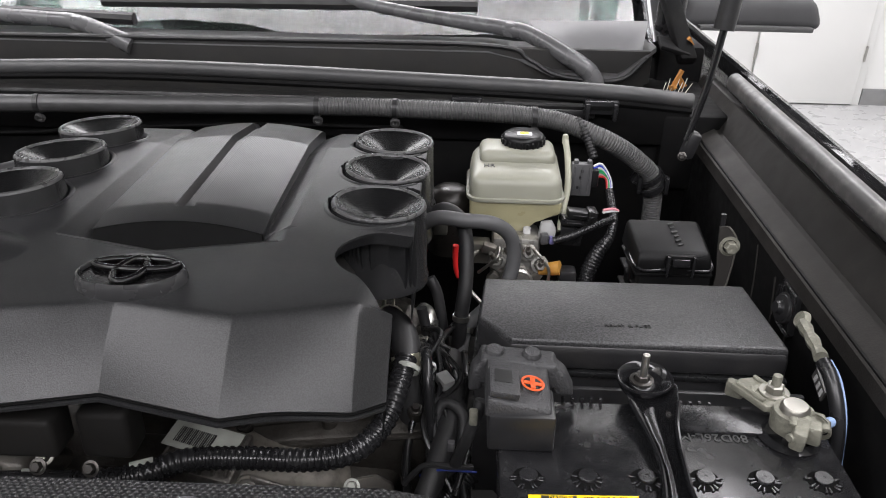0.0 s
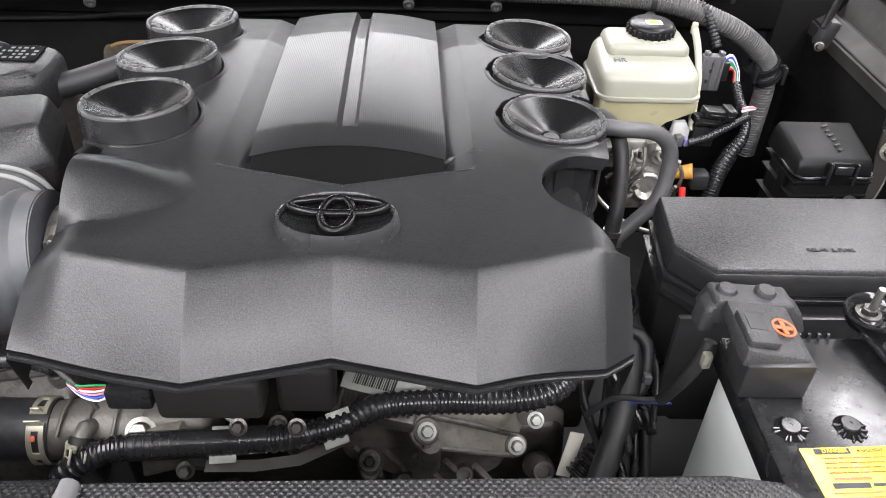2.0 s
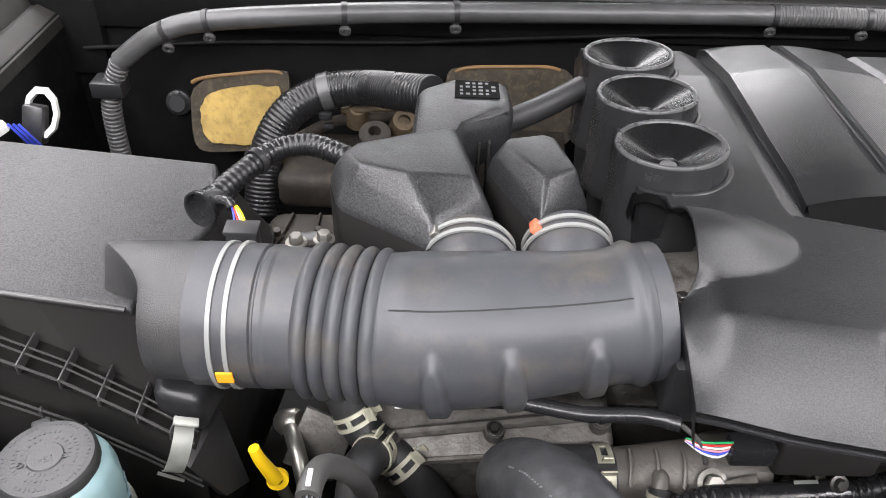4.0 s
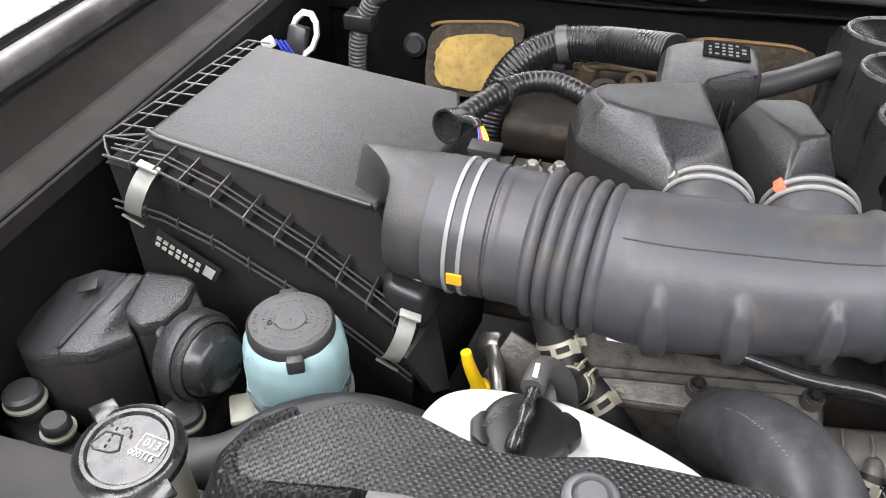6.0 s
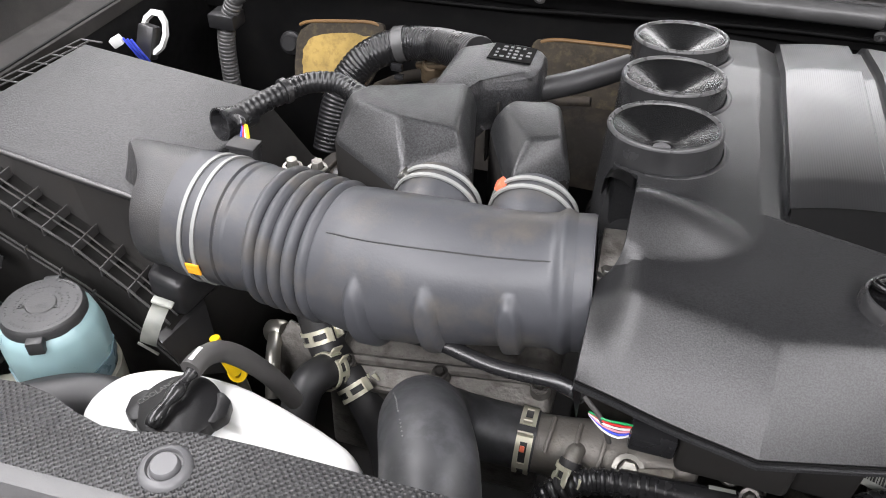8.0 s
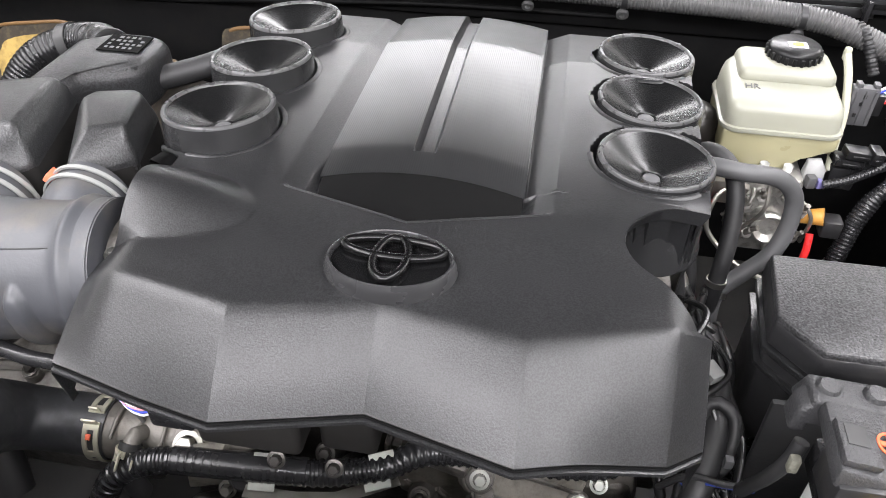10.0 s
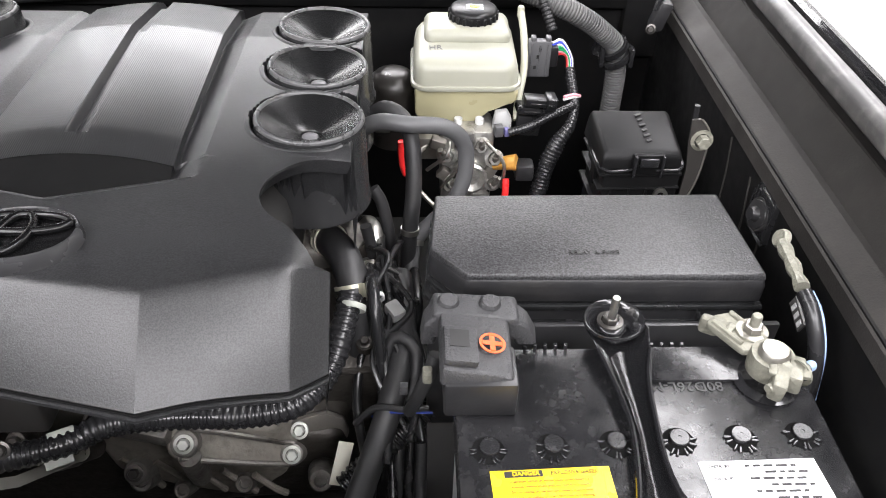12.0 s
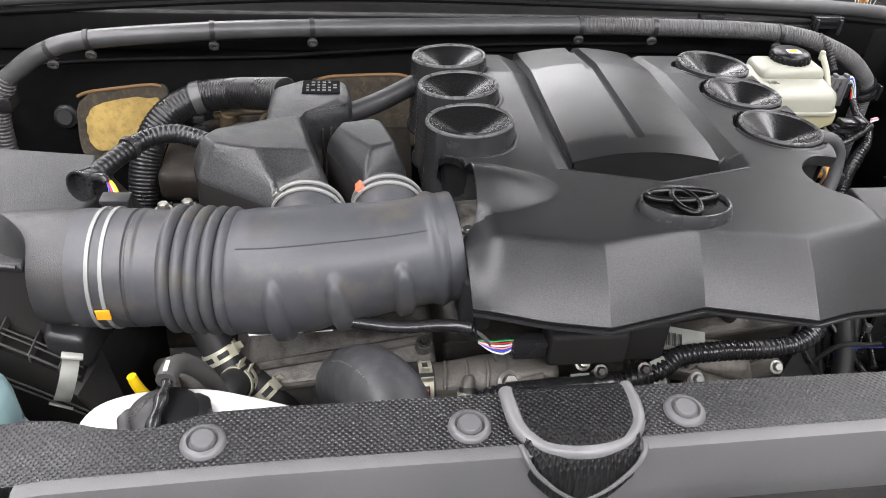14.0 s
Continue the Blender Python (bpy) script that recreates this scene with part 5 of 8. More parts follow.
for dz in (0.0455, 0.0535):
    pts = [(x, yo - 0.003, z - dz) for x, yi, yo, z in FLANGE]
    for a_, b_ in zip(pts, pts[1:]):
        part("case_rail", bar(a_, b_, 0.0011), "ribgrey", ab)
for x_ in (-1.052, -1.020, -0.988, -0.955, -0.922, -0.890):
    x, yi, yo, z = flange_at(x_)
    part("lower_rib", box(x, yo - 0.003, z - 0.0495, 0.0016, 0.005, 0.014, 0.0004, seg=1), "ribgrey", ab)
l0, l1 = Vector((-1.103, 0.535, 1.139)), Vector((-1.090, 0.785, 1.123))
part("side_wall", loft([[l0 + Vector((-0.0012, 0, -0.032)), l0 + Vector((0.0012, 0, -0.032)), l0 + Vector((0.0012, 0, 0)), l0 + Vector((-0.0012, 0, 0))], [l1 + Vector((-0.0012, 0, -0.032)), l1 + Vector((0.0012, 0, -0.032)), l1 + Vector((0.0012, 0, 0)), l1 + Vector((-0.0012, 0, 0))]]), "boxblack", ab)
for dx, dz in ((0, 0), (0.010, -0.001)):
    part("flange_rail", bar(l0 + Vector((dx, 0, dz)), l1 + Vector((dx, 0, dz)), 0.0010), "ribgrey", ab)
for k in range(11):
    p = l0.lerp(l1, 0.0 + 0.1 * k)
    part("rib", bar(p, Vector((-1.064, p.y + 0.004, p.z - 0.002)), 0.0010), "ribgrey", ab)
corner = [l0, Vector((-1.088, 0.518, 1.128)), Vector((-1.060, 0.517, 1.118))]
for dz in (0, -0.008):
    part("flange_rail", tube([c + Vector((0, 0, dz)) for c in corner], 0.0011, 6, 0.01), "ribgrey", ab)
part("rib", bar(corner[0], Vector((-1.066, 0.550, 1.139)), 0.0010), "ribgrey", ab)
part("rib", bar(corner[1], Vector((-1.066, 0.548, 1.139)), 0.0010), "ribgrey", ab)
for c, rz in (((-1.048, 0.489, 1.111), 6), ((-0.811, 0.466, 1.026), 12)):
    prof_ = [(0.018, 0.026), (0.010, 0.027), (0.002, 0.025), (-0.005, 0.018), (-0.008, 0.008), (-0.007, -0.004), (-0.003, -0.013), (0.003, -0.019)]
    m_ = pose(c[0], c[1], c[2], 0, 22, rz)
    rows = [[m_ @ Vector((dx, y_, z_)) for dx in (-0.0075, -0.003, 0.003, 0.0075)] for y_, z_ in prof_]
    cl = part("clip", thicken(grid(rows), 0.0014), "clipsteel", ab, "bright steel spring clip")
    part("clip_hook", box(c[0] + 0.009, c[1] + 0.014, c[2] + 0.028, 0.019, 0.008, 0.003, 0.001, rot=(0, 22, rz)), "clipsteel", cl)
    part("clip_wire", bar((c[0] - 0.017, c[1] - 0.002, c[2] - 0.016), (c[0] + 0.003, c[1] - 0.003, c[2] - 0.024), 0.0015), "steel", cl)


def outlet_end(a):
    """How far the outlet's hood reaches over the lid, by the angle round its axis (0 the front, 90 the top)."""
    deg = (math.degrees(a) + 360) % 360
    if deg > 200:
        return -0.834
    return -0.834 - 0.044 * smooth01((deg - 55) / 75) + 0.020 * smooth01((deg - 150) / 50) * 2.2


rings = []
for k_, rr_ in ((0.0, 0.0560), (0.35, 0.0558), (0.7, 0.0552), (0.90, 0.0545), (0.97, 0.0530), (1.0, 0.0490), (1.0, 0.0300), (1.0, 0.005)):
    ring = []
    for k in range(48):
        a = 2 * math.pi * k / 48
        ring.append((-0.778 + (outlet_end(a) + 0.778) * k_, 0.552 - rr_ * math.cos(a), 1.104 + rr_ * math.sin(a)))
    rings.append(ring)
out = part("outlet", loft(rings), "dustsheen", ab, sharp=35)
part("outlet_foot", prism([(-0.836, 0.502), (-0.795, 0.494), (-0.785, 0.56), (-0.845, 0.56)], 1.020, 1.060, 0.008, 0.05, 3), "black", ab)
part("outlet_gasket", tube([(-0.842, 0.530, 1.072), (-0.836, 0.526, 1.068), (-0.818, 0.520, 1.062), (-0.800, 0.516, 1.058)], 0.0015, 8, 0.004), "steel", ab, "bright sealing edge")
lb = part("label", box(-1.0125, 0.4905, 1.0585, 0.066, 0.001, 0.017, 0, rot=(-8, 27, -4)), "ink", ab, "black data label")
for k in range(2):
    for j in range(7):
        part("print_bar", box(-1.036 + 0.0060 * j - 0.003 * k, 0.4895 - 0.0005 * j, 1.0730 - 0.0031 * j - 0.0070 * k, 0.0044, 0.0008, 0.0036, 0, rot=(-8, 27, -4)), "sticker", lb)
part("print_bar", box(-0.9915, 0.4870, 1.0465, 0.010, 0.0008, 0.011, 0, rot=(-8, 27, -4)), "sticker", lb)
part("web_foot", loft([[(-0.80, 0.462, 1.02), (-0.775, 0.458, 0.99), (-0.77, 0.50, 0.95), (-0.79, 0.52, 1.02)], [(-0.81, 0.47, 1.02), (-0.785, 0.466, 0.98), (-0.79, 0.51, 0.95), (-0.80, 0.53, 1.02)]]), "black", ab)

# ---- headlamp corner, reservoirs ----
hl = thing("headlamp_housing", "black plastic headlamp housing with round bulb cap", "headlamp", (-1.03, 0.39, 0.9))
def lamp_piece(name, outline, label=""):
    """One lobe of the housing, its smooth lower wall and its grained top."""
    cx = sum(p[0] for p in outline) / len(outline)
    cy = sum(p[1] for p in outline) / len(outline)
    low = part(name + "_wall", loft([[(x, y, 0.945) for x, y, z in outline], [(x, y, z - 0.012) for x, y, z in outline]], bevel=0.002), "boxblack", hl, "smooth black side wall", sharp=60)
    part(name, loft([[(x, y, z - 0.016) for x, y, z in outline], [(x, y, z - 0.003) for x, y, z in outline], [(x + (cx - x) * 0.06, y + (cy - y) * 0.06, z + 0.001) for x, y, z in outline]], bevel=0.0035, seg=3), "grain", low, label, sharp=80)


lamp_piece("outer_lobe", [(-1.1380, 0.3990, 1.012), (-1.1190, 0.4560, 1.033), (-1.0860, 0.4680, 1.045), (-1.0400, 0.4620, 1.0535), (-1.0540, 0.3720, 1.0395), (-1.0866, 0.3700, 1.028), (-1.1150, 0.3800, 1.018)], "grained black sloping top")
lamp_piece("middle_lobe", [(-1.0655, 0.3690, 1.0415), (-1.0520, 0.4620, 1.0550), (-1.0330, 0.4640, 1.0535), (-1.0330, 0.4180, 1.0440), (-1.0136, 0.4050, 1.0420), (-1.0400, 0.3760, 1.0410)], "grained black flat top")
part("lobe_saddle", loft([[(-1.0740, 0.3760, 1.030), (-1.0440, 0.3790, 1.030), (-1.0300, 0.4560, 1.040), (-1.0640, 0.4570, 1.040)], [(-1.0700, 0.3790, 1.0415), (-1.0500, 0.3800, 1.0425), (-1.0360, 0.4560, 1.0555), (-1.0600, 0.4560, 1.0540)]], bevel=0.002, seg=2), "grain", hl, sharp=85)
lamp_piece("inner_lobe", [(-1.0345, 0.4190, 1.0490), (-1.0126, 0.4080, 1.0490), (-0.9936, 0.4215, 1.0490), (-0.9870, 0.4450, 1.0520), (-0.9890, 0.4646, 1.0555), (-1.0007, 0.4680, 1.0570), (-1.0390, 0.4650, 1.0565)], "raised grained black top")
part("shoulder", loft([[(-1.0010, 0.4080, 0.945), (-0.9700, 0.4000, 0.945), (-0.9650, 0.4500, 0.945), (-0.9900, 0.4640, 0.945)], [(-1.0010, 0.4100, 1.044), (-0.9770, 0.4080, 1.022), (-0.9700, 0.4450, 1.030), (-0.9890, 0.4620, 1.052)]], bevel=0.003), "grain", hl, sharp=70)
part("mould_mark", box(-1.0800, 0.4400, 1.0490, 0.017, 0.012, 0.0014, 0.0004, rot=(9, -14, 20)), "ink", hl)
part("collar", lathe([(0.038, -0.026), (0.0395, -0.023), (0.0395, -0.010), (0.0383, -0.007), (0.0350, -0.007)], (-0.954, 0.413, 1.022), (1, -0.25, 0.15), 48), "grain", hl, "round grained collar", sharp=60)
bc = part("bulb_cap", lathe([(0.0325, -0.012), (0.0325, 0.0), (0.030, 0.004), (0.027, 0.011), (0.022, 0.015), (0.0, 0.017)], (-0.954, 0.413, 1.022), (1, -0.25, 0.15), 40), "gloss_rubber", hl)
part("cap_ring", lathe([(0.030, -0.034), (0.035, -0.014), (0.0362, -0.012), (0.0358, -0.001), (0.0333, 0.001)], (-0.954, 0.413, 1.022), (1, -0.25, 0.15), 40), "grain", bc)
for bx, by, bz, r_ in ((-1.102, 0.357, 0.990, 0.016), (-1.060, 0.341, 0.985, 0.012), (-0.968, 0.380, 0.985, 0.016)):
    mt = part("mount", lathe([(0, 0.009), (r_ * 0.8, 0.009), (r_, 0.006), (r_, 0.0), (r_ * 0.85, -0.002), (r_ * 0.85, -0.03)], (bx, by, bz), seg=28), "rubber", hl, "black rubber mount")
    part("washer", band((bx, by, bz - 0.0035), (0, 0, 1), r_ * 0.85, 0.003, 0.004, 28), "cream", mt, "cream washer")
cs = thing("corner_support", "grimy black bracket work under the headlamp", "bracket", (-1.03, 0.27, 0.9))
part("bracket", tube([(-1.09, 0.25, 0.96), (-1.03, 0.27, 0.965), (-0.98, 0.275, 0.955), (-0.95, 0.30, 0.93)], 0.014, 10), "gloss_rubber", cs)
part("bracket", box(-1.03, 0.30, 0.93, 0.18, 0.13, 0.04, 0.01), "rubber", cs)
part("bracket", loft([[(-1.125, 0.335, 0.955), (-1.045, 0.305, 0.955), (-1.030, 0.345, 0.960), (-1.110, 0.375, 0.960)], [(-1.118, 0.340, 0.972), (-1.050, 0.315, 0.972), (-1.038, 0.342, 0.972), (-1.106, 0.368, 0.972)]], bevel=0.004), "gloss_rubber", cs)
part("cable", tube([(-1.095, 0.300, 0.985), (-1.075, 0.292, 0.992), (-1.050, 0.300, 0.988), (-1.035, 0.315, 0.975)], 0.006, 12), "gloss_rubber", cs)
part("corrugated_sleeve", tube([(-1.07, 0.262, 0.965), (-1.045, 0.275, 0.985), (-1.030, 0.295, 0.985), (-1.02, 0.32, 0.965)], 0.010, 14, 0.004, ribs=0.005), "rubber_black", cs)
part("bolt", hexbolt((-1.085, 0.318, 0.973), 0.006, 0.006), "dullmetal", cs)

ps = thing("fluid_reservoir", "pale blue fluid reservoir with black cap", "reservoir", (-0.888, 0.436, 0.95))
oct_ = [(math.cos(a), math.sin(a)) for a in (2 * math.pi * (k + 0.5) / 12 for k in range(12))]
part("bottle", loft([[(-0.887 + r * c, 0.435 + r * s_, z) for c, s_ in oct_] for r, z in ((0.036, 0.952), (0.039, 0.962), (0.041, 0.990), (0.0435, 0.994), (0.044, 1.034), (0.041, 1.050), (0.035, 1.058))], bevel=0.003), "blue", ps)
cp = part("cap", lathe([(0, 0.006), (0.012, 0.0065), (0.013, 0.0055), (0.029, 0.0055), (0.033, 0.005), (0.0355, 0.002), (0.0355, -0.006), (0.032, -0.008)], (-0.888, 0.435, 1.062), seg=48), "cap", ps, "matt black cap with raised lettering")
for a in (118, 298):
    part("cap_lug", box(-0.888 + 0.037 * math.cos(radians(a)), 0.435 + 0.037 * math.sin(radians(a)), 1.056, 0.012, 0.014, 0.014, 0.002, rot=(0, 0, a)), "cap", cp)
words("STEERING", 0.0075, pose(-0.889, 0.432, 1.0678, 0, 0, 200), "cap", cp, "raised_lettering", depth=0.0006)
for ring_r, n in ((0.0165, 26), (0.0215, 38), (0.0290, 52)):
    tick = bmesh.new()
    for k in range(n):
        if k % 9 in (7, 8):
            continue
        a = 2 * math.pi * k / n
        box(-0.888 + ring_r * math.cos(a), 0.436 + ring_r * math.sin(a), 1.0676, 0.0026 - 0.0006 * (k % 2), 0.0011 + 0.0005 * (k % 3), 0.0004, 0, bm=tick, rot=(0, 0, math.degrees(a)))
    part("raised_print", tick, "cap", cp)
part("fluid", loft([[(-0.887 + r * c, 0.435 + r * s_, z) for c, s_ in oct_] for r, z in ((0.0372, 0.953), (0.0400, 0.962), (0.0422, 0.989), (0.0440, 0.994), (0.0447, 1.008))]), "fluidblue", ps, "darker fluid up to a level line")
part("bracket", band((-0.887, 0.435, 0.972), (0, 0, 1), 0.042, 0.03, 0.004, 36), "cream", ps, "cream plastic holder")
part("bracket_arm", box(-0.925, 0.40, 0.985, 0.02, 0.03, 0.006, 0.002, rot=(0, 0, 30)), "cream", ps)

fh = thing("front_duct", "dull black rubber hose below the reservoirs", "hose", (-0.87, 0.37, 1.02))
part("hose", tube([(-0.99, 0.325, 0.99), (-0.93, 0.322, 1.012), (-0.895, 0.335, 1.018), (-0.868, 0.368, 1.020), (-0.825, 0.392, 1.020), (-0.777, 0.398, 1.012), (-0.74, 0.40, 0.99)], 0.019, 20), "rubber", fh)

ws = thing("washer_reservoir", "washer filler neck with glossy black cap", "reservoir", (-0.907, 0.262, 0.95))
part("neck", lathe([(0.034, -0.17), (0.030, -0.06), (0.028, -0.006)], (-0.907, 0.260, 1.115), seg=40), "cream", ws)
wcap = part("cap", lathe([(0, 0.0040), (0.0228, 0.0040), (0.0245, 0.0060), (0.0268, 0.0060), (0.0285, 0.0035), (0.0325, 0.0020), (0.0330, -0.003), (0.030, -0.008), (0.028, -0.008)], (-0.907, 0.260, 1.118), (0.02, -0.10, 1), 56), "glosscap", ws, "glossy black snap cap")
for a, w in ((145, 0.016), (-35, 0.020)):
    part("cap_tab", box(-0.907 + 0.035 * math.cos(radians(a)), 0.260 + 0.035 * math.sin(radians(a)), 1.1185 - 0.0045 * math.sin(radians(a)) * -1, 0.016, w, 0.004, 0.0015, rot=(6, 0, a)), "glosscap", wcap)
ic = bmesh.new()
ICON = [((-0.0105, -0.0035), (-0.0060, 0.0065)), ((-0.0060, 0.0065), (0.0045, 0.0065)), ((0.0045, 0.0065), (0.0080, -0.0030)), ((0.0080, -0.0030), (0.0040, -0.0055)), ((0.0040, -0.0055), (-0.0065, -0.0060)), ((-0.0065, -0.0060), (-0.0105, -0.0035))]
ICON += [((-0.0010, -0.0035 + 0.004 * k), (-0.0012, -0.0015 + 0.004 * k)) for k in range(4)]
ICON += [((sx * 0.0035 - 0.001, 0.0105), (sx * 0.0060 - 0.001, 0.0125)) for sx in (-1, 1)] + [((sx * 0.0075 - 0.001, 0.0122), (sx * 0.0100 - 0.001, 0.0100)) for sx in (-1, 1)] + [((sx * 0.0105 - 0.001, 0.0085), (sx * 0.0110 - 0.001, 0.0060)) for sx in (-1, 1)]
for a, b in ICON:
    bar((-0.9195 + a[0], 0.2600 + a[1], 1.1224 + 0.10 * a[1]), (-0.9195 + b[0], 0.2600 + b[1], 1.1224 + 0.10 * b[1]), 0.0007, ic)
part("spray_icon", ic, "ink", wcap, "moulded spray symbol")
words("013", 0.0078, pose(-0.8945, 0.2655, 1.1226, 6, 0, -6), "print", wcap, "approval_mark")
words("000116", 0.0058, pose(-0.8975, 0.2575, 1.1220, 6, 0, -6), "print", wcap, "approval_number")
for qx, qy, w_, h_ in ((0, 0.0052, 0.0160, 0.0007), (0, -0.0052, 0.0160, 0.0007), (0.0080, 0, 0.0007, 0.0104), (-0.0080, 0, 0.0007, 0.0104)):
    part("mark_frame", box(-0.8945 + qx + 0.1 * qy, 0.2655 + qy - 0.1 * qx, 1.1226 + 0.1 * qy, w_, h_, 0.0008, 0, rot=(6, 0, -6)), "print", wcap)

cr = thing("coolant_reservoir", "white coolant overflow tank with black cap", "reservoir", (-0.66, 0.345, 0.95))
TK = [(-0.756, 0.322), (-0.753, 0.350), (-0.742, 0.370), (-0.715, 0.382), (-0.66, 0.383), (-0.60, 0.374), (-0.562, 0.362), (-0.553, 0.335), (-0.56, 0.318), (-0.70, 0.305), (-0.735, 0.306)]
for sweep in range(2):
    TK = [q for a, b in zip(TK, TK[1:] + TK[:1]) for q in ((a[0] * 0.75 + b[0] * 0.25, a[1] * 0.75 + b[1] * 0.25), (a[0] * 0.25 + b[0] * 0.75, a[1] * 0.25 + b[1] * 0.75))]


def tank_ring(z, k, j):
    """The tank's outline drawn in towards its middle line; its top falls away towards the narrow end."""
    return [(x + (-0.66 - x) * k, y + (0.343 - y) * j, z - 0.22 * max(0, x + 0.66)) for x, y in TK]


part("tank", loft([tank_ring(0.96, 0.0, 0.0), tank_ring(1.090, 0.0, 0.0), tank_ring(1.100, 0.006, 0.02), tank_ring(1.107, 0.022, 0.09), tank_ring(1.1115, 0.05, 0.22), tank_ring(1.1135, 0.10, 0.50), tank_ring(1.114, 0.2, 0.9)]), "white", cr, sharp=60)
part("collar", lathe([(0.025, -0.02), (0.025, 0.002)], (-0.685, 0.341, 1.115)), "white", cr)
cc = part("cap", lathe([(0, 0.006), (0.023, 0.006), (0.0275, 0.003), (0.0285, -0.001), (0.0285, -0.011), (0.025, -0.012)], (-0.685, 0.341, 1.118), seg=44), "coolcap", cr, "black pressure cap")
for a in (15, 195):
    part("cap_wing", prism([(-0.685 + r * math.cos(radians(a + d)), 0.341 + r * math.sin(radians(a + d))) for r, d in ((0.022, -34), (0.030, -26), (0.0345, -10), (0.0345, 10), (0.030, 26), (0.022, 34))], 1.112, 1.1225, 0.002), "coolcap", cc)
words("COOLANT", 0.0056, pose(-0.7035, 0.345, 1.1241, 0, 0, 62), "greyrubber", cc, "moulded_lettering", depth=0.0002)
part("bridge", tube([(-0.690, 0.318, 1.126), (-0.688, 0.330, 1.131), (-0.686, 0.352, 1.132), (-0.685, 0.366, 1.132)], lambda t: 0.0046 + 0.0012 * math.sin(14 * t), 14, 0.003), "glosscap", cc)
oh = thing("overflow_hose", "grey rubber overflow hose on the coolant cap", "hose", (-0.69, 0.42, 1.05))
part("hose", tube([(-0.686, 0.362, 1.134), (-0.685, 0.375, 1.133), (-0.682, 0.390, 1.125), (-0.675, 0.400, 1.112), (-0.668, 0.410, 1.092), (-0.664, 0.425, 1.06), (-0.66, 0.44, 1.02)], 0.0078, 18, 0.006), "greyrubber", oh)
part("paint_stripe", box(-0.6858, 0.3710, 1.1414, 0.0032, 0.013, 0.0010, 0.0003, rot=(-6, 0, 0)), "white", oh)

# ---- heater hoses, dipstick ----
hh = thing("heater_hose", "black rubber heater hose joint with three spring clamps", "hose", (-0.66, 0.53, 0.97))
part("hose", tube([(-0.725, 0.575, 1.07), (-0.700, 0.555, 1.035), (-0.676, 0.534, 0.990), (-0.655, 0.522, 0.972), (-0.632, 0.512, 0.958), (-0.60, 0.49, 0.92), (-0.585, 0.47, 0.88)], 0.0175, 20, 0.006), "rubber", hh)
part("branch", tube([(-0.655, 0.522, 0.972), (-0.663, 0.505, 0.985), (-0.672, 0.485, 0.985), (-0.675, 0.465, 0.965), (-0.67, 0.44, 0.93)], 0.0165, 20, 0.006), "rubber", hh)
spring_clamp(hh, (-0.680, 0.537, 0.997), (0.5, -0.45, -0.85), 0.0178, ear=(0.6, -0.2, 0.5))
spring_clamp(hh, (-0.636, 0.514, 0.961), (0.6, -0.35, -0.55), 0.0178, ear=(0.6, -0.1, 0.6))
spring_clamp(hh, (-0.661, 0.509, 0.982), (-0.3, -0.8, 0.4), 0.0170, ear=(0.3, 0.1, 0.8))
dp = thing("dipstick", "yellow plastic dipstick handle", "dipstick", (-0.745, 0.46, 1.0))
part("handle", tube([(-0.7520, 0.474, 1.031), (-0.749, 0.474, 1.018), (-0.743, 0.475, 1.000), (-0.739, 0.476, 0.989)], lambda t: 0.0046 + 0.002 * t, 14, 0.004), "yellow", dp)
part("handle_eye", lathe([(0.004, -0.003), (0.009, -0.003), (0.009, 0.003), (0.004, 0.003), (0.004, -0.003)], (-0.738, 0.477, 0.987), (0.2, -1, 0.4), 18), "yellow", dp)
part("tube", tube([(-0.738, 0.478, 0.982), (-0.72, 0.47, 0.93), (-0.70, 0.48, 0.85)], 0.005, 10), "steel", dp)
pp = thing("oil_pipe", "bright steel banjo pipe beside the dipstick", "pipe", (-0.74, 0.55, 0.95))
part("pipe", tube([(-0.722, 0.500, 0.93), (-0.726, 0.512, 0.945), (-0.733, 0.530, 0.957), (-0.742, 0.553, 0.957)], 0.0075, 14, 0.004), "dullsteel", pp)
part("banjo", lathe([(0, 0.012), (0.009, 0.012), (0.012, 0.008), (0.012, -0.008), (0.009, -0.012), (0, -0.012)], (-0.745, 0.563, 0.954), (0.9, -0.2, 0.4), 20), "dullsteel", pp)
part("pipe_bracket", box(-0.715, 0.545, 0.945, 0.05, 0.006, 0.06, 0.002, rot=(-30, 20, -10)), "alu", pp)

# ---- front of the engine ----
en = thing("engine", "dirty cast aluminium engine block under the cover", "engine", (EX, 0.65, 0.75))
part("block", box(EX, 0.76, 0.83, 0.42, 0.32, 0.22, 0.02, seg=3), "oilalu", en)
part("intake_manifold", box(EX, 0.74, 1.08, 0.34, 0.34, 0.12, 0.03, seg=3), "cavity", en)
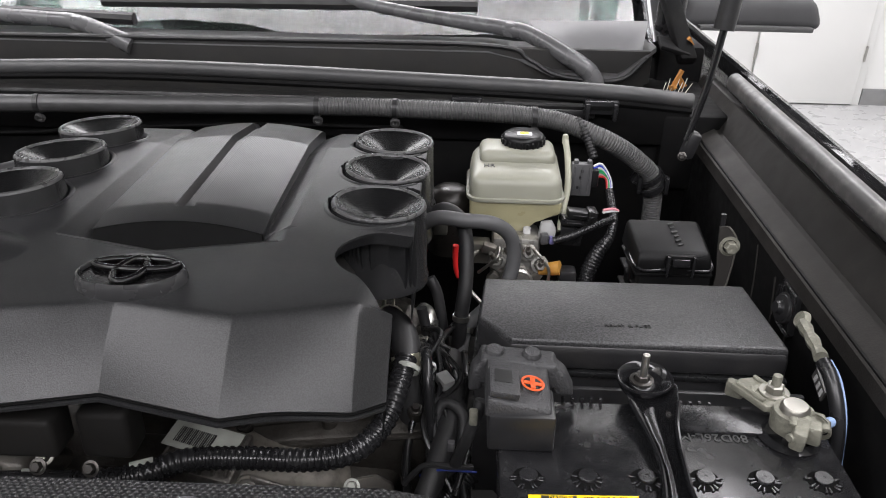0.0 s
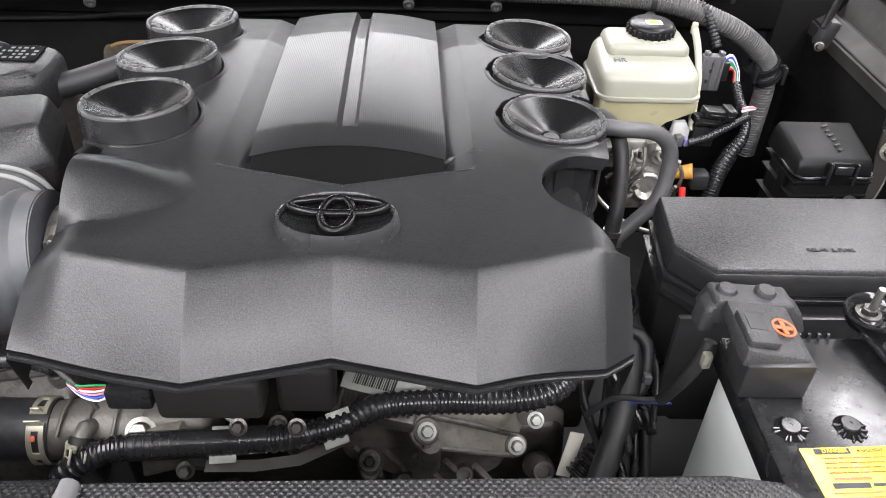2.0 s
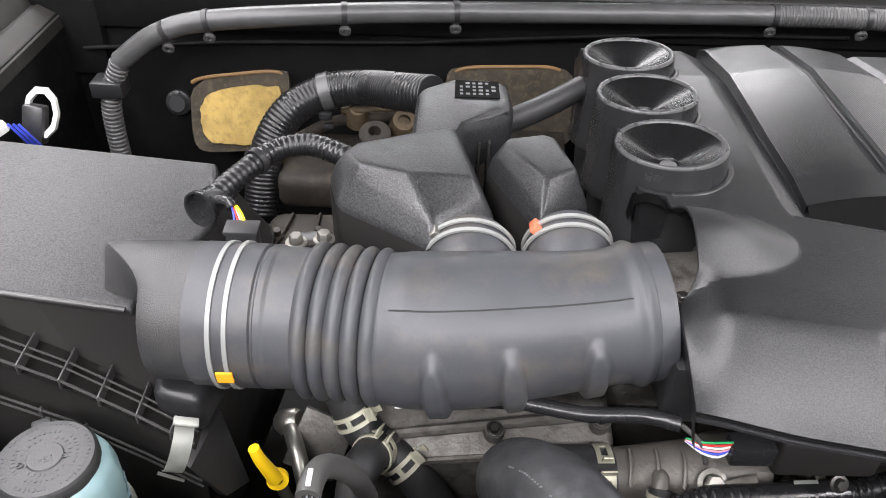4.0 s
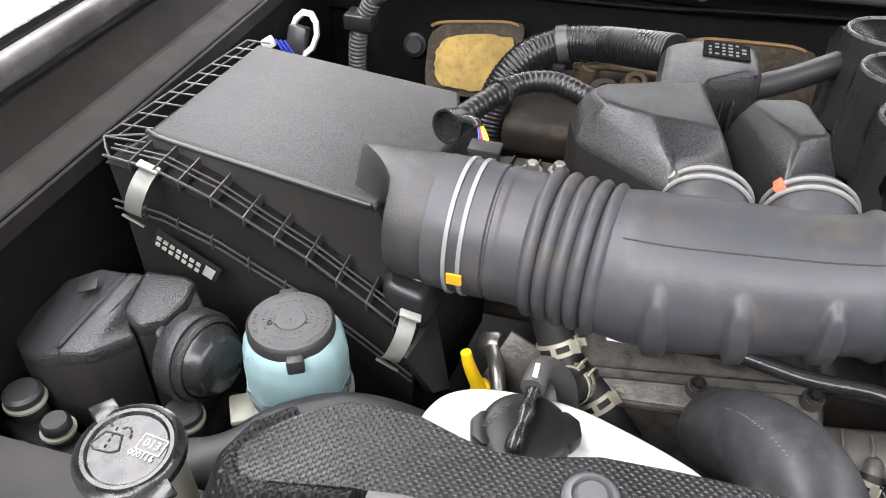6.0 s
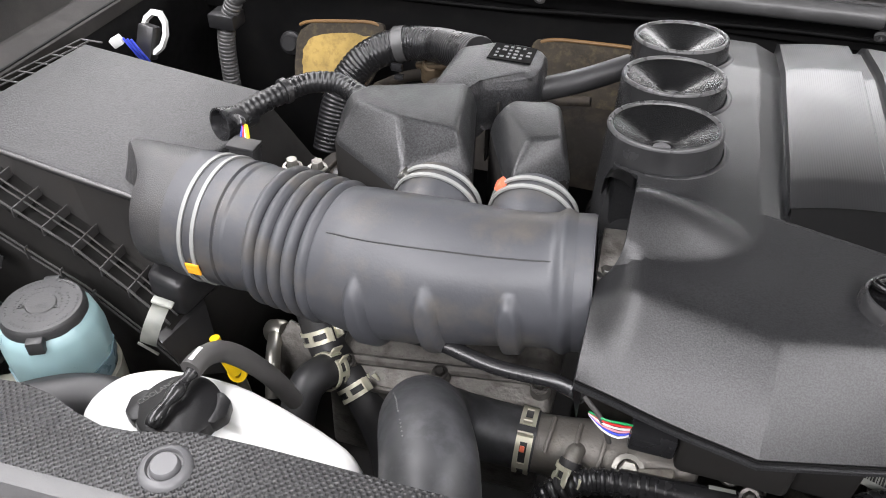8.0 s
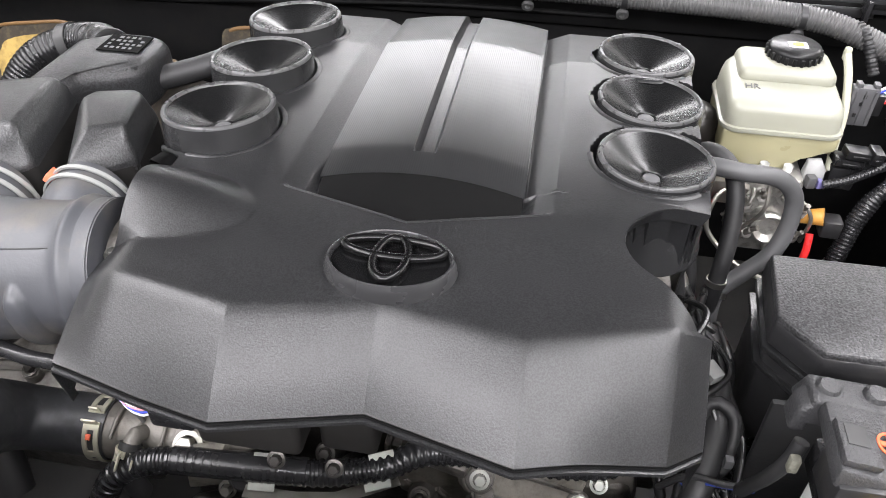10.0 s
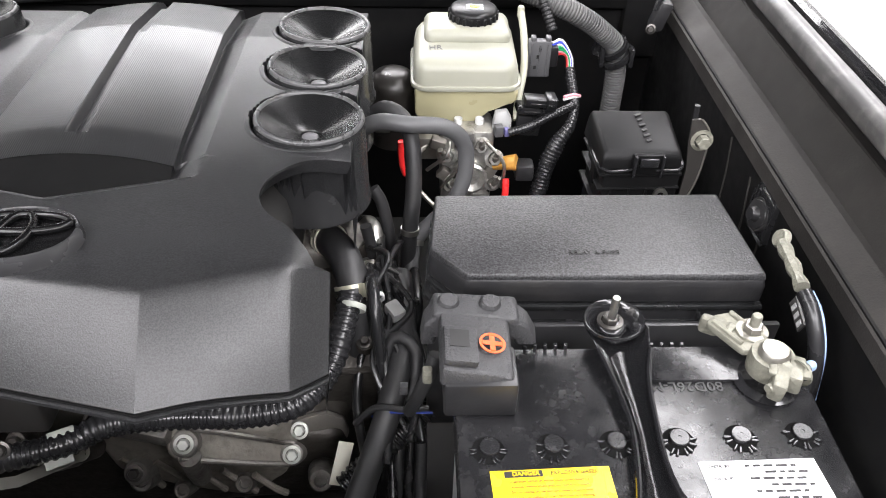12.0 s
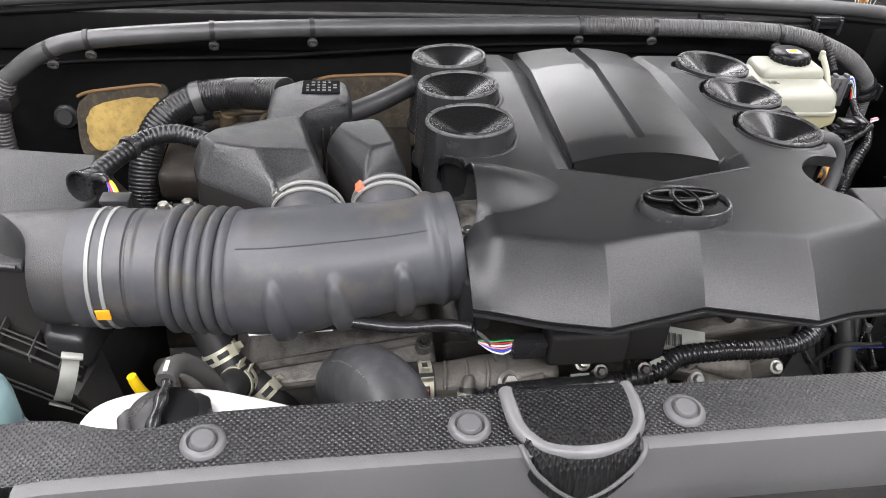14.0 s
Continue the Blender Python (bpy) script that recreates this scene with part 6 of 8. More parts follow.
for sx, x0, vm_, dy_ in ((-1, -0.56, "alu", 0.0), (1, -0.085, "oilalu", 0.075)):
    vc = part("valve_cover", loft([[(x0 - 0.11, 0.515 + dy_, 0.86), (x0 + 0.10, 0.515 + dy_, 0.86), (x0 + 0.10, 0.66 + dy_, 0.88), (x0 - 0.11, 0.66 + dy_, 0.88)], [(x0 - 0.115 - 0.01 * sx, 0.510 + dy_, 0.955 - 0.012 * sx), (x0 + 0.105, 0.505 + dy_, 0.985 - 0.012 * sx), (x0 + 0.105, 0.66 + dy_, 1.015), (x0 - 0.115, 0.66 + dy_, 0.995)], [(x0 - 0.09, 0.545 + dy_, 0.975 - 0.012 * sx), (x0 + 0.095, 0.545 + dy_, 1.005 - 0.012 * sx), (x0 + 0.095, 0.66 + dy_, 1.03), (x0 - 0.10, 0.66 + dy_, 1.015)]], bevel=0.006, seg=3), vm_, en)
    part("rib", tube([(x0 - 0.085, 0.528 + dy_, 0.972 - 0.012 * sx), (x0 + 0.095, 0.530 + dy_, 1.002 - 0.012 * sx)], 0.005, 8, 0.05), vm_, vc)
    part("rib", tube([(x0 - 0.10, 0.511 + dy_, 0.952 - 0.012 * sx), (x0 + 0.10, 0.508 + dy_, 0.982 - 0.012 * sx)], 0.004, 8, 0.05), vm_, vc)
    for k in (0.0, 0.5, 1.0):
        c = Vector((x0 - 0.088 + 0.18 * k, 0.524 + dy_, 0.968 + 0.03 * k - 0.012 * sx))
        part("boss", lathe([(0.010, -0.03), (0.009, 0.004), (0.008, 0.006), (0, 0.006)], c, (0.05 * sx, -0.35, 1), 18), vm_, vc)
        part("bolt", hexbolt(c + Vector((0, -0.002, 0.006)), 0.0045, 0.005, (0.05 * sx, -0.35, 1)), "dullmetal", vc)
tc_ = part("timing_cover", loft([[(-0.44, 0.53, 0.80), (0.0, 0.56, 0.80), (0.0, 0.62, 0.80), (-0.44, 0.60, 0.80)], [(-0.44, 0.52, 0.93), (-0.02, 0.55, 0.91), (0.0, 0.62, 0.93), (-0.44, 0.60, 0.95)]], bevel=0.01, seg=3), "oilalu", en)
for bx, by, bz in ((-0.27, 0.515, 0.930), (-0.345, 0.515, 0.925), (-0.205, 0.520, 0.90)):
    part("boss", lathe([(0.015, -0.04), (0.012, 0.0), (0.010, 0.003), (0, 0.003)], (bx, by, bz), (0, -0.7, 0.7), 20), "alu", tc_)
    part("bolt", hexbolt((bx, by - 0.003, bz + 0.003), 0.0050, 0.006, (0, -0.7, 0.7)), "dullmetal", tc_)
for k in range(6):
    part("fin", box(-0.228 + 0.0125 * k, 0.540, 0.979 - 0.0018 * k, 0.004, 0.050, 0.014, 0.0015, rot=(12, 8, -8)), "alu", tc_)
part("fin_base", box(-0.196, 0.546, 0.966, 0.075, 0.060, 0.02, 0.004, rot=(12, 8, -8)), "alu", tc_)
part("lower_pulley", lathe([(0.02, -0.02), (0.06, -0.02), (0.062, -0.012), (0.057, -0.009), (0.062, -0.005), (0.057, -0.001), (0.062, 0.003), (0.06, 0.008), (0.045, 0.010), (0.02, 0.004), (0.0, 0.004)], (-0.19, 0.44, 0.84), (0, -1, 0.1), 40), "gloss_rubber", en)
bl = part("code_label", box(-0.190, 0.530, 1.0005, 0.074, 0.032, 0.0006, 0, rot=(14, 0, -18)), "sticker", en, "white sticker with a bar code")
for k in range(18):
    part("code_bar", box(-0.216 + 0.0021 * k, 0.5395 - 0.00068 * k - 0.003, 1.0012, 0.0006 + 0.0005 * (k % 3), 0.017, 0.0005, 0, rot=(14, 0, -18)), "ink", bl)
# bracket arm bolted across the timing cover
B1, B2, BN = Vector((-0.152, 0.519, 0.945)), Vector((-0.063, 0.538, 0.900)), Vector((0.10, -0.72, 0.69)).normalized()
BD = (B2 - B1).normalized()
BU = BN.cross(BD).normalized()


def arm_outline(lift, grow):
    pts = []
    for k in range(9):
        a = radians(90 + 180 * k / 8)
        pts.append(B1 + (BD * math.cos(a) + BU * math.sin(a)) * (0.017 + grow) + BN * lift)
    for k in range(9):
        a = radians(-90 + 180 * k / 8)
        pts.append(B2 + (BD * math.cos(a) + BU * math.sin(a)) * (0.013 + grow) + BN * lift)
    return pts


arm = part("bracket_arm", loft([arm_outline(-0.03, 0.004), arm_outline(-0.006, 0.0), arm_outline(-0.003, -0.002)], bevel=0.001), "grimecast", en, "cast bracket arm with two bolts")
for side_ in (-1, 1):
    part("arm_rib", tube([B1 + BU * 0.014 * side_, (B1 + B2) / 2 + BU * 0.0125 * side_ + BN * 0.001, B2 + BU * 0.010 * side_], 0.0028, 8, 0.01), "alu", arm)
for c, r_ in ((B1, 0.012), (B2, 0.0105)):
    part("boss", lathe([(r_ + 0.004, -0.02), (r_ + 0.001, 0.0), (r_, 0.003), (r_ - 0.002, 0.004), (0, 0.004)], c, BN, 24), "alu", arm)
    part("bolt", hexbolt(c + BN * 0.004, 0.0055, 0.006, BN), "clipsteel", arm)
part("arm_lug", box(-0.185, 0.535, 0.944, 0.016, 0.012, 0.018, 0.004, rot=(30, 10, 10)), "alu", arm)
ear = [(-0.063, 0.560, 0.925), (-0.048, 0.563, 0.930), (-0.030, 0.566, 0.932), (-0.014, 0.570, 0.918), (-0.010, 0.572, 0.895), (-0.014, 0.572, 0.870), (-0.030, 0.570, 0.860), (-0.050, 0.566, 0.876)]
part("corner_plate", loft([ear, [(x - 0.001, y - 0.010, z + 0.006) for x, y, z in ear]], bevel=0.003), "aluwarm", en, "bright cast corner plate")
part("corner_web", loft([[(-0.030, 0.566, 0.862), (-0.012, 0.571, 0.872), (-0.022, 0.580, 0.790), (-0.042, 0.578, 0.785)], [(-0.029, 0.560, 0.865), (-0.012, 0.565, 0.875), (-0.022, 0.574, 0.793), (-0.042, 0.572, 0.788)]], bevel=0.002), "alu", en)
part("bolt", hexbolt((-0.050, 0.528, 0.950), 0.0050, 0.006, (0, -0.7, 0.7)), "clipsteel", en)
for bx, by, bz, m_ in ((-0.310, 0.478, 1.020, "dullsteel"), (-0.281, 0.500, 0.977, "aluwarm"), (-0.232, 0.500, 0.962, "dullsteel")):
    part("boss", lathe([(0.011, -0.025), (0.010, 0.0), (0.008, 0.003), (0, 0.003)], (bx, by, bz), (0, -0.7, 0.7), 20), "oilalu", en)
    part("bolt", hexbolt((bx, by - 0.002, bz + 0.002), 0.0052, 0.006, (0, -0.7, 0.7)), m_, en)
CASTING = [(-0.245, 0.548, 0.930), (-0.205, 0.552, 0.962), (-0.165, 0.552, 0.955), (-0.070, 0.556, 0.938), (-0.052, 0.560, 0.905), (-0.070, 0.560, 0.850), (-0.110, 0.558, 0.815), (-0.180, 0.552, 0.845), (-0.235, 0.548, 0.885)]
cas = part("pump_casting", loft([[(x, y + 0.05, z) for x, y, z in CASTING], [(x, y - 0.004, z + 0.004) for x, y, z in CASTING], [(x + (-0.15 - x) * 0.10, y - 0.016, z + (0.90 - z) * 0.10) for x, y, z in CASTING]], bevel=0.004, seg=2), "grimecast", en, "grimy cast housing behind the bracket arm")
for k in range(5):
    part("casting_rib", tube([(-0.222 + 0.030 * k, 0.534, 0.905 - 0.008 * k), (-0.205 + 0.030 * k, 0.535, 0.880 - 0.008 * k), (-0.195 + 0.030 * k, 0.538, 0.850 - 0.004 * k)], 0.0035, 8, 0.01), "grimecast", cas)
for bx, by, bz, r_ in ((-0.205, 0.524, 0.882, 0.012), (-0.112, 0.532, 0.862, 0.010), (-0.0356, 0.522, 0.8807, 0.012), (-0.172, 0.528, 0.858, 0.009)):
    part("casting_boss", lathe([(r_ + 0.003, -0.03), (r_, 0.0), (r_ - 0.002, 0.004), (r_ * 0.55, 0.004), (r_ * 0.5, -0.001), (0, -0.001)], (bx, by, bz), (0.05, -0.75, 0.66), 22), "alu", cas)
part("vertical_post", tube([(-0.148, 0.512, 0.935), (-0.148, 0.516, 0.915), (-0.147, 0.522, 0.890)], 0.010, 16), "alu", cas)
# dark block added to stand for shade low in front of the engine
part("shade_block", box(-0.33, 0.43, 0.90, 0.14, 0.02, 0.05, 0.008, rot=(0, 4, 0)), "cavity", en)
for bx, bz, r in ((-0.285, 0.915, 0.010), (-0.325, 0.93, 0.013), (-0.385, 0.925, 0.012)):
    part("plug", lathe([(r, -0.03), (r, 0.004), (r * 0.8, 0.008), (r * 0.5, 0.008), (r * 0.45, 0.003), (0, 0.003)], (bx, 0.462, bz), (0.05, -0.6, 0.8), 18), "dullmetal", en)

fc = thing("front_clutter", "oily hoses and brackets below the wiring harness", "hose", (-0.25, 0.45, 0.93))
for k in range(3):
    x0 = -0.44 + 0.07 * k
    part("hose", tube([(x0, 0.445, 0.90 + 0.01 * (k % 3)), (x0 + 0.03, 0.440, 0.935 + 0.006 * (k % 2)), (x0 + 0.06, 0.448, 0.93), (x0 + 0.085, 0.455, 0.89)], 0.008 + 0.002 * (k % 3), 12), "rubber" if k % 2 else "gloss_rubber", fc)

oc = thing("oil_control_box", "black plastic box with coloured wires under the engine cover", "actuator", (-0.31, 0.46, 1.05))
part("box", box(-0.318, 0.463, 1.066, 0.080, 0.034, 0.040, 0.006, seg=3), "boxblack", oc)
part("coil", box(-0.250, 0.486, 1.052, 0.045, 0.034, 0.05, 0.006, seg=3), "boxblack", oc)
part("plug", box(-0.376, 0.455, 1.068, 0.034, 0.018, 0.020, 0.003), "gloss_rubber", oc)
for k, c in enumerate(("w_green", "w_red", "w_white", "w_pink", "w_blue", "w_white")):
    wire("colour_wire", [(-0.392, 0.453, 1.078 - 0.0022 * k), (-0.400, 0.451, 1.080 - 0.0034 * k), (-0.412, 0.453, 1.077 - 0.0024 * k), (-0.424, 0.460, 1.073 - 0.0005 * k)], c, oc, 0.0009)
for bx, bz in ((-0.300, 1.035), (-0.255, 1.035)):
    part("bolt", hexbolt((bx, 0.450, bz), 0.0045, 0.005, (0, -0.8, 0.6)), "dullmetal", oc)
sw = thing("sleeved_wire", "black sleeved wire loom under the intake hose", "wiring", (-0.5, 0.48, 1.08))
part("sleeve", tube([(-0.59, 0.505, 1.058), (-0.56, 0.487, 1.078), (-0.545, 0.483, 1.082), (-0.50, 0.475, 1.080), (-0.455, 0.472, 1.083), (-0.43, 0.462, 1.086)], 0.0062, 12, 0.005), "gloss_rubber", sw)
part("wire", tube([(-0.43, 0.462, 1.086), (-0.415, 0.455, 1.075), (-0.405, 0.455, 1.05)], 0.002, 8, 0.005), "greyrubber", sw)
part("silver_foil", box(-0.603, 0.503, 1.054, 0.082, 0.007, 0.002, 0.0008, rot=(-25, 7, 10)), "foilwhite", sw, "torn white edge of a gasket")

th = thing("water_outlet", "cast aluminium water outlet", "water outlet", (-0.42, 0.5, 0.95))
part("neck", tube([(-0.478, 0.486, 0.985), (-0.44, 0.488, 0.985), (-0.40, 0.492, 0.985), (-0.36, 0.50, 0.975)], lambda t: 0.024 + 0.007 * t, 28, 0.005), "aluwarm", th)
part("flange", box(-0.36, 0.495, 0.98, 0.06, 0.05, 0.07, 0.012, seg=3), "aluwarm", th)
part("nipple", tube([(-0.425, 0.478, 1.0), (-0.428, 0.468, 1.01), (-0.43, 0.458, 1.005)], 0.007, 12), "aluwarm", th)
part("bypass_stub", tube([(-0.4295, 0.461, 1.008), (-0.431, 0.452, 0.998), (-0.432, 0.448, 0.980), (-0.428, 0.450, 0.955)], 0.0092, 14), "rubber", th, "short black rubber stub")
part("flange_plate", loft([[(-0.392, 0.470, 0.955), (-0.384, 0.466, 1.012), (-0.350, 0.472, 1.018), (-0.342, 0.480, 0.960)], [(-0.390, 0.458, 0.958), (-0.383, 0.455, 1.010), (-0.352, 0.461, 1.015), (-0.345, 0.468, 0.963)]], bevel=0.003), "grimecast", th)
for bx, bz in ((-0.378, 1.001), (-0.352, 0.972)):
    part("flange_bolt", hexbolt((bx, 0.456, bz), 0.0048, 0.006, (0, -0.8, 0.5)), "dullsteel", th)
for k in range(3):
    part("casting_rib", tube([(-0.452 + 0.022 * k, 0.465, 1.003), (-0.450 + 0.022 * k, 0.480, 1.0125 + 0.001 * k), (-0.449 + 0.022 * k, 0.495, 1.0125)], 0.0018, 8, 0.006), "aluwarm", th)
spring_clamp(th, (-0.4306, 0.4535, 1.0), (-0.15, -0.6, -0.8), 0.0094, ear=(0.3, -0.8, 0.5))
part("bolt", hexbolt((-0.385, 0.468, 1.005), 0.008, 0.009, (0, -0.6, 0.8)), "dullsteel", th)
part("sender", lathe([(0.014, -0.012), (0.014, 0.012), (0.010, 0.016), (0, 0.016)], (-0.335, 0.465, 0.99), (0.1, -0.8, 0.5), 20), "black", th)
rh = thing("radiator_hose", "black rubber upper radiator hose with clamp", "hose", (-0.53, 0.42, 1.0))
RHP = [(-0.497, 0.296, 0.97), (-0.500, 0.306, 1.040), (-0.506, 0.328, 1.085), (-0.516, 0.358, 1.102), (-0.530, 0.392, 1.090), (-0.542, 0.425, 1.060), (-0.546, 0.452, 1.027), (-0.535, 0.473, 1.003), (-0.510, 0.483, 0.990), (-0.485, 0.486, 0.986), (-0.462, 0.487, 0.985)]
part("hose", tube(RHP, lambda t: 0.0330 - 0.0065 * smooth01((t - 0.66) / 0.2), 40, 0.006), "hose_black", rh)
spring_clamp(rh, (-0.470, 0.4865, 0.985), (1, 0.02, 0), 0.0268, ear=(0, -0.35, 1))
part("paint_mark", box(-0.470, 0.463, 1.003, 0.004, 0.002, 0.005, 0.0005, rot=(-40, 0, 0)), "redmark", rh)
line = spline(RHP, 0.0025)
tick = bmesh.new()
for i in range(64, 104):
    if i % 11 in (3, 4):
        continue
    d = (line[i + 1] - line[i - 1]).normalized()
    u = Vector((-0.45, -0.25, 0.85))
    u = (u - d * u.dot(d)).normalized()
    p = line[i] + u * (0.0327 if i < 84 else 0.0327 - 0.0003 * (i - 84))
    box(p.x, p.y, p.z, 0.0008, 0.0010, 0.0012 + 0.0006 * (i % 3), 0, bm=tick, rot=(25, 35, 0))
part("print_marks", tick, "faint", rh, "faint white printed code")

# ---- wiring harness across the front ----
hs = thing("wiring_harness", "black corrugated wiring harness with white tape", "wiring", (-0.2, 0.48, 1.0))
HP = [(-0.455, 0.430, 0.955), (-0.437, 0.442, 0.990), (-0.399, 0.452, 1.005), (-0.318, 0.457, 1.007), (-0.273, 0.462, 1.006), (-0.227, 0.475, 1.006), (-0.195, 0.495, 1.006), (-0.145, 0.502, 1.005), (-0.085, 0.503, 1.005), (-0.045, 0.508, 1.012), (-0.020, 0.530, 1.025), (-0.008, 0.560, 1.045), (-0.002, 0.590, 1.06)]
part("tube", tube(HP, 0.0105, 16, 0.005, ribs=0.0066, rib_depth=0.07), "gloss_rubber", hs)
part("tape_sleeve", tube([(-0.39, 0.4535, 1.0055), (-0.335, 0.4565, 1.007), (-0.282, 0.461, 1.0065)], 0.0116, 18, 0.01), "tape_black", hs)
for c, rz_ in (((-0.316, 0.457, 1.007), 4), ((-0.228, 0.4745, 1.006), 26)):
    part("white_tape", box(c[0], c[1] - 0.0095, c[2] - 0.0045, 0.021, 0.0012, 0.012, 0.0004, rot=(-48, 0, rz_)), "sticker", hs, "pale tape flag")
    part("white_tape", box(c[0] + 0.001, c[1] + 0.0045, c[2] + 0.0105, 0.020, 0.0060, 0.0010, 0.0004, rot=(20, 0, rz_)), "sticker", hs)
part("white_tape", band((0.0, 0.58, 1.055), (0.2, 1, 0.6), 0.0114, 0.005, 0.0008, 24), "sticker", hs)
part("steel_bracket", thicken(grid([[(-0.33, 0.448, 0.996), (-0.29, 0.450, 0.994), (-0.26, 0.455, 0.994), (-0.215, 0.478, 0.996)], [(-0.33, 0.438, 0.994), (-0.29, 0.440, 0.992), (-0.255, 0.446, 0.992), (-0.21, 0.470, 0.994)]]), 0.0015), "dullsteel", hs)

# loose hoses, looms and tags right of the engine
lm = thing("side_loom", "tangle of black hoses and cables beside the battery", "wiring", (0.03, 0.58, 0.95))
part("hose", tube([(-0.02, 0.43, 0.86), (0.0, 0.47, 0.91), (0.03, 0.53, 0.97), (0.045, 0.60, 1.0), (0.04, 0.68, 1.0)], 0.012, 14), "rubber", lm)
part("corrugated_tube", tube([(-0.01, 0.50, 0.90), (0.03, 0.53, 0.925), (0.07, 0.56, 0.95), (0.10, 0.60, 0.96)], 0.012, 14, 0.005, ribs=0.006), "gloss_rubber", lm)
part("blue_wire", tube([(0.016, 0.530, 0.966), (0.030, 0.525, 0.978), (0.048, 0.521, 0.983), (0.070, 0.522, 0.981)], 0.0011, 8), "w_bluedark", lm)
part("wire", tube([(0.0, 0.535, 0.95), (0.02, 0.53, 0.979), (0.045, 0.521, 0.987), (0.066, 0.525, 0.984)], 0.003, 8), "rubber", lm)
part("paper_tag", box(-0.014, 0.518, 0.912, 0.014, 0.002, 0.048, 0.0005, rot=(-20, 14, 0)), "tag", lm, "creased cream paper tag")
for k in range(5):
    part("cable", tube([(0.015 + 0.010 * k, 0.66, 1.02 - 0.01 * k), (0.03 + 0.006 * k, 0.60, 0.97), (0.02 + 0.010 * k, 0.54, 0.93), (0.01 + 0.012 * k, 0.48, 0.87)], 0.005 + 0.001 * (k % 3), 10), "gloss_rubber" if k % 2 else "rubber", lm)
part("loop", tube([(0.025, 0.565, 0.98), (0.035, 0.585, 1.01), (0.055, 0.575, 1.005), (0.052, 0.55, 0.975), (0.035, 0.54, 0.95)], 0.006, 10), "rubber", lm)
part("white_plug", box(0.045, 0.530, 1.005, 0.007, 0.007, 0.010, 0.001), "connector_grey", lm)

for k, (x0, y0, z0, x1, y1, z1, r) in enumerate(((0.020, 0.72, 1.02, 0.012, 0.50, 0.93, 0.0045), (0.032, 0.70, 1.00, 0.030, 0.49, 0.95, 0.004), (0.042, 0.73, 1.01, 0.050, 0.50, 0.97, 0.0035), (0.012, 0.66, 1.03, 0.034, 0.47, 0.90, 0.006), (0.055, 0.70, 0.99, 0.060, 0.52, 0.94, 0.005))):
    part("cable", tube([(x0, y0, z0), (x0 + 0.012 * math.sin(2.3 * k), y0 - 0.07, z0 + 0.012), (x1 - 0.012 * math.cos(1.7 * k), y1 + 0.07, z1 + 0.025), (x1, y1, z1)], r, 10), "gloss_rubber" if k % 2 else "rubber_black", lm)
for k, (bx, by, bz, rz_) in enumerate(((0.008, 0.664, 1.030, 20), (0.046, 0.640, 1.006, -35), (0.026, 0.596, 1.004, 60), (0.054, 0.592, 0.982, 10))):
    ft = part("pipe_fitting", lathe([(0.0045, -0.010), (0.0060, -0.008), (0.0060, -0.001), (0.0042, 0.001), (0.0042, 0.008), (0.0025, 0.010), (0, 0.010)], (bx, by, bz), (math.cos(radians(rz_)), math.sin(radians(rz_)) - 0.6, 0.5), 14), "dullsteel", lm, "dull steel pipe fitting")
    part("fitting_collar", band((bx, by, bz), (math.cos(radians(rz_)), math.sin(radians(rz_)) - 0.6, 0.5), 0.0058, 0.003, 0.0014, 14), "steel", ft)
for k in range(3):
    part("thin_lead", tube([(0.010 + 0.015 * k, 0.690 - 0.02 * k, 1.030), (0.030 - 0.006 * k, 0.655, 1.046 - 0.004 * k), (0.012 + 0.020 * k, 0.615, 1.020), (0.040 - 0.012 * k, 0.570, 1.000), (0.020 + 0.014 * k, 0.520, 0.955)], 0.0028, 8), "rubber_black", lm)
part("plug_shell", box(0.036, 0.612, 1.018, 0.014, 0.018, 0.012, 0.002, rot=(10, 0, 35)), "label_grey", lm, "pale grey plug shell")
for c in ((0.018, 0.62, 1.028), (0.040, 0.58, 0.985)):
    part("cable_tie", band(c, (0.1, -1, -0.3), 0.0075, 0.004, 0.0012, 16), "w_white", lm, "white cable tie")

bh2 = thing("bypass_hose", "short black bypass hose with yellowed clamps", "hose", (-0.02, 0.62, 1.03))
part("hose", tube([(-0.046, 0.725, 1.012), (-0.038, 0.712, 1.024), (-0.028, 0.690, 1.038), (-0.014, 0.662, 1.044), (-0.005, 0.640, 1.034), (0.000, 0.622, 1.012), (0.003, 0.605, 0.97)], 0.0158, 20, 0.005), "rubber", bh2)
spring_clamp(bh2, (-0.031, 0.697, 1.0345), (0.42, -0.8, 0.45), 0.0160, ear=(0.3, -0.2, 1))
spring_clamp(bh2, (-0.003, 0.632, 1.025), (0.18, -0.62, -0.75), 0.0160, ear=(0.6, -0.6, 0.2))
for ex, ey, ez, ew in ((-0.064, 0.694, 1.026, 0.012), (-0.046, 0.712, 1.034, 0.016), (-0.022, 0.706, 1.030, 0.013)):
    part("boss", lathe([(ew * 0.5, -0.02), (ew * 0.5, 0.004), (ew * 0.4, 0.006), (ew * 0.22, 0.006), (ew * 0.2, 0.001), (0, 0.001)], (ex, ey, ez), (0.1, -0.5, 0.85), 18), "aluwarm", bh2)
part("casting", box(-0.055, 0.72, 0.995, 0.07, 0.07, 0.07, 0.012, seg=3), "aluwarm", bh2)
part("plate", box(-0.02, 0.71, 1.03, 0.05, 0.04, 0.006, 0.002, rot=(20, 10, -30)), "alu", bh2)
part("pipe", tube([(-0.02, 0.74, 1.0), (0.002, 0.74, 1.02), (0.012, 0.72, 1.025), (0.014, 0.70, 1.0), (0.012, 0.68, 0.96)], 0.010, 14), "steel", bh2)
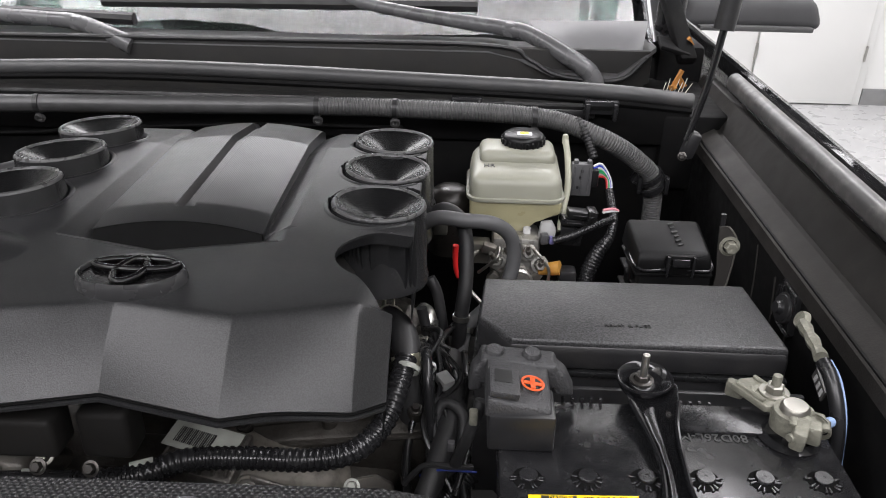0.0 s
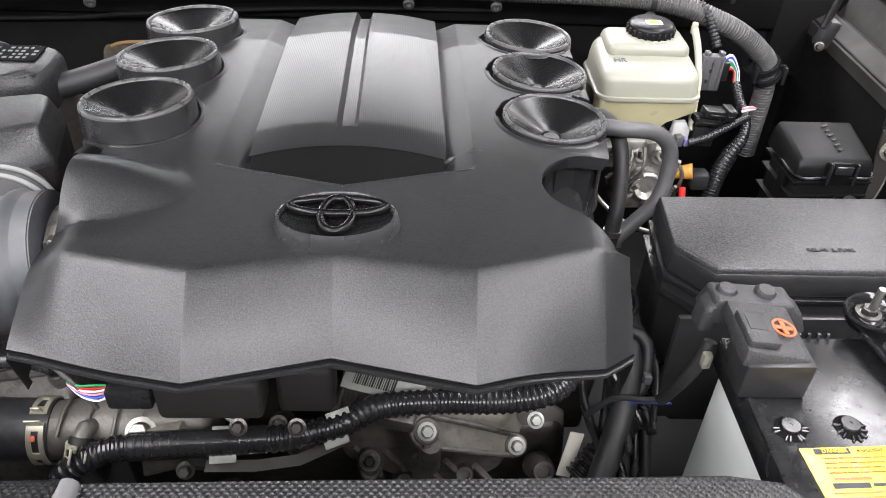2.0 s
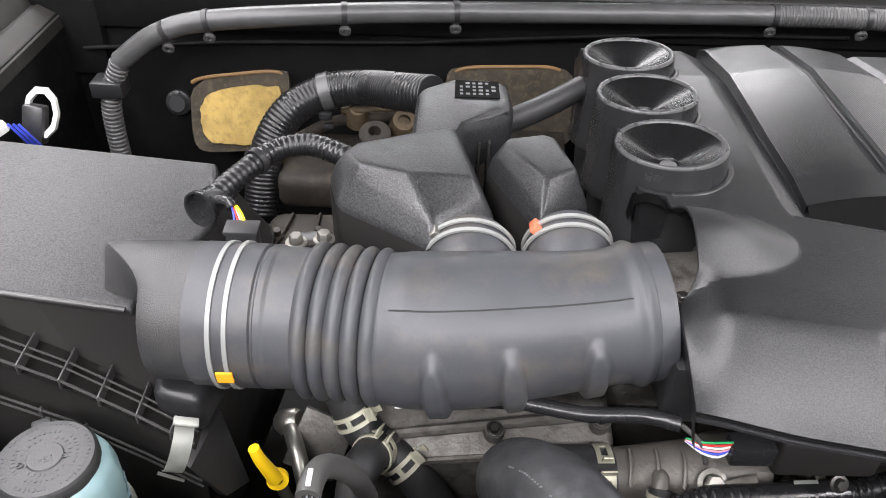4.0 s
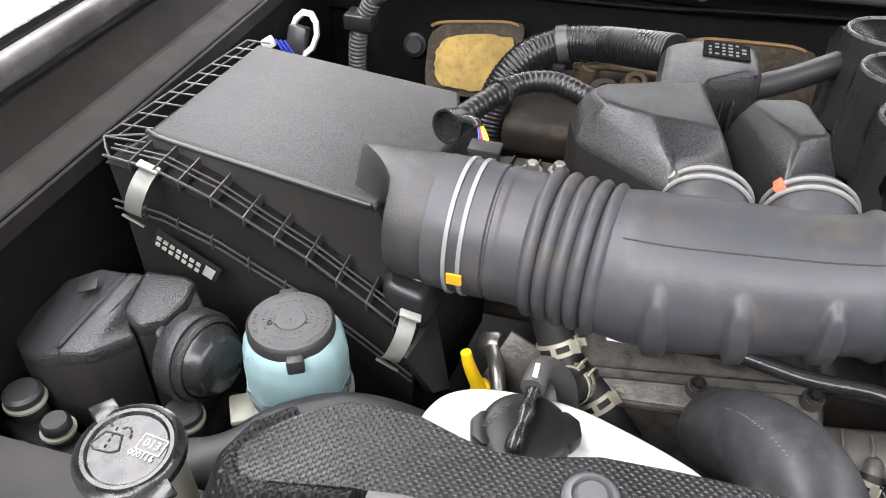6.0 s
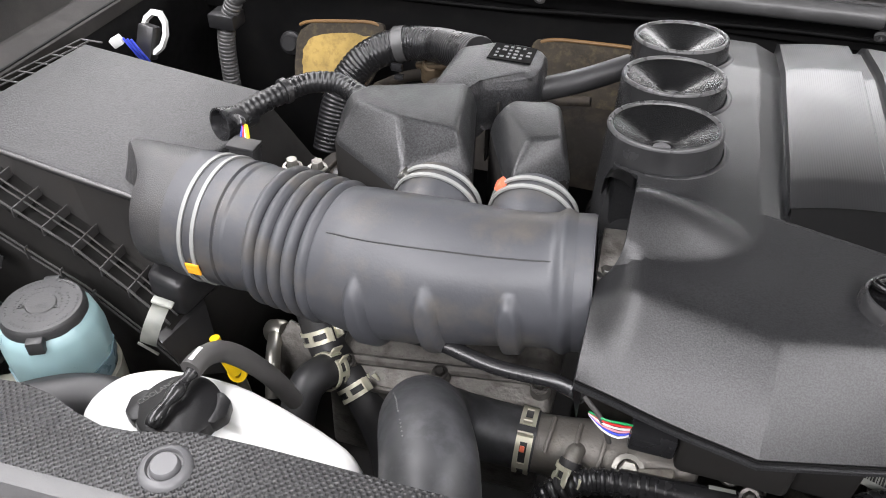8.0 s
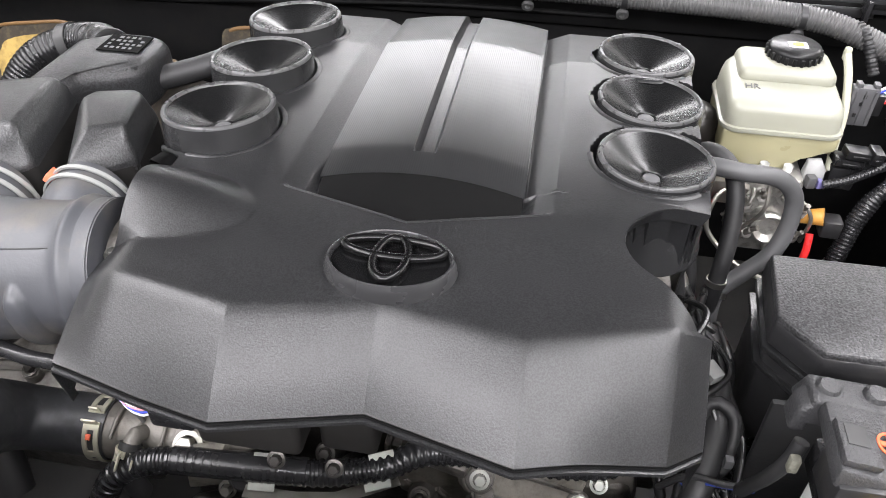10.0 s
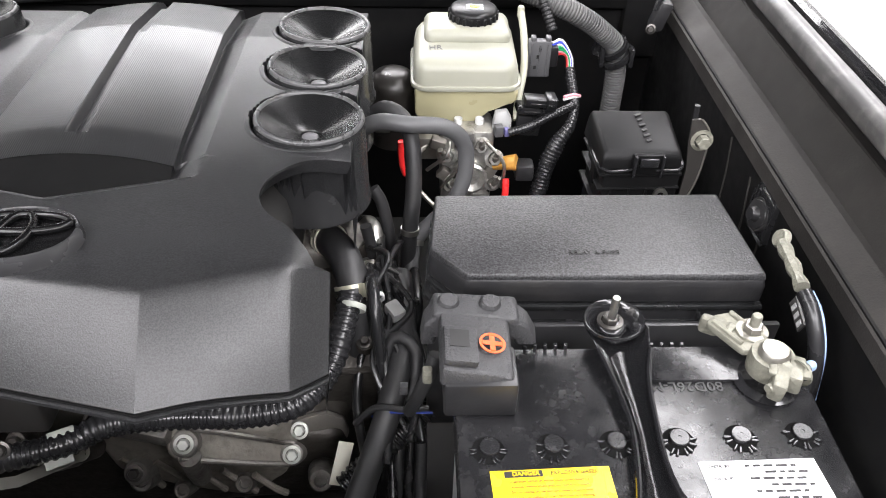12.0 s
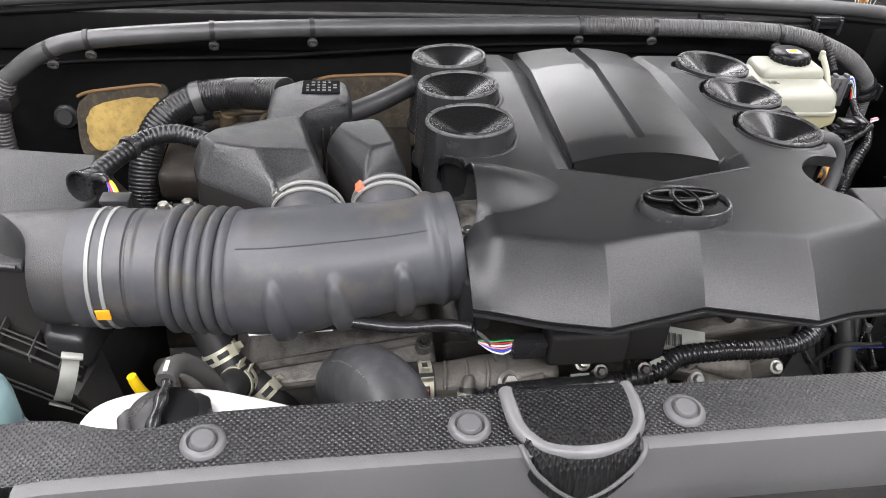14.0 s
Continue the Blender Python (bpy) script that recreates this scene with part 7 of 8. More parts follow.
part("bolt", hexbolt((-0.075, 0.682, 1.02), 0.006, 0.006, (0, -0.6, 0.8)), "steel", bh2)

# ---- radiator cover ----
rc = thing("radiator_cover", "black dimpled plastic radiator cover panel", "cover panel", (-0.38, 0.28, 1.08))
PANEL = [(-0.832, 0.236), (-0.826, 0.262), (-0.806, 0.283), (-0.783, 0.300), (-0.760, 0.303), (-0.738, 0.300), (-0.715, 0.293), (-0.695, 0.287), (-0.675, 0.289), (-0.655, 0.299), (-0.64, 0.303), (-0.60, 0.304), (-0.43, 0.307), (-0.20, 0.311), (0.007, 0.315), (0.037, 0.310), (0.066, 0.280), (0.02, 0.266), (-0.10, 0.262), (-0.345, 0.256), (-0.60, 0.252), (-0.76, 0.250), (-0.81, 0.238)]
part("panel", prism(PANEL, 1.148, 1.162, 0.0022), "dimple", rc)
LIP = [(-0.752, 0.2395), (-0.735, 0.2420), (-0.60, 0.2475), (-0.345, 0.2515), (-0.10, 0.2575), (0.02, 0.2615), (0.060, 0.2745)]
prof = [(0.006, 1.1635), (0.0, 1.1645), (-0.004, 1.1625), (-0.0055, 1.155), (-0.006, 1.12), (-0.007, 1.098), (-0.004, 1.094), (0.01, 1.094)]
part("front_face", grid([[(x, y + dy + 0.002, z + (0.012 - 0.010 * max(0, min(1, (x + 0.81) / 0.87)) if z < 1.13 else 0) - (0.02 if i > 6 else 0)) for dy, z in prof] for i, (x, y) in enumerate(LIP)]), "fascia", rc, "smooth grey front face")
FOLD = [(-0.7600, 0.2440), (-0.785, 0.2395), (-0.806, 0.2350), (-0.822, 0.2380), (-0.829, 0.2520), (-0.822, 0.2700), (-0.806, 0.2850)]
DROP = [(-0.7600, 0.2280), (-0.792, 0.2170), (-0.826, 0.2080), (-0.848, 0.2200), (-0.853, 0.2480), (-0.846, 0.2780), (-0.826, 0.3000)]
end_ = []
for i in range(len(FOLD) - 1):
    for k in range(6):
        u = k / 6
        end_.append(tuple(p + (q - p) * u for p, q in zip((*FOLD[i], *DROP[i]), (*FOLD[i + 1], *DROP[i + 1]))))
end_.append((*FOLD[-1], *DROP[-1]))
part("end_skirt", thicken(grid([[(a + (c - a) * t_, b + (d - b) * t_, z_) for a, b, c, d in end_] for t_, z_ in ((-0.25, 1.1600), (0.0, 1.1632), (0.12, 1.1634), (0.26, 1.1600), (0.55, 1.1460), (1.0, 1.1150))]), 0.003), "dimple", rc, "dimpled end turned down beside the filler cap", sharp=50)
for px_, py_ in ((-0.643, 0.275), (-0.465, 0.277), (-0.308, 0.2815), (-0.104, 0.2845)):
    pin = part("push_pin", lathe([(0, 0.0050), (0.0072, 0.0050), (0.0082, 0.0040), (0.0086, 0.0012), (0.0098, 0.0012), (0.0106, 0.0036), (0.0128, 0.0030), (0.0150, 0.0008), (0.0154, -0.002)], (px_, py_, 1.1625), (0, -0.03, 1), 36), "pin", rc, "grey push pin")
tg = [(0.309, 1.1600, 0.043), (0.306, 1.1680, 0.0435), (0.298, 1.1720, 0.044), (0.265, 1.1725, 0.0445), (0.254, 1.1705, 0.043), (0.246, 1.164, 0.0415), (0.241, 1.155, 0.0355), (0.2385, 1.147, 0.0275), (0.237, 1.139, 0.0190), (0.2365, 1.132, 0.0100), (0.237, 1.128, 0.003)]
rows = []
for y, z, w in tg:
    rows.append([(-0.390 + w * d, y + 0.003 * d * d, z - 0.002 * d * d - 0.012 * max(0, abs(d) - 0.93) / 0.07) for d in [-1 + k / 12 for k in range(25)]])
tongue = part("latch_hump", thicken(grid(rows), 0.003), "dimple", rc, "dimpled hump over the bonnet latch", sharp=60)
part("hump_rim", tube([(-0.4345, 0.306, 1.164), (-0.4345, 0.286, 1.167), (-0.432, 0.270, 1.1665), (-0.424, 0.259, 1.165), (-0.410, 0.2525, 1.163), (-0.390, 0.2500, 1.1625), (-0.370, 0.2525, 1.163), (-0.356, 0.259, 1.165), (-0.348, 0.270, 1.1665), (-0.3455, 0.286, 1.167), (-0.3455, 0.306, 1.164)], 0.0057, 12, 0.004), "rim", tongue, "smooth grey raised rim")
for sx in (-1, 1):
    part("tongue_edge", tube([(-0.390 + sx * w, y, z) for w, y, z in ((0.0430, 0.256, 1.1645), (0.0412, 0.2475, 1.1630), (0.0352, 0.2422, 1.1545), (0.0275, 0.2397, 1.1465), (0.0190, 0.2380, 1.1385), (0.0100, 0.2374, 1.1315), (0.002, 0.2374, 1.1272))], lambda t: 0.0022 - 0.0010 * t, 8, 0.003), "fascia", tongue)

# ---- battery ----
bt = thing("battery", "black topped car battery with yellow and white labels", "battery", (0.217, 0.417, 0.87))
part("case", box(0.217, 0.417, 0.965, 0.256, 0.164, 0.19, 0.005), "case", bt, "translucent grey-white case")
part("lid", box(0.217, 0.417, 1.068, 0.268, 0.176, 0.030, 0.003), "battery_top", bt, "glossy black lid")
for k in range(9):
    for ex, ey, ez in ((0.105 + 0.005 * k, 0.3285, 1.073), (0.270 + 0.005 * k, 0.3285, 1.073), (0.140 + 0.008 * k + (0.06 if k > 4 else 0), 0.5045, 1.083)):
        part("edge_rib", box(ex, ey, ez, 0.003, 0.003, 0.008, 0.0005, seg=1), "battery_top", bt)
part("rear_step", box(0.285, 0.485, 1.0845, 0.105, 0.034, 0.0035, 0.001), "battery_top", bt)
yl = part("yellow_label", prism([(0.104, 0.393), (0.185, 0.396), (0.188, 0.344), (0.107, 0.341)], 1.0828, 1.0836, 0), "label_yellow", bt, "yellow warning label")
hb = part("heading_bar", box(0.1265, 0.3905, 1.0838, 0.026, 0.0048, 0.0003, 0, rot=(0, 0, 2)), "ink", yl)
words("DANGER", 0.0046, pose(0.1280, 0.3905, 1.0842, 0, 0, 2), "label_yellow", hb)
words("EXPLOSIVE GASES", 0.0040, pose(0.1605, 0.3916, 1.0838, 0, 0, 2), "ink", yl)
for k, line_ in enumerate(("Cigarettes, flames or sparks could cause battery to", "explode. Always shield eyes and face from battery.", "Do not charge or use booster cables or adjust post", "connections without proper instruction and training.")):
    words(line_, 0.0026, pose(0.1435 + 0.0003 * k, 0.3855 - 0.0040 * k, 1.0838, 0, 0, 2), "brownink", yl)
part("text_bar", box(0.132, 0.3680, 1.0838, 0.026, 0.0022, 0.0003, 0, rot=(0, 0, 2)), "brownink", yl)
part("heading_bar", box(0.1285, 0.3625, 1.0838, 0.026, 0.0042, 0.0003, 0, rot=(0, 0, 2)), "ink", yl)
part("text_bar", box(0.1605, 0.3637, 1.0838, 0.034, 0.0026, 0.0003, 0, rot=(0, 0, 2)), "ink", yl)
for k in range(4):
    part("text_bar", box(0.1445 + 0.0005 * k, 0.3575 - 0.0036 * k, 1.0838, 0.062 - 0.006 * (k % 2), 0.0012, 0.0003, 0, rot=(0, 0, 2)), "brownink", yl)
part("rule", box(0.1795, 0.3690, 1.0838, 0.0004, 0.046, 0.0003, 0, rot=(0, 0, -3)), "brownink", yl)
wl = part("white_label", prism([(0.247, 0.398), (0.328, 0.400), (0.333, 0.349), (0.251, 0.345)], 1.0828, 1.0836, 0), "label_white", bt, "white information label")
for k in range(10):
    y_ = 0.3945 - 0.0049 * k
    if k in (0, 2, 7):
        words("DISTR. BY", 0.0034, pose(0.2605 + 0.0004 * k, y_ - 0.0005, 1.0838, 0, 0, 1.5), "ink", wl)
    x_ = 0.278 + 0.0005 * k + (0.012 if k % 2 else 0.0)
    for j in range(5):
        w_ = 0.0035 + 0.0015 * ((k * 7 + j * 5) % 4)
        if x_ + w_ > 0.325:
            break
        part("text_bar", box(x_ + w_ / 2, y_, 1.0838, w_, 0.0017, 0.0003, 0, rot=(0, 0, 1.5)), "ink", wl)
        x_ += w_ + 0.0022
words("80D26L-M", 0.0128, pose(0.2575, 0.4645, 1.0833, 0, 0, 180), "codeink", bt, "size_code")


def vent_cap(x, y, turn):
    # the well's depth is only a black disc, its shade in the colour
    well = part("vent_well", lathe([(0, 0.0006), (0.0112, 0.0006), (0.0116, 0)], (x, y, 1.0830), seg=24), "inlet", bt, "flat black disc for the shade of a sunken well")
    part("vent_plug", lathe([(0, 0.0018), (0.0010, 0.0018), (0.0012, 0.0022), (0.0066, 0.0022), (0.0072, 0.0016), (0.0074, 0.0)], (x + 0.001, y + 0.0022, 1.0836), seg=20), "battery_top", well)
    for k in range(8):
        a = radians(172 + 28 * k) + 0.12 * math.sin(7 * turn + 3 * k)
        r = 0.0100 + 0.0008 * math.sin(5.3 * k + 9 * turn)
        part("vent_lug", box(x + r * math.cos(a), y + r * math.sin(a), 1.0838, 0.0058, 0.0022, 0.0018, 0.0007, rot=(0, 0, math.degrees(a)), seg=1), "gloss", well)


for k in range(6):
    vent_cap(0.1045 + 0.0446 * k, 0.410 + 0.0018 * k, 0.3 + 0.25 * k)

hd = thing("battery_hold_down", "glossy black steel battery hold-down bar", "clamp", (0.213, 0.42, 1.09))
rows = []
HB = [(0.2130, 0.535, 0.012, 1.082), (0.2130, 0.528, 0.020, 1.090), (0.2125, 0.512, 0.0250, 1.0935), (0.2135, 0.490, 0.0200, 1.0925), (0.2135, 0.470, 0.0145, 1.0895), (0.2138, 0.445, 0.0108, 1.0885), (0.2138, 0.420, 0.0090, 1.0885), (0.2120, 0.392, 0.0098, 1.0885), (0.2115, 0.370, 0.0130, 1.0885), (0.2130, 0.345, 0.0200, 1.0885), (0.2150, 0.328, 0.0230, 1.085), (0.2150, 0.312, 0.0220, 1.068), (0.2150, 0.305, 0.016, 1.060)]
for x, y, w, z in HB:
    rows.append([(x + w * d, y, z + 0.004 * (abs(d) > 0.8) - 0.001 * (abs(d) < 0.5)) for d in (-1, -0.85, -0.6, 0, 0.6, 0.85, 1)])
part("bar", thicken(grid(rows), 0.003), "gloss", hd, sharp=60)
part("hook", tube([(0.2085, 0.352, 1.0895), (0.2150, 0.358, 1.0920), (0.2230, 0.354, 1.0920), (0.2245, 0.345, 1.0915), (0.2190, 0.338, 1.0915), (0.2170, 0.330, 1.0900)], 0.0028, 10, 0.003), "gloss", hd)
for sx in (-1, 1):
    part("pressed_edge", tube([(x + sx * w, y, z + 0.004) for x, y, w, z in HB[3:11]], 0.0022, 8, 0.008), "gloss", hd)
for y, z, h in ((0.520, 1.062, 0.063), (0.315, 1.03, 0.055)):
    stud = part("stud", lathe([(0, h), (0.0028, h), (0.0033, h - 0.001), (0.0033, 0)], (0.2085 if y > 0.4 else 0.2195, y, z), (0, -0.05 if y > 0.4 else 0.1, 1), 14), "steel", hd, "threaded steel stud")
    part("nut", hexbolt((0.2085 if y > 0.4 else 0.2195, y, z + (0.034 if y > 0.4 else 0.02)), 0.0065, 0.006), "dullmetal", stud)
part("saddle", lathe([(0.003, 0.0016), (0.0085, 0.0014), (0.0105, 0.0008), (0.0115, -0.0006), (0.0118, -0.0050)], (0.2095, 0.5185, 1.0950), (0, -0.10, 1), 36), "gloss", hd, "dark washer under the nut")
part("cup", lathe([(0.006, -0.0045), (0.0130, -0.0040), (0.0175, 0.0010), (0.0215, 0.0065), (0.0235, 0.0072), (0.0245, 0.0055), (0.0225, -0.0010), (0.0180, -0.0080)], (0.2100, 0.5170, 1.0960), (0, -0.16, 1), 40, squash=0.82), "gloss", hd, "glossy folded cup round the stud")

tc = thing("terminal_cover", "grey-black plastic positive terminal cover", "terminal cover", (0.1, 0.47, 1.083))
part("base", box(0.1005, 0.455, 1.104, 0.056, 0.042, 0.042, 0.003), "black", tc)
part("body", loft([[(0.069, 0.437, 1.121), (0.127, 0.437, 1.113), (0.127, 0.500, 1.118), (0.069, 0.500, 1.126)], [(0.071, 0.440, 1.141), (0.125, 0.440, 1.128), (0.125, 0.500, 1.132), (0.071, 0.500, 1.142)]], bevel=0.003), "grain2", tc)
part("bridge", loft([[(0.060, 0.498, 1.108), (0.140, 0.498, 1.104), (0.140, 0.535, 1.104), (0.060, 0.535, 1.108)], [(0.066, 0.500, 1.139), (0.134, 0.500, 1.132), (0.134, 0.530, 1.130), (0.066, 0.530, 1.136)]], bevel=0.004, seg=3), "grain2", tc)
part("side_arm", loft([[(0.132, 0.497, 1.098), (0.152, 0.500, 1.094), (0.154, 0.525, 1.094), (0.132, 0.528, 1.098)], [(0.130, 0.500, 1.131), (0.143, 0.502, 1.120), (0.144, 0.522, 1.119), (0.130, 0.527, 1.130)]], bevel=0.004, seg=3), "grain2", tc)
part("side_arm", loft([[(0.055, 0.497, 1.098), (0.068, 0.497, 1.100), (0.068, 0.528, 1.100), (0.055, 0.522, 1.098)], [(0.058, 0.500, 1.124), (0.070, 0.500, 1.138), (0.070, 0.527, 1.136), (0.058, 0.522, 1.122)]], bevel=0.004, seg=3), "grain2", tc)
for bx in (0.078, 0.112):
    part("button", lathe([(0, 0.004), (0.007, 0.004), (0.009, 0.001), (0.009, -0.002)], (bx, 0.516, 1.137 - 0.06 * (bx - 0.078)), (0.1, -0.1, 1), 20), "grain2", tc)
lat = part("latch", box(0.085, 0.462, 1.142, 0.026, 0.038, 0.008, 0.002, rot=(0, 9, 0)), "grain2", tc)
part("window", box(0.0845, 0.467, 1.1462, 0.015, 0.018, 0.001, 0, rot=(0, 9, 0)), "ink", lat)
pl_ = part("plus_mark", lathe([(0.0105, 0), (0.0105, 0.0008), (0.0085, 0.0008), (0.0085, 0)], (0.110, 0.469, 1.1365), (0.22, -0.02, 1), 32), "orange", tc, "orange-red plus mark")
for w, h in ((0.016, 0.004), (0.004, 0.016)):
    part("plus_bar", box(0.110, 0.469, 1.1368, w, h, 0.001, 0, rot=(-1, 12.5, 0)), "orange", pl_)
part("cable_boot", tube([(0.068, 0.495, 1.09), (0.063, 0.490, 1.07), (0.056, 0.492, 1.04), (0.046, 0.505, 0.99)], 0.006, 14), "rubber", tc)
part("cable_tip", box(0.061, 0.478, 1.083, 0.008, 0.008, 0.018, 0.002), "zinc", tc)

def shrink(ob, about, k):
    """Draws a thing's parts in about a point."""
    m = Matrix.Translation(about) @ Matrix.Diagonal((*k, 1)) @ Matrix.Translation(-Vector(about))
    for kid in ob.children_recursive:
        kid.data.transform(m)


shrink(tc, (0.100, 0.480, 1.083), (0.93, 0.90, 0.80))

ng = thing("negative_terminal", "oxidised pale metal negative battery clamp", "terminal", (0.31, 0.48, 1.083))
STRAP = [(0.283, 0.514), (0.292, 0.5225), (0.309, 0.526), (0.328, 0.494), (0.320, 0.483), (0.302, 0.484)]
part("strap", loft([[(x, y, 1.0945) for x, y in STRAP], [(x, y, 1.1010) for x, y in STRAP]], bevel=0.0018), "zinc", ng)
part("strap_foot", box(0.290, 0.521, 1.0905, 0.016, 0.009, 0.016, 0.003, rot=(0, 0, -28)), "zinc", ng)
part("strap_rib", tube([(0.288, 0.514, 1.1015), (0.303, 0.490, 1.1020)], 0.0022, 8), "zinc", ng)
part("strap_rib", tube([(0.305, 0.524, 1.1015), (0.323, 0.494, 1.1020)], 0.0022, 8), "zinc", ng)
part("post", lathe([(0.0125, -0.022), (0.0115, 0.006), (0.0095, 0.0085), (0, 0.009)], (0.3225, 0.4775, 1.1010), seg=28), "dullsteel", ng, "grey lead post")
part("clamp_ring", lathe([(0.0115, -0.012), (0.0165, -0.012), (0.0172, 0.0), (0.0160, 0.005), (0.0115, 0.005)], (0.3225, 0.4775, 1.0985), seg=28), "zinc", ng)
part("ring_seat", lathe([(0.012, -0.004), (0.024, -0.004), (0.025, -0.001), (0.018, 0.001)], (0.3185, 0.4690, 1.0860), seg=28), "gloss", ng)
part("jaw", box(0.3195, 0.4545, 1.0980, 0.011, 0.024, 0.017, 0.0025, rot=(0, 4, -28)), "zinc", ng)
part("jaw", box(0.3345, 0.4620, 1.0980, 0.011, 0.025, 0.017, 0.0025, rot=(0, -4, -28)), "zinc", ng)
nut = part("nut", hexbolt((0.3150, 0.5030, 1.1015), 0.0075, 0.0075), "dullsteel", ng)
part("washer", lathe([(0.005, 0.0), (0.0125, 0.0), (0.0125, 0.0018), (0.005, 0.0018)], (0.3150, 0.5030, 1.1010), seg=24), "zinc", nut)
part("thread", lathe([(0, 0.0175), (0.0035, 0.0175), (0.0040, 0.0165), (0.0040, 0)], (0.3150, 0.5030, 1.1015), seg=12), "zinc", nut)
part("screw", tube([(0.308, 0.4470, 1.1000), (0.348, 0.4685, 1.1000)], 0.0034, 10), "zinc", ng)
part("screw_tip", lathe([(0.0042, 0), (0.0042, 0.005), (0.0030, 0.007), (0, 0.007)], (0.345, 0.4670, 1.1000), (0.88, 0.47, 0), 10), "w_bluegrey", ng, "blue-tipped clamp screw")
part("jaw_nut", hexbolt((0.3370, 0.4620, 1.1000), 0.0065, 0.006, (0.88, 0.47, 0)), "zinc", ng)
for k, (bx, by, bz, ww, dd, hh, rz_) in enumerate(((0.299, 0.506, 1.1020, 0.006, 0.010, 0.003, -40), (0.3275, 0.4660, 1.1040, 0.007, 0.009, 0.004, 20), (0.3150, 0.4600, 1.1060, 0.006, 0.009, 0.004, -25), (0.3390, 0.4560, 1.1050, 0.006, 0.007, 0.005, -25))):
    part("oxide_crust", box(bx, by, bz, ww, dd, hh, 0.0012, rot=(6 * k, -5 * k, rz_)), "zinc", ng)
gcb = thing("ground_cable", "black ground cable with pale crimped lug", "cable", (0.37, 0.55, 1.1))
part("cable", tube([(0.3655, 0.535, 1.112), (0.368, 0.518, 1.105), (0.372, 0.500, 1.080), (0.373, 0.488, 1.04), (0.37, 0.48, 0.98)], 0.0065, 14), "gloss_rubber", gcb)
part("blue_stripe", tube([(0.3705, 0.533, 1.115), (0.3735, 0.515, 1.107), (0.3770, 0.497, 1.081), (0.378, 0.485, 1.04)], 0.0014, 8), "w_bluegrey", gcb)
part("lug", tube([(0.370, 0.597, 1.113), (0.369, 0.580, 1.113), (0.367, 0.560, 1.114), (0.3655, 0.540, 1.113)], lambda t: 0.0046 + 0.0020 * abs(math.sin(8 * t)), 8, 0.002), "zinc", gcb)
part("lug_eye", lathe([(0, 0.003), (0.0075, 0.003), (0.009, 0), (0.009, -0.003)], (0.372, 0.603, 1.112), (-1, 0, 0.5), 18), "zinc", gcb)
gt = part("data_tag", box(0.368, 0.535, 1.088, 0.002, 0.026, 0.013, 0, rot=(20, 0, 0)), "greyrubber", gcb, "dark tag with printed bars")
for k in range(3):
    part("print_bar", box(0.3667, 0.527 + 0.007 * k, 1.085 + 0.0025 * k, 0.0006, 0.004, 0.008, 0, rot=(20, 0, 0)), "print", gt)
fg = thing("fender_grommet", "round black plastic fastener on the inner fender", "grommet", (0.385, 0.625, 1.1))
part("disc", lathe([(0, 0.012), (0.006, 0.012), (0.008, 0.006), (0.014, 0.005), (0.016, 0.0)], (0.393, 0.685, 1.075), (-1, -0.1, 0.2), 24), "black", fg)
part("plate", box(0.396, 0.685, 1.075, 0.006, 0.044, 0.052, 0.006, seg=3), "gloss_rubber", fg)
for k in range(3):
    part("plate_rib", tube([(0.3925, 0.6995 + 0.0045 * k, 1.095 - 0.002 * k), (0.3922, 0.6990 + 0.0045 * k, 1.075), (0.3925, 0.6975 + 0.0045 * k, 1.055 + 0.002 * k)], 0.0012, 8, 0.01), "gloss_rubber", fg)
part("washer", lathe([(0.010, 0.004), (0.0165, 0.004), (0.0175, 0.002), (0.0175, -0.002)], (0.3935, 0.685, 1.075), (-1, -0.1, 0.2), 28), "black", fg)

# ---- relay box ----
rb = thing("relay_box", "black grained plastic relay and fuse box", "fuse box", (0.21, 0.63, 0.9))
LID = [(0.097, 0.5685), (0.353, 0.5665), (0.345, 0.688), (0.073, 0.686), (0.0665, 0.604)]
rlid = part("lid", loft([[(x, y, 1.070) for x, y in LID], [(x, y, 1.0900) for x, y in LID], [(x + (0.21 - x) * 0.012, y + (0.63 - y) * 0.05, 1.0965) for x, y in LID]], bevel=0.003, seg=3), "black", rb)
part("lid_top", loft([[(x + (0.21 - x) * k, y + (0.63 - y) * j, z) for x, y in LID] for k, j, z in ((0.006, 0.03, 1.0930), (0.010, 0.045, 1.0985), (0.018, 0.08, 1.1005))], bevel=0.0015, seg=2), "lidgrain", rlid, "finely grained top")
words("RELAY & FUSE", 0.0072, pose(0.209, 0.598, 1.1012), "ink", rlid)
part("lid_flange", prism([(x + (x - 0.21) * 0.02, y + (y - 0.63) * 0.03) for x, y in LID], 1.062, 1.068, 0.0015), "satin", rb)
part("base", prism([(x + (0.21 - x) * 0.01, y + (0.63 - y) * 0.02) for x, y in LID], 0.90, 1.062, 0.003), "black", rb)
part("base_rail", prism([(x + (x - 0.21) * 0.03, y + (y - 0.63) * 0.05) for x, y in LID], 1.044, 1.049, 0.0015), "satin", rb)
for bx in (0.30, 0.333):
    part("base_web", box(bx, 0.562, 1.054, 0.002, 0.006, 0.018, 0.0005), "satin", rb)
part("front_wall", box(0.215, 0.548, 1.0, 0.30, 0.006, 0.13, 0.002), "black", rb)

# ---- junction box and bracket ----
jb = thing("junction_box", "black plastic junction box with latch", "fuse box", (0.29, 0.8, 0.9))
part("body", prism([(0.255, 0.766), (0.341, 0.769), (0.341, 0.835), (0.252, 0.835)], 0.93, 1.075, 0.005, 0.01), "boxdark", jb)
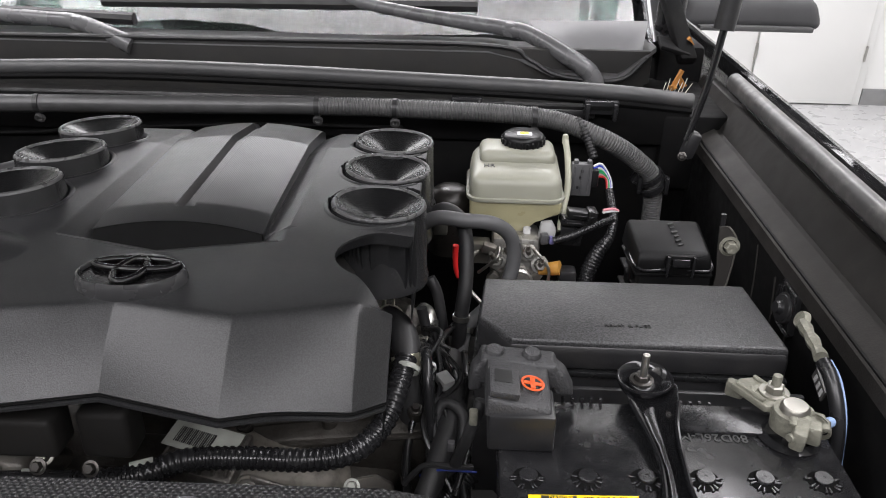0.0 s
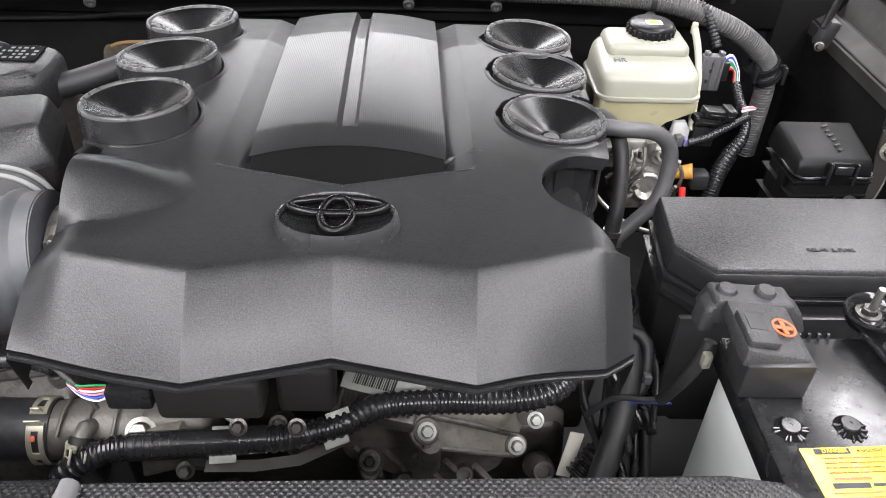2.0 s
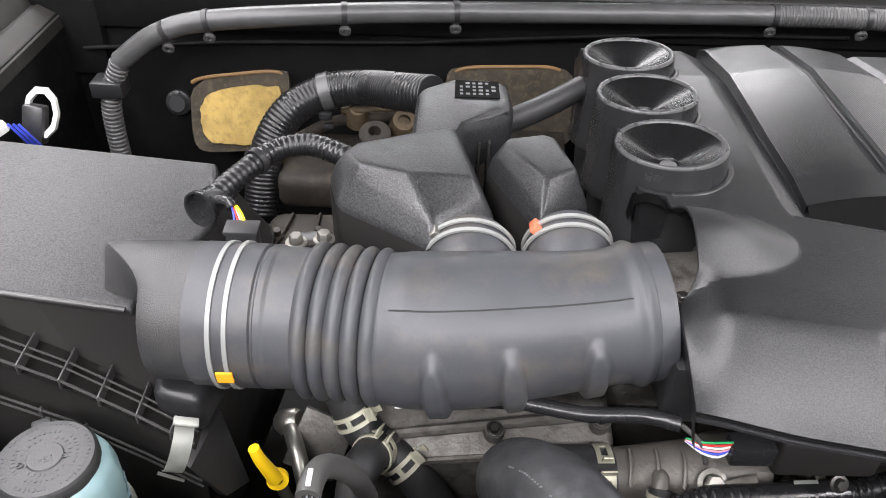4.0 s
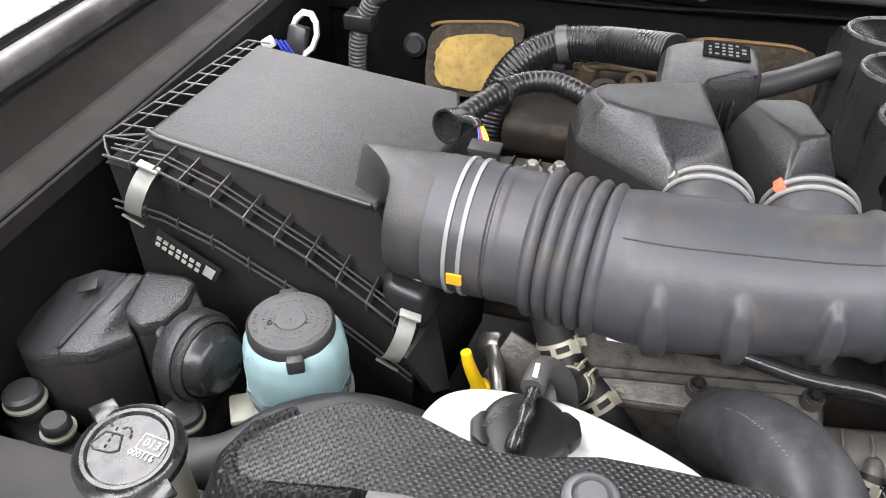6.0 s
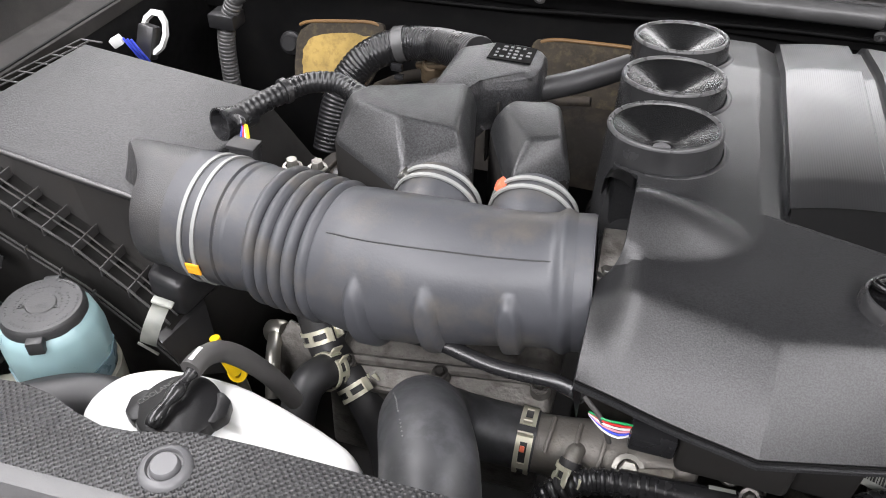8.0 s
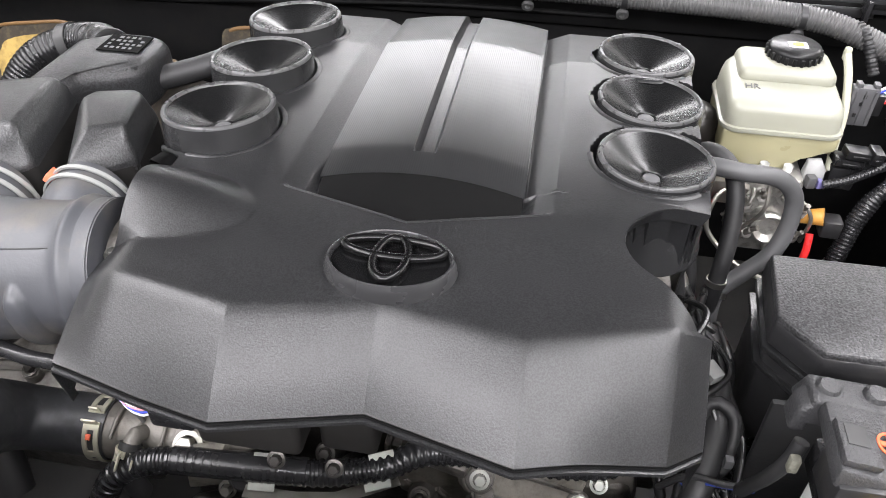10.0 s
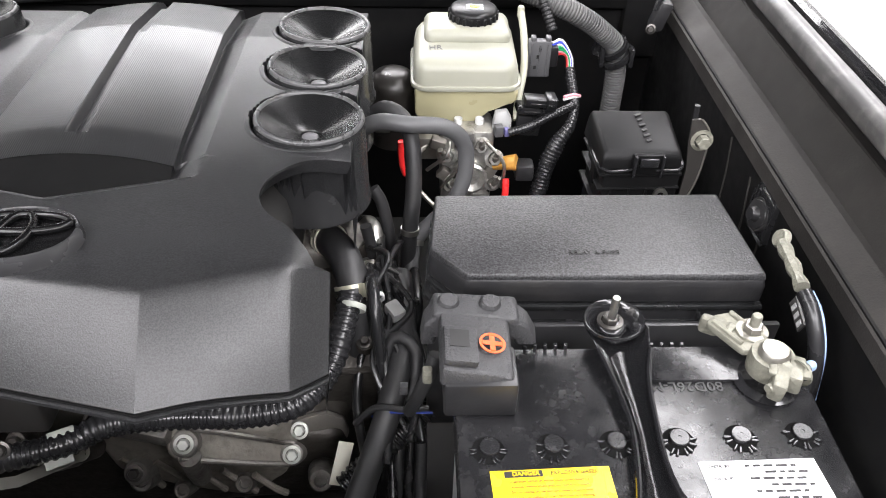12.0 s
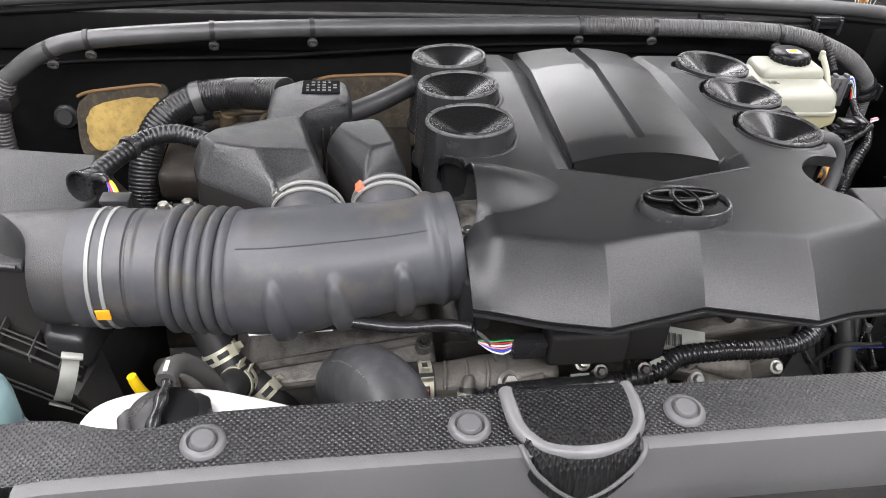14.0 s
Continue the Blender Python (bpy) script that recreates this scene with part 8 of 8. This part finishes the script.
jl = part("lid", loft([[(0.250, 0.764, 1.072), (0.338, 0.767, 1.072), (0.338, 0.838, 1.072), (0.245, 0.838, 1.072)], [(0.252, 0.767, 1.086), (0.337, 0.770, 1.086), (0.337, 0.836, 1.098), (0.247, 0.836, 1.098)], [(0.255, 0.772, 1.0925), (0.334, 0.775, 1.0925), (0.331, 0.834, 1.105), (0.250, 0.834, 1.105)]], bevel=0.003, seg=3), "boxdark", jb)
for k in range(6):
    part("lid_mark", box(0.303 - 0.0010 * k, 0.786 + 0.0078 * k, 1.0962 + 0.00162 * k, 0.0065 + 0.002 * (k % 2), 0.0030, 0.0008, 0.0002, rot=(11, 0, 28), seg=1), "ink", jl)
lt = part("latch", box(0.300, 0.7655, 1.0800, 0.034, 0.006, 0.024, 0.002), "boxdark", jb)
part("latch_tab", box(0.300, 0.7610, 1.0840, 0.020, 0.004, 0.010, 0.0012), "gloss_rubber", lt)
for sx in (-1, 1):
    part("latch_rail", box(0.300 + sx * 0.0145, 0.7615, 1.0790, 0.0030, 0.005, 0.026, 0.0008), "gloss_rubber", lt)
part("lid_edge", tube([(0.2505, 0.838, 1.0750), (0.2525, 0.7655, 1.0740), (0.295, 0.7655, 1.0740), (0.338, 0.768, 1.0740), (0.3385, 0.838, 1.0750)], 0.0016, 8, 0.004), "gloss_rubber", jl)
for hz in (1.064, 1.046, 1.020):
    part("rim", prism([(0.2500, 0.7635), (0.340, 0.7665), (0.340, 0.8385), (0.2465, 0.8385)], hz, hz + 0.0032, 0.0008), "boxdark", jb)
for k in range(4):
    part("wall_rib", box(0.266 + 0.019 * k, 0.7655, 1.032, 0.0024, 0.003, 0.034, 0.0006, seg=1), "boxdark", jb)
part("side_clip", box(0.2515, 0.790, 1.055, 0.006, 0.016, 0.026, 0.002), "boxdark", jb)
part("eyelet", lathe([(0.004, -0.002), (0.008, -0.002), (0.008, 0.002), (0.004, 0.002), (0.004, -0.002)], (0.318, 0.758, 1.045), (0, -1, 0.2), 14), "steel", jb)
bk = thing("steel_bracket", "zinc plated steel bracket bolted to the fender", "bracket", (0.36, 0.79, 1.0))
BKP = [(0.347, 0.793, 1.116), (0.356, 0.792, 1.118), (0.366, 0.790, 1.106), (0.367, 0.787, 1.085), (0.362, 0.780, 1.050), (0.353, 0.776, 1.022), (0.346, 0.776, 1.018), (0.350, 0.784, 1.060), (0.348, 0.790, 1.090)]
part("plate", loft([BKP, [(x, y + 0.003, z) for x, y, z in BKP]]), "dullmetal", bk)
# brighter tube along the rim paints the dark plate's edge highlight
part("edge_highlight", tube([(x + 0.0006, y - 0.0004, z) for x, y, z in BKP[1:6]], 0.0011, 6), "dullsteel", bk)
part("bolt", hexbolt((0.360, 0.788, 1.095), 0.0075, 0.010, (0, -1, 0.1)), "zinc", bk)
part("stub", tube([(0.352, 0.80, 1.115), (0.351, 0.80, 1.130)], 0.003, 8), "black", bk)

# ---- brake fluid reservoir and pump ----
bf = thing("brake_fluid_reservoir", "cream brake fluid reservoir with black cap", "reservoir", (0.112, 0.94, 1.04))
def bring(z, grow=0.0, lift=0.0):
    """A rounded rectangle round the reservoir at the height z."""
    x0, x1, y0, y1, r = 0.055 - grow, 0.176 + grow, 0.893 - grow, 1.000 + grow, 0.017 + grow * 0.5
    pts = []
    for cx, cy, a0 in ((x1 - r, y1 - r, 0), (x0 + r, y1 - r, 90), (x0 + r, y0 + r, 180), (x1 - r, y0 + r, 270)):
        for k in range(6):
            a = radians(a0 + 18 * k)
            pts.append((cx + r * math.cos(a), cy + r * math.sin(a), z + lift * (cy + r * math.sin(a) - 0.945)))
    return pts


SUMP = [(0.0555, 1.0965), (0.0560, 1.0640), (0.0620, 1.0560), (0.1120, 1.0465), (0.1260, 1.0475), (0.1340, 1.0600), (0.1400, 1.0710), (0.1500, 1.0745), (0.1690, 1.0765), (0.1755, 1.0815), (0.1760, 1.0965)]
part("liquid", loft([[(x, y, z) for x, z in SUMP] for y in (0.893, 0.999)], bevel=0.0035, seg=3), "fluid", bf, "darker lower part filled with yellowish liquid", sharp=60)
part("bottle", loft([bring(1.0955, 0.0010), bring(1.0955, 0.0036), bring(1.0978, 0.0042), bring(1.1002, 0.0036), bring(1.1008, 0.0008), bring(1.1180, -0.0008, 0.02), bring(1.1260, -0.0028, 0.06), bring(1.1310, -0.0070, 0.10), bring(1.1335, -0.0130, 0.12), bring(1.1345, -0.0250, 0.12)]), "cream", bf, sharp=60)
part("neck_block", box(0.118, 0.968, 1.1355, 0.102, 0.062, 0.024, 0.011, seg=4), "cream", bf, sharp=70)
part("neck", lathe([(0.030, -0.02), (0.028, 0.002)], (0.126, 0.978, 1.144), seg=30), "cream", bf)
bcp = part("cap", lathe([(0, 0.013), (0.024, 0.013), (0.027, 0.011), (0.0285, 0.008), (0.0285, -0.007), (0.027, -0.008)], (0.126, 0.978, 1.148), seg=40), "coolcap", bf, "ribbed black cap")
for k in range(22):
    a = 2 * math.pi * k / 22
    part("cap_rib", box(0.126 + 0.0288 * math.cos(a), 0.978 + 0.0288 * math.sin(a), 1.1485, 0.003, 0.004, 0.014, 0.0008, rot=(0, 0, math.degrees(a)), seg=1), "coolcap", bcp)
cl_ = part("cap_label", box(0.127, 0.974, 1.1614, 0.020, 0.014, 0.0008, 0.0003), "label_white", bcp)
part("cap_symbol", lathe([(0, 0.0006), (0.0065, 0.0006), (0.0065, 0)], (0.127, 0.974, 1.1618), seg=24, squash=0.75), "yellow", cl_)
words("HR", 0.012, pose(0.080, 0.925, 1.1330, 7, 0, 0), "faint", bf, "moulded_letters")
for tx in (0.107, 0.132):
    part("outlet_tube", lathe([(0.005, -0.03), (0.005, 0.0)], (tx, 0.888, 1.062), seg=14), "white", bf)
ap = thing("brake_pump", "bright cast aluminium brake pump block", "pump", (0.12, 0.88, 0.95))
part("block", box(0.118, 0.893, 1.005, 0.062, 0.05, 0.10, 0.006), "bright_alu", ap)
part("bore", lathe([(0.006, -0.004), (0.016, -0.004), (0.019, 0.0), (0.019, 0.006), (0.016, 0.008), (0.010, 0.002), (0, 0.002)], (0.124, 0.864, 0.995), (0, -1, 0.15), 28), "bright_alu", ap)
for k, (bx, bz, r) in enumerate(((0.094, 1.025, 0.010), (0.108, 1.035, 0.008), (0.134, 1.037, 0.009), (0.150, 1.02, 0.009), (0.150, 0.985, 0.008), (0.100, 0.985, 0.009))):
    ft = part("fitting", hexbolt((bx, 0.866, bz), r * 0.8, 0.010, (0.12 * (k - 2.5), -1, 0.35)), "bright_alu", ap)
    part("stub", lathe([(r * 0.42, 0), (r * 0.42, 0.010), (r * 0.30, 0.011), (r * 0.30, 0.020), (0, 0.0205)], (bx, 0.858, bz + 0.003), (0.2 * (k - 2.5), -0.5, 0.8), 12), "aluwarm", ft)
for k, (bx, by, bz, ww, hh, rr) in enumerate(((0.083, 0.868, 1.040, 0.018, 0.014, 15), (0.120, 0.866, 1.048, 0.012, 0.022, -8), (0.146, 0.868, 1.002, 0.014, 0.020, 25), (0.108, 0.864, 1.010, 0.020, 0.012, -20), (0.090, 0.866, 1.000, 0.012, 0.016, 35), (0.135, 0.866, 0.968, 0.022, 0.010, 10))):
    part("boss", box(bx, by, bz, ww, 0.012, hh, 0.002, rot=(8, rr, 6 * (k % 3) - 6)), "bright_alu" if k % 2 else "aluwarm", ap)
for x0, z0, x1, z1 in ((0.096, 1.045, 0.070, 1.010), (0.112, 1.050, 0.088, 0.985), (0.140, 1.045, 0.160, 0.985)):
    part("line", tube([(x0, 0.862, z0), ((x0 + x1) / 2 + 0.01, 0.850, (z0 + z1) / 2 + 0.008), (x1, 0.856, z1)], 0.0022, 8), "dullsteel", ap)
for k in range(7):
    part("hole", lathe([(0, 0.0005), (0.0022, 0.0005), (0.0022, 0)], (0.098 + 0.008 * k, 0.8668, 0.972 + 0.006 * (k % 3)), (0, -1, 0), 10), "ink", ap)
part("line", tube([(0.075, 0.875, 1.035), (0.06, 0.86, 1.03), (0.055, 0.85, 1.0), (0.07, 0.84, 0.98), (0.10, 0.82, 0.965), (0.15, 0.80, 0.96)], 0.0028, 8), "dullsteel", ap)
part("side_valve", box(0.070, 0.882, 1.03, 0.03, 0.025, 0.03, 0.004), "dullsteel", ap)
part("orange_plug", tube([(0.150, 0.866, 1.012), (0.163, 0.862, 1.016), (0.176, 0.858, 1.020)], lambda t: 0.007 + 0.003 * t, 14), "ochre", ap, "ochre plastic plug")
part("lever_plug", box(0.186, 0.86, 1.008, 0.022, 0.022, 0.022, 0.004), "black", ap)
part("red_wire", tube([(0.160, 0.83, 0.965), (0.163, 0.838, 0.99), (0.163, 0.845, 1.005)], 0.0042, 10), "redw", ap)
bpl = part("sensor_plug", loft([[(0.1465, 0.880, 1.052), (0.1560, 0.874, 1.046), (0.1680, 0.878, 1.048), (0.1700, 0.884, 1.062), (0.1640, 0.888, 1.072), (0.1500, 0.888, 1.070)], [(0.1475, 0.895, 1.052), (0.1560, 0.895, 1.046), (0.1680, 0.895, 1.048), (0.1700, 0.895, 1.062), (0.1640, 0.895, 1.072), (0.1500, 0.895, 1.070)]], bevel=0.0015), "label_grey", ap, "pale grey sensor plug")
part("socket", box(0.1535, 0.872, 1.0550, 0.010, 0.010, 0.014, 0.0015, rot=(0, 0, 12)), "connector_grey", bpl)
part("blue_lock", box(0.1630, 0.872, 1.0530, 0.006, 0.008, 0.010, 0.0015, rot=(0, 0, 12)), "w_lilac", bpl)
part("black_lead", tube([(0.165, 0.868, 1.054), (0.19, 0.872, 1.061), (0.22, 0.885, 1.070), (0.244, 0.90, 1.073)], 0.0046, 12, 0.004, ribs=0.004, rib_depth=0.05), "gloss_rubber", ap)
rd = thing("fluid_dipstick", "red plastic handle of a transmission dipstick", "dipstick", (0.042, 0.87, 1.0))
part("handle", tube([(0.040, 0.862, 1.046), (0.0395, 0.862, 1.030), (0.041, 0.862, 1.010), (0.044, 0.864, 0.998)], lambda t: 0.0042 - 0.0012 * t, 10, 0.004), "redw", rd)
bo = thing("brake_booster_valve", "dark metal cylinder behind the engine cover", "valve", (0.03, 0.93, 1.0))
part("cylinder", lathe([(0.030, -0.09), (0.030, -0.030), (0.0305, -0.016), (0.028, -0.006), (0.021, 0.001), (0.011, 0.0035), (0, 0.004)], (0.030, 0.94, 1.092), seg=40), "darkdome", bo)
part("fitting", box(0.02, 0.845, 1.085, 0.018, 0.012, 0.03, 0.003), "dullsteel", bo)
hsb = thing("hose_bracket", "pale yellow plastic strip beside the reservoir", "bracket", (0.183, 0.94, 1.05))
part("strip", tube([(0.184, 0.985, 1.150), (0.187, 0.965, 1.13), (0.187, 0.94, 1.10), (0.180, 0.915, 1.075), (0.176, 0.895, 1.055)], 0.0045, 10), "strip", hsb)
part("head", box(0.184, 0.987, 1.150, 0.008, 0.008, 0.016, 0.003), "strip", hsb)

ec = thing("wiring_connector", "grey connector with coloured wires", "connector", (0.21, 0.95, 1.05))
eh = part("housing", box(0.206, 0.958, 1.105, 0.028, 0.012, 0.046, 0.0015), "connector_grey", ec)
for dz, w in ((0.0245, 0.010), (0.0245, -0.008)):
    part("tab", box(0.206 + w, 0.958, 1.105 + dz, 0.006, 0.010, 0.006, 0.001), "connector_grey", eh)
for k in range(3):
    part("rib", box(0.1965 + 0.0095 * k, 0.9515, 1.105, 0.0012, 0.0016, 0.040, 0, seg=1), "connector_grey", eh)
for dz in (-0.010, 0.004, 0.013):
    part("slot", box(0.2035 + 0.2 * dz, 0.9517, 1.105 + dz, 0.0032, 0.0012, 0.0042, 0, seg=1), "ink", eh)
part("wire_boot", box(0.224, 0.962, 1.106, 0.012, 0.014, 0.026, 0.003), "rubber_black", eh)
for k, c in enumerate(("w_red", "w_pink", "w_green", "w_green", "w_white", "w_blue", "w_white")):
    wire("colour_wire", [(0.222, 0.962, 1.112 + 0.003 * k - 0.008), (0.234, 0.968, 1.113 + 0.003 * k - 0.008), (0.243 + 0.001 * k, 0.972, 1.100), (0.246 + 0.001 * k, 0.968, 1.080)], c, ec, 0.0016)
part("loom", tube([(0.248, 0.968, 1.085), (0.250, 0.945, 1.07), (0.247, 0.91, 1.065), (0.240, 0.89, 1.05), (0.225, 0.88, 1.03), (0.213, 0.87, 1.0), (0.20, 0.85, 0.95)], lambda t: 0.0062 + 0.0040 * smooth01((t - 0.35) / 0.25), 14, 0.005, ribs=0.0045, rib_depth=0.06), "gloss_rubber", ec)
for px_, py_, pz_, w_, d_, h_ in ((0.200, 0.892, 1.083, 0.034, 0.018, 0.010), (0.196, 0.896, 1.071, 0.042, 0.020, 0.009), (0.190, 0.900, 1.050, 0.030, 0.022, 0.026), (0.214, 0.890, 1.0835, 0.012, 0.022, 0.014)):
    lp = part("lower_plug", box(px_, py_, pz_, w_, d_, h_, 0.0015, rot=(0, 6, 4)), "rubber_black", ec)
    part("locking_rib", box(px_, py_ - d_ / 2 - 0.0008, pz_, w_ * 0.6, 0.0020, 0.0022, 0.0004, rot=(0, 6, 4), seg=1), "rubber_black", lp)
for k, c in enumerate(("w_pink", "w_white")):
    wire("colour_wire", [(0.228, 0.885, 1.092 - 0.003 * k), (0.24, 0.892, 1.091 - 0.003 * k), (0.250, 0.90, 1.085)], c, ec, 0.0018)
for k, c in enumerate(("w_green", "w_blue", "w_pink", "w_white")):
    wire("colour_wire", [(0.192 + 0.003 * k, 0.78, 0.99), (0.190 + 0.004 * k, 0.772, 1.015), (0.196 + 0.005 * k, 0.762, 1.03), (0.20 + 0.006 * k, 0.75, 1.02)], c, ec, 0.002)

# hoses that loop round the pump
for pts, r, m_, lab in (([(0.0, 0.775, 1.115), (0.02, 0.765, 1.130), (0.05, 0.760, 1.130), (0.085, 0.765, 1.124), (0.105, 0.768, 1.105), (0.108, 0.762, 1.075), (0.098, 0.752, 1.045), (0.075, 0.745, 1.02), (0.055, 0.735, 1.0), (0.050, 0.715, 0.97)], 0.0085, "greyhose", "grey rubber hose looping beside the pump"),
                        ([(0.005, 0.81, 1.105), (0.025, 0.80, 1.125), (0.045, 0.785, 1.120), (0.053, 0.765, 1.10), (0.054, 0.745, 1.06), (0.050, 0.73, 1.02), (0.046, 0.72, 0.95)], 0.0085, "rubber", "black rubber vacuum hose"),
                        ([(0.012, 0.75, 1.06), (0.022, 0.745, 1.04), (0.030, 0.735, 0.99), (0.032, 0.72, 0.93)], 0.0065, "rubber", "thin black rubber hose"),
                        ([(0.006, 0.70, 1.05), (0.012, 0.695, 1.02), (0.010, 0.685, 0.995), (-0.005, 0.68, 0.985)], 0.006, "rubber", "thin black breather hose")):
    vh = thing("vacuum_hose", lab, "hose", pts[-1], "vacuum hoses")
    part("hose", tube(pts, r, 16, 0.005), m_, vh)
    if r > 0.008:
        part("clip", band(pts[-2], Vector(pts[-1]) - Vector(pts[-2]), r, 0.006, 0.0015, 20), "steel", vh)
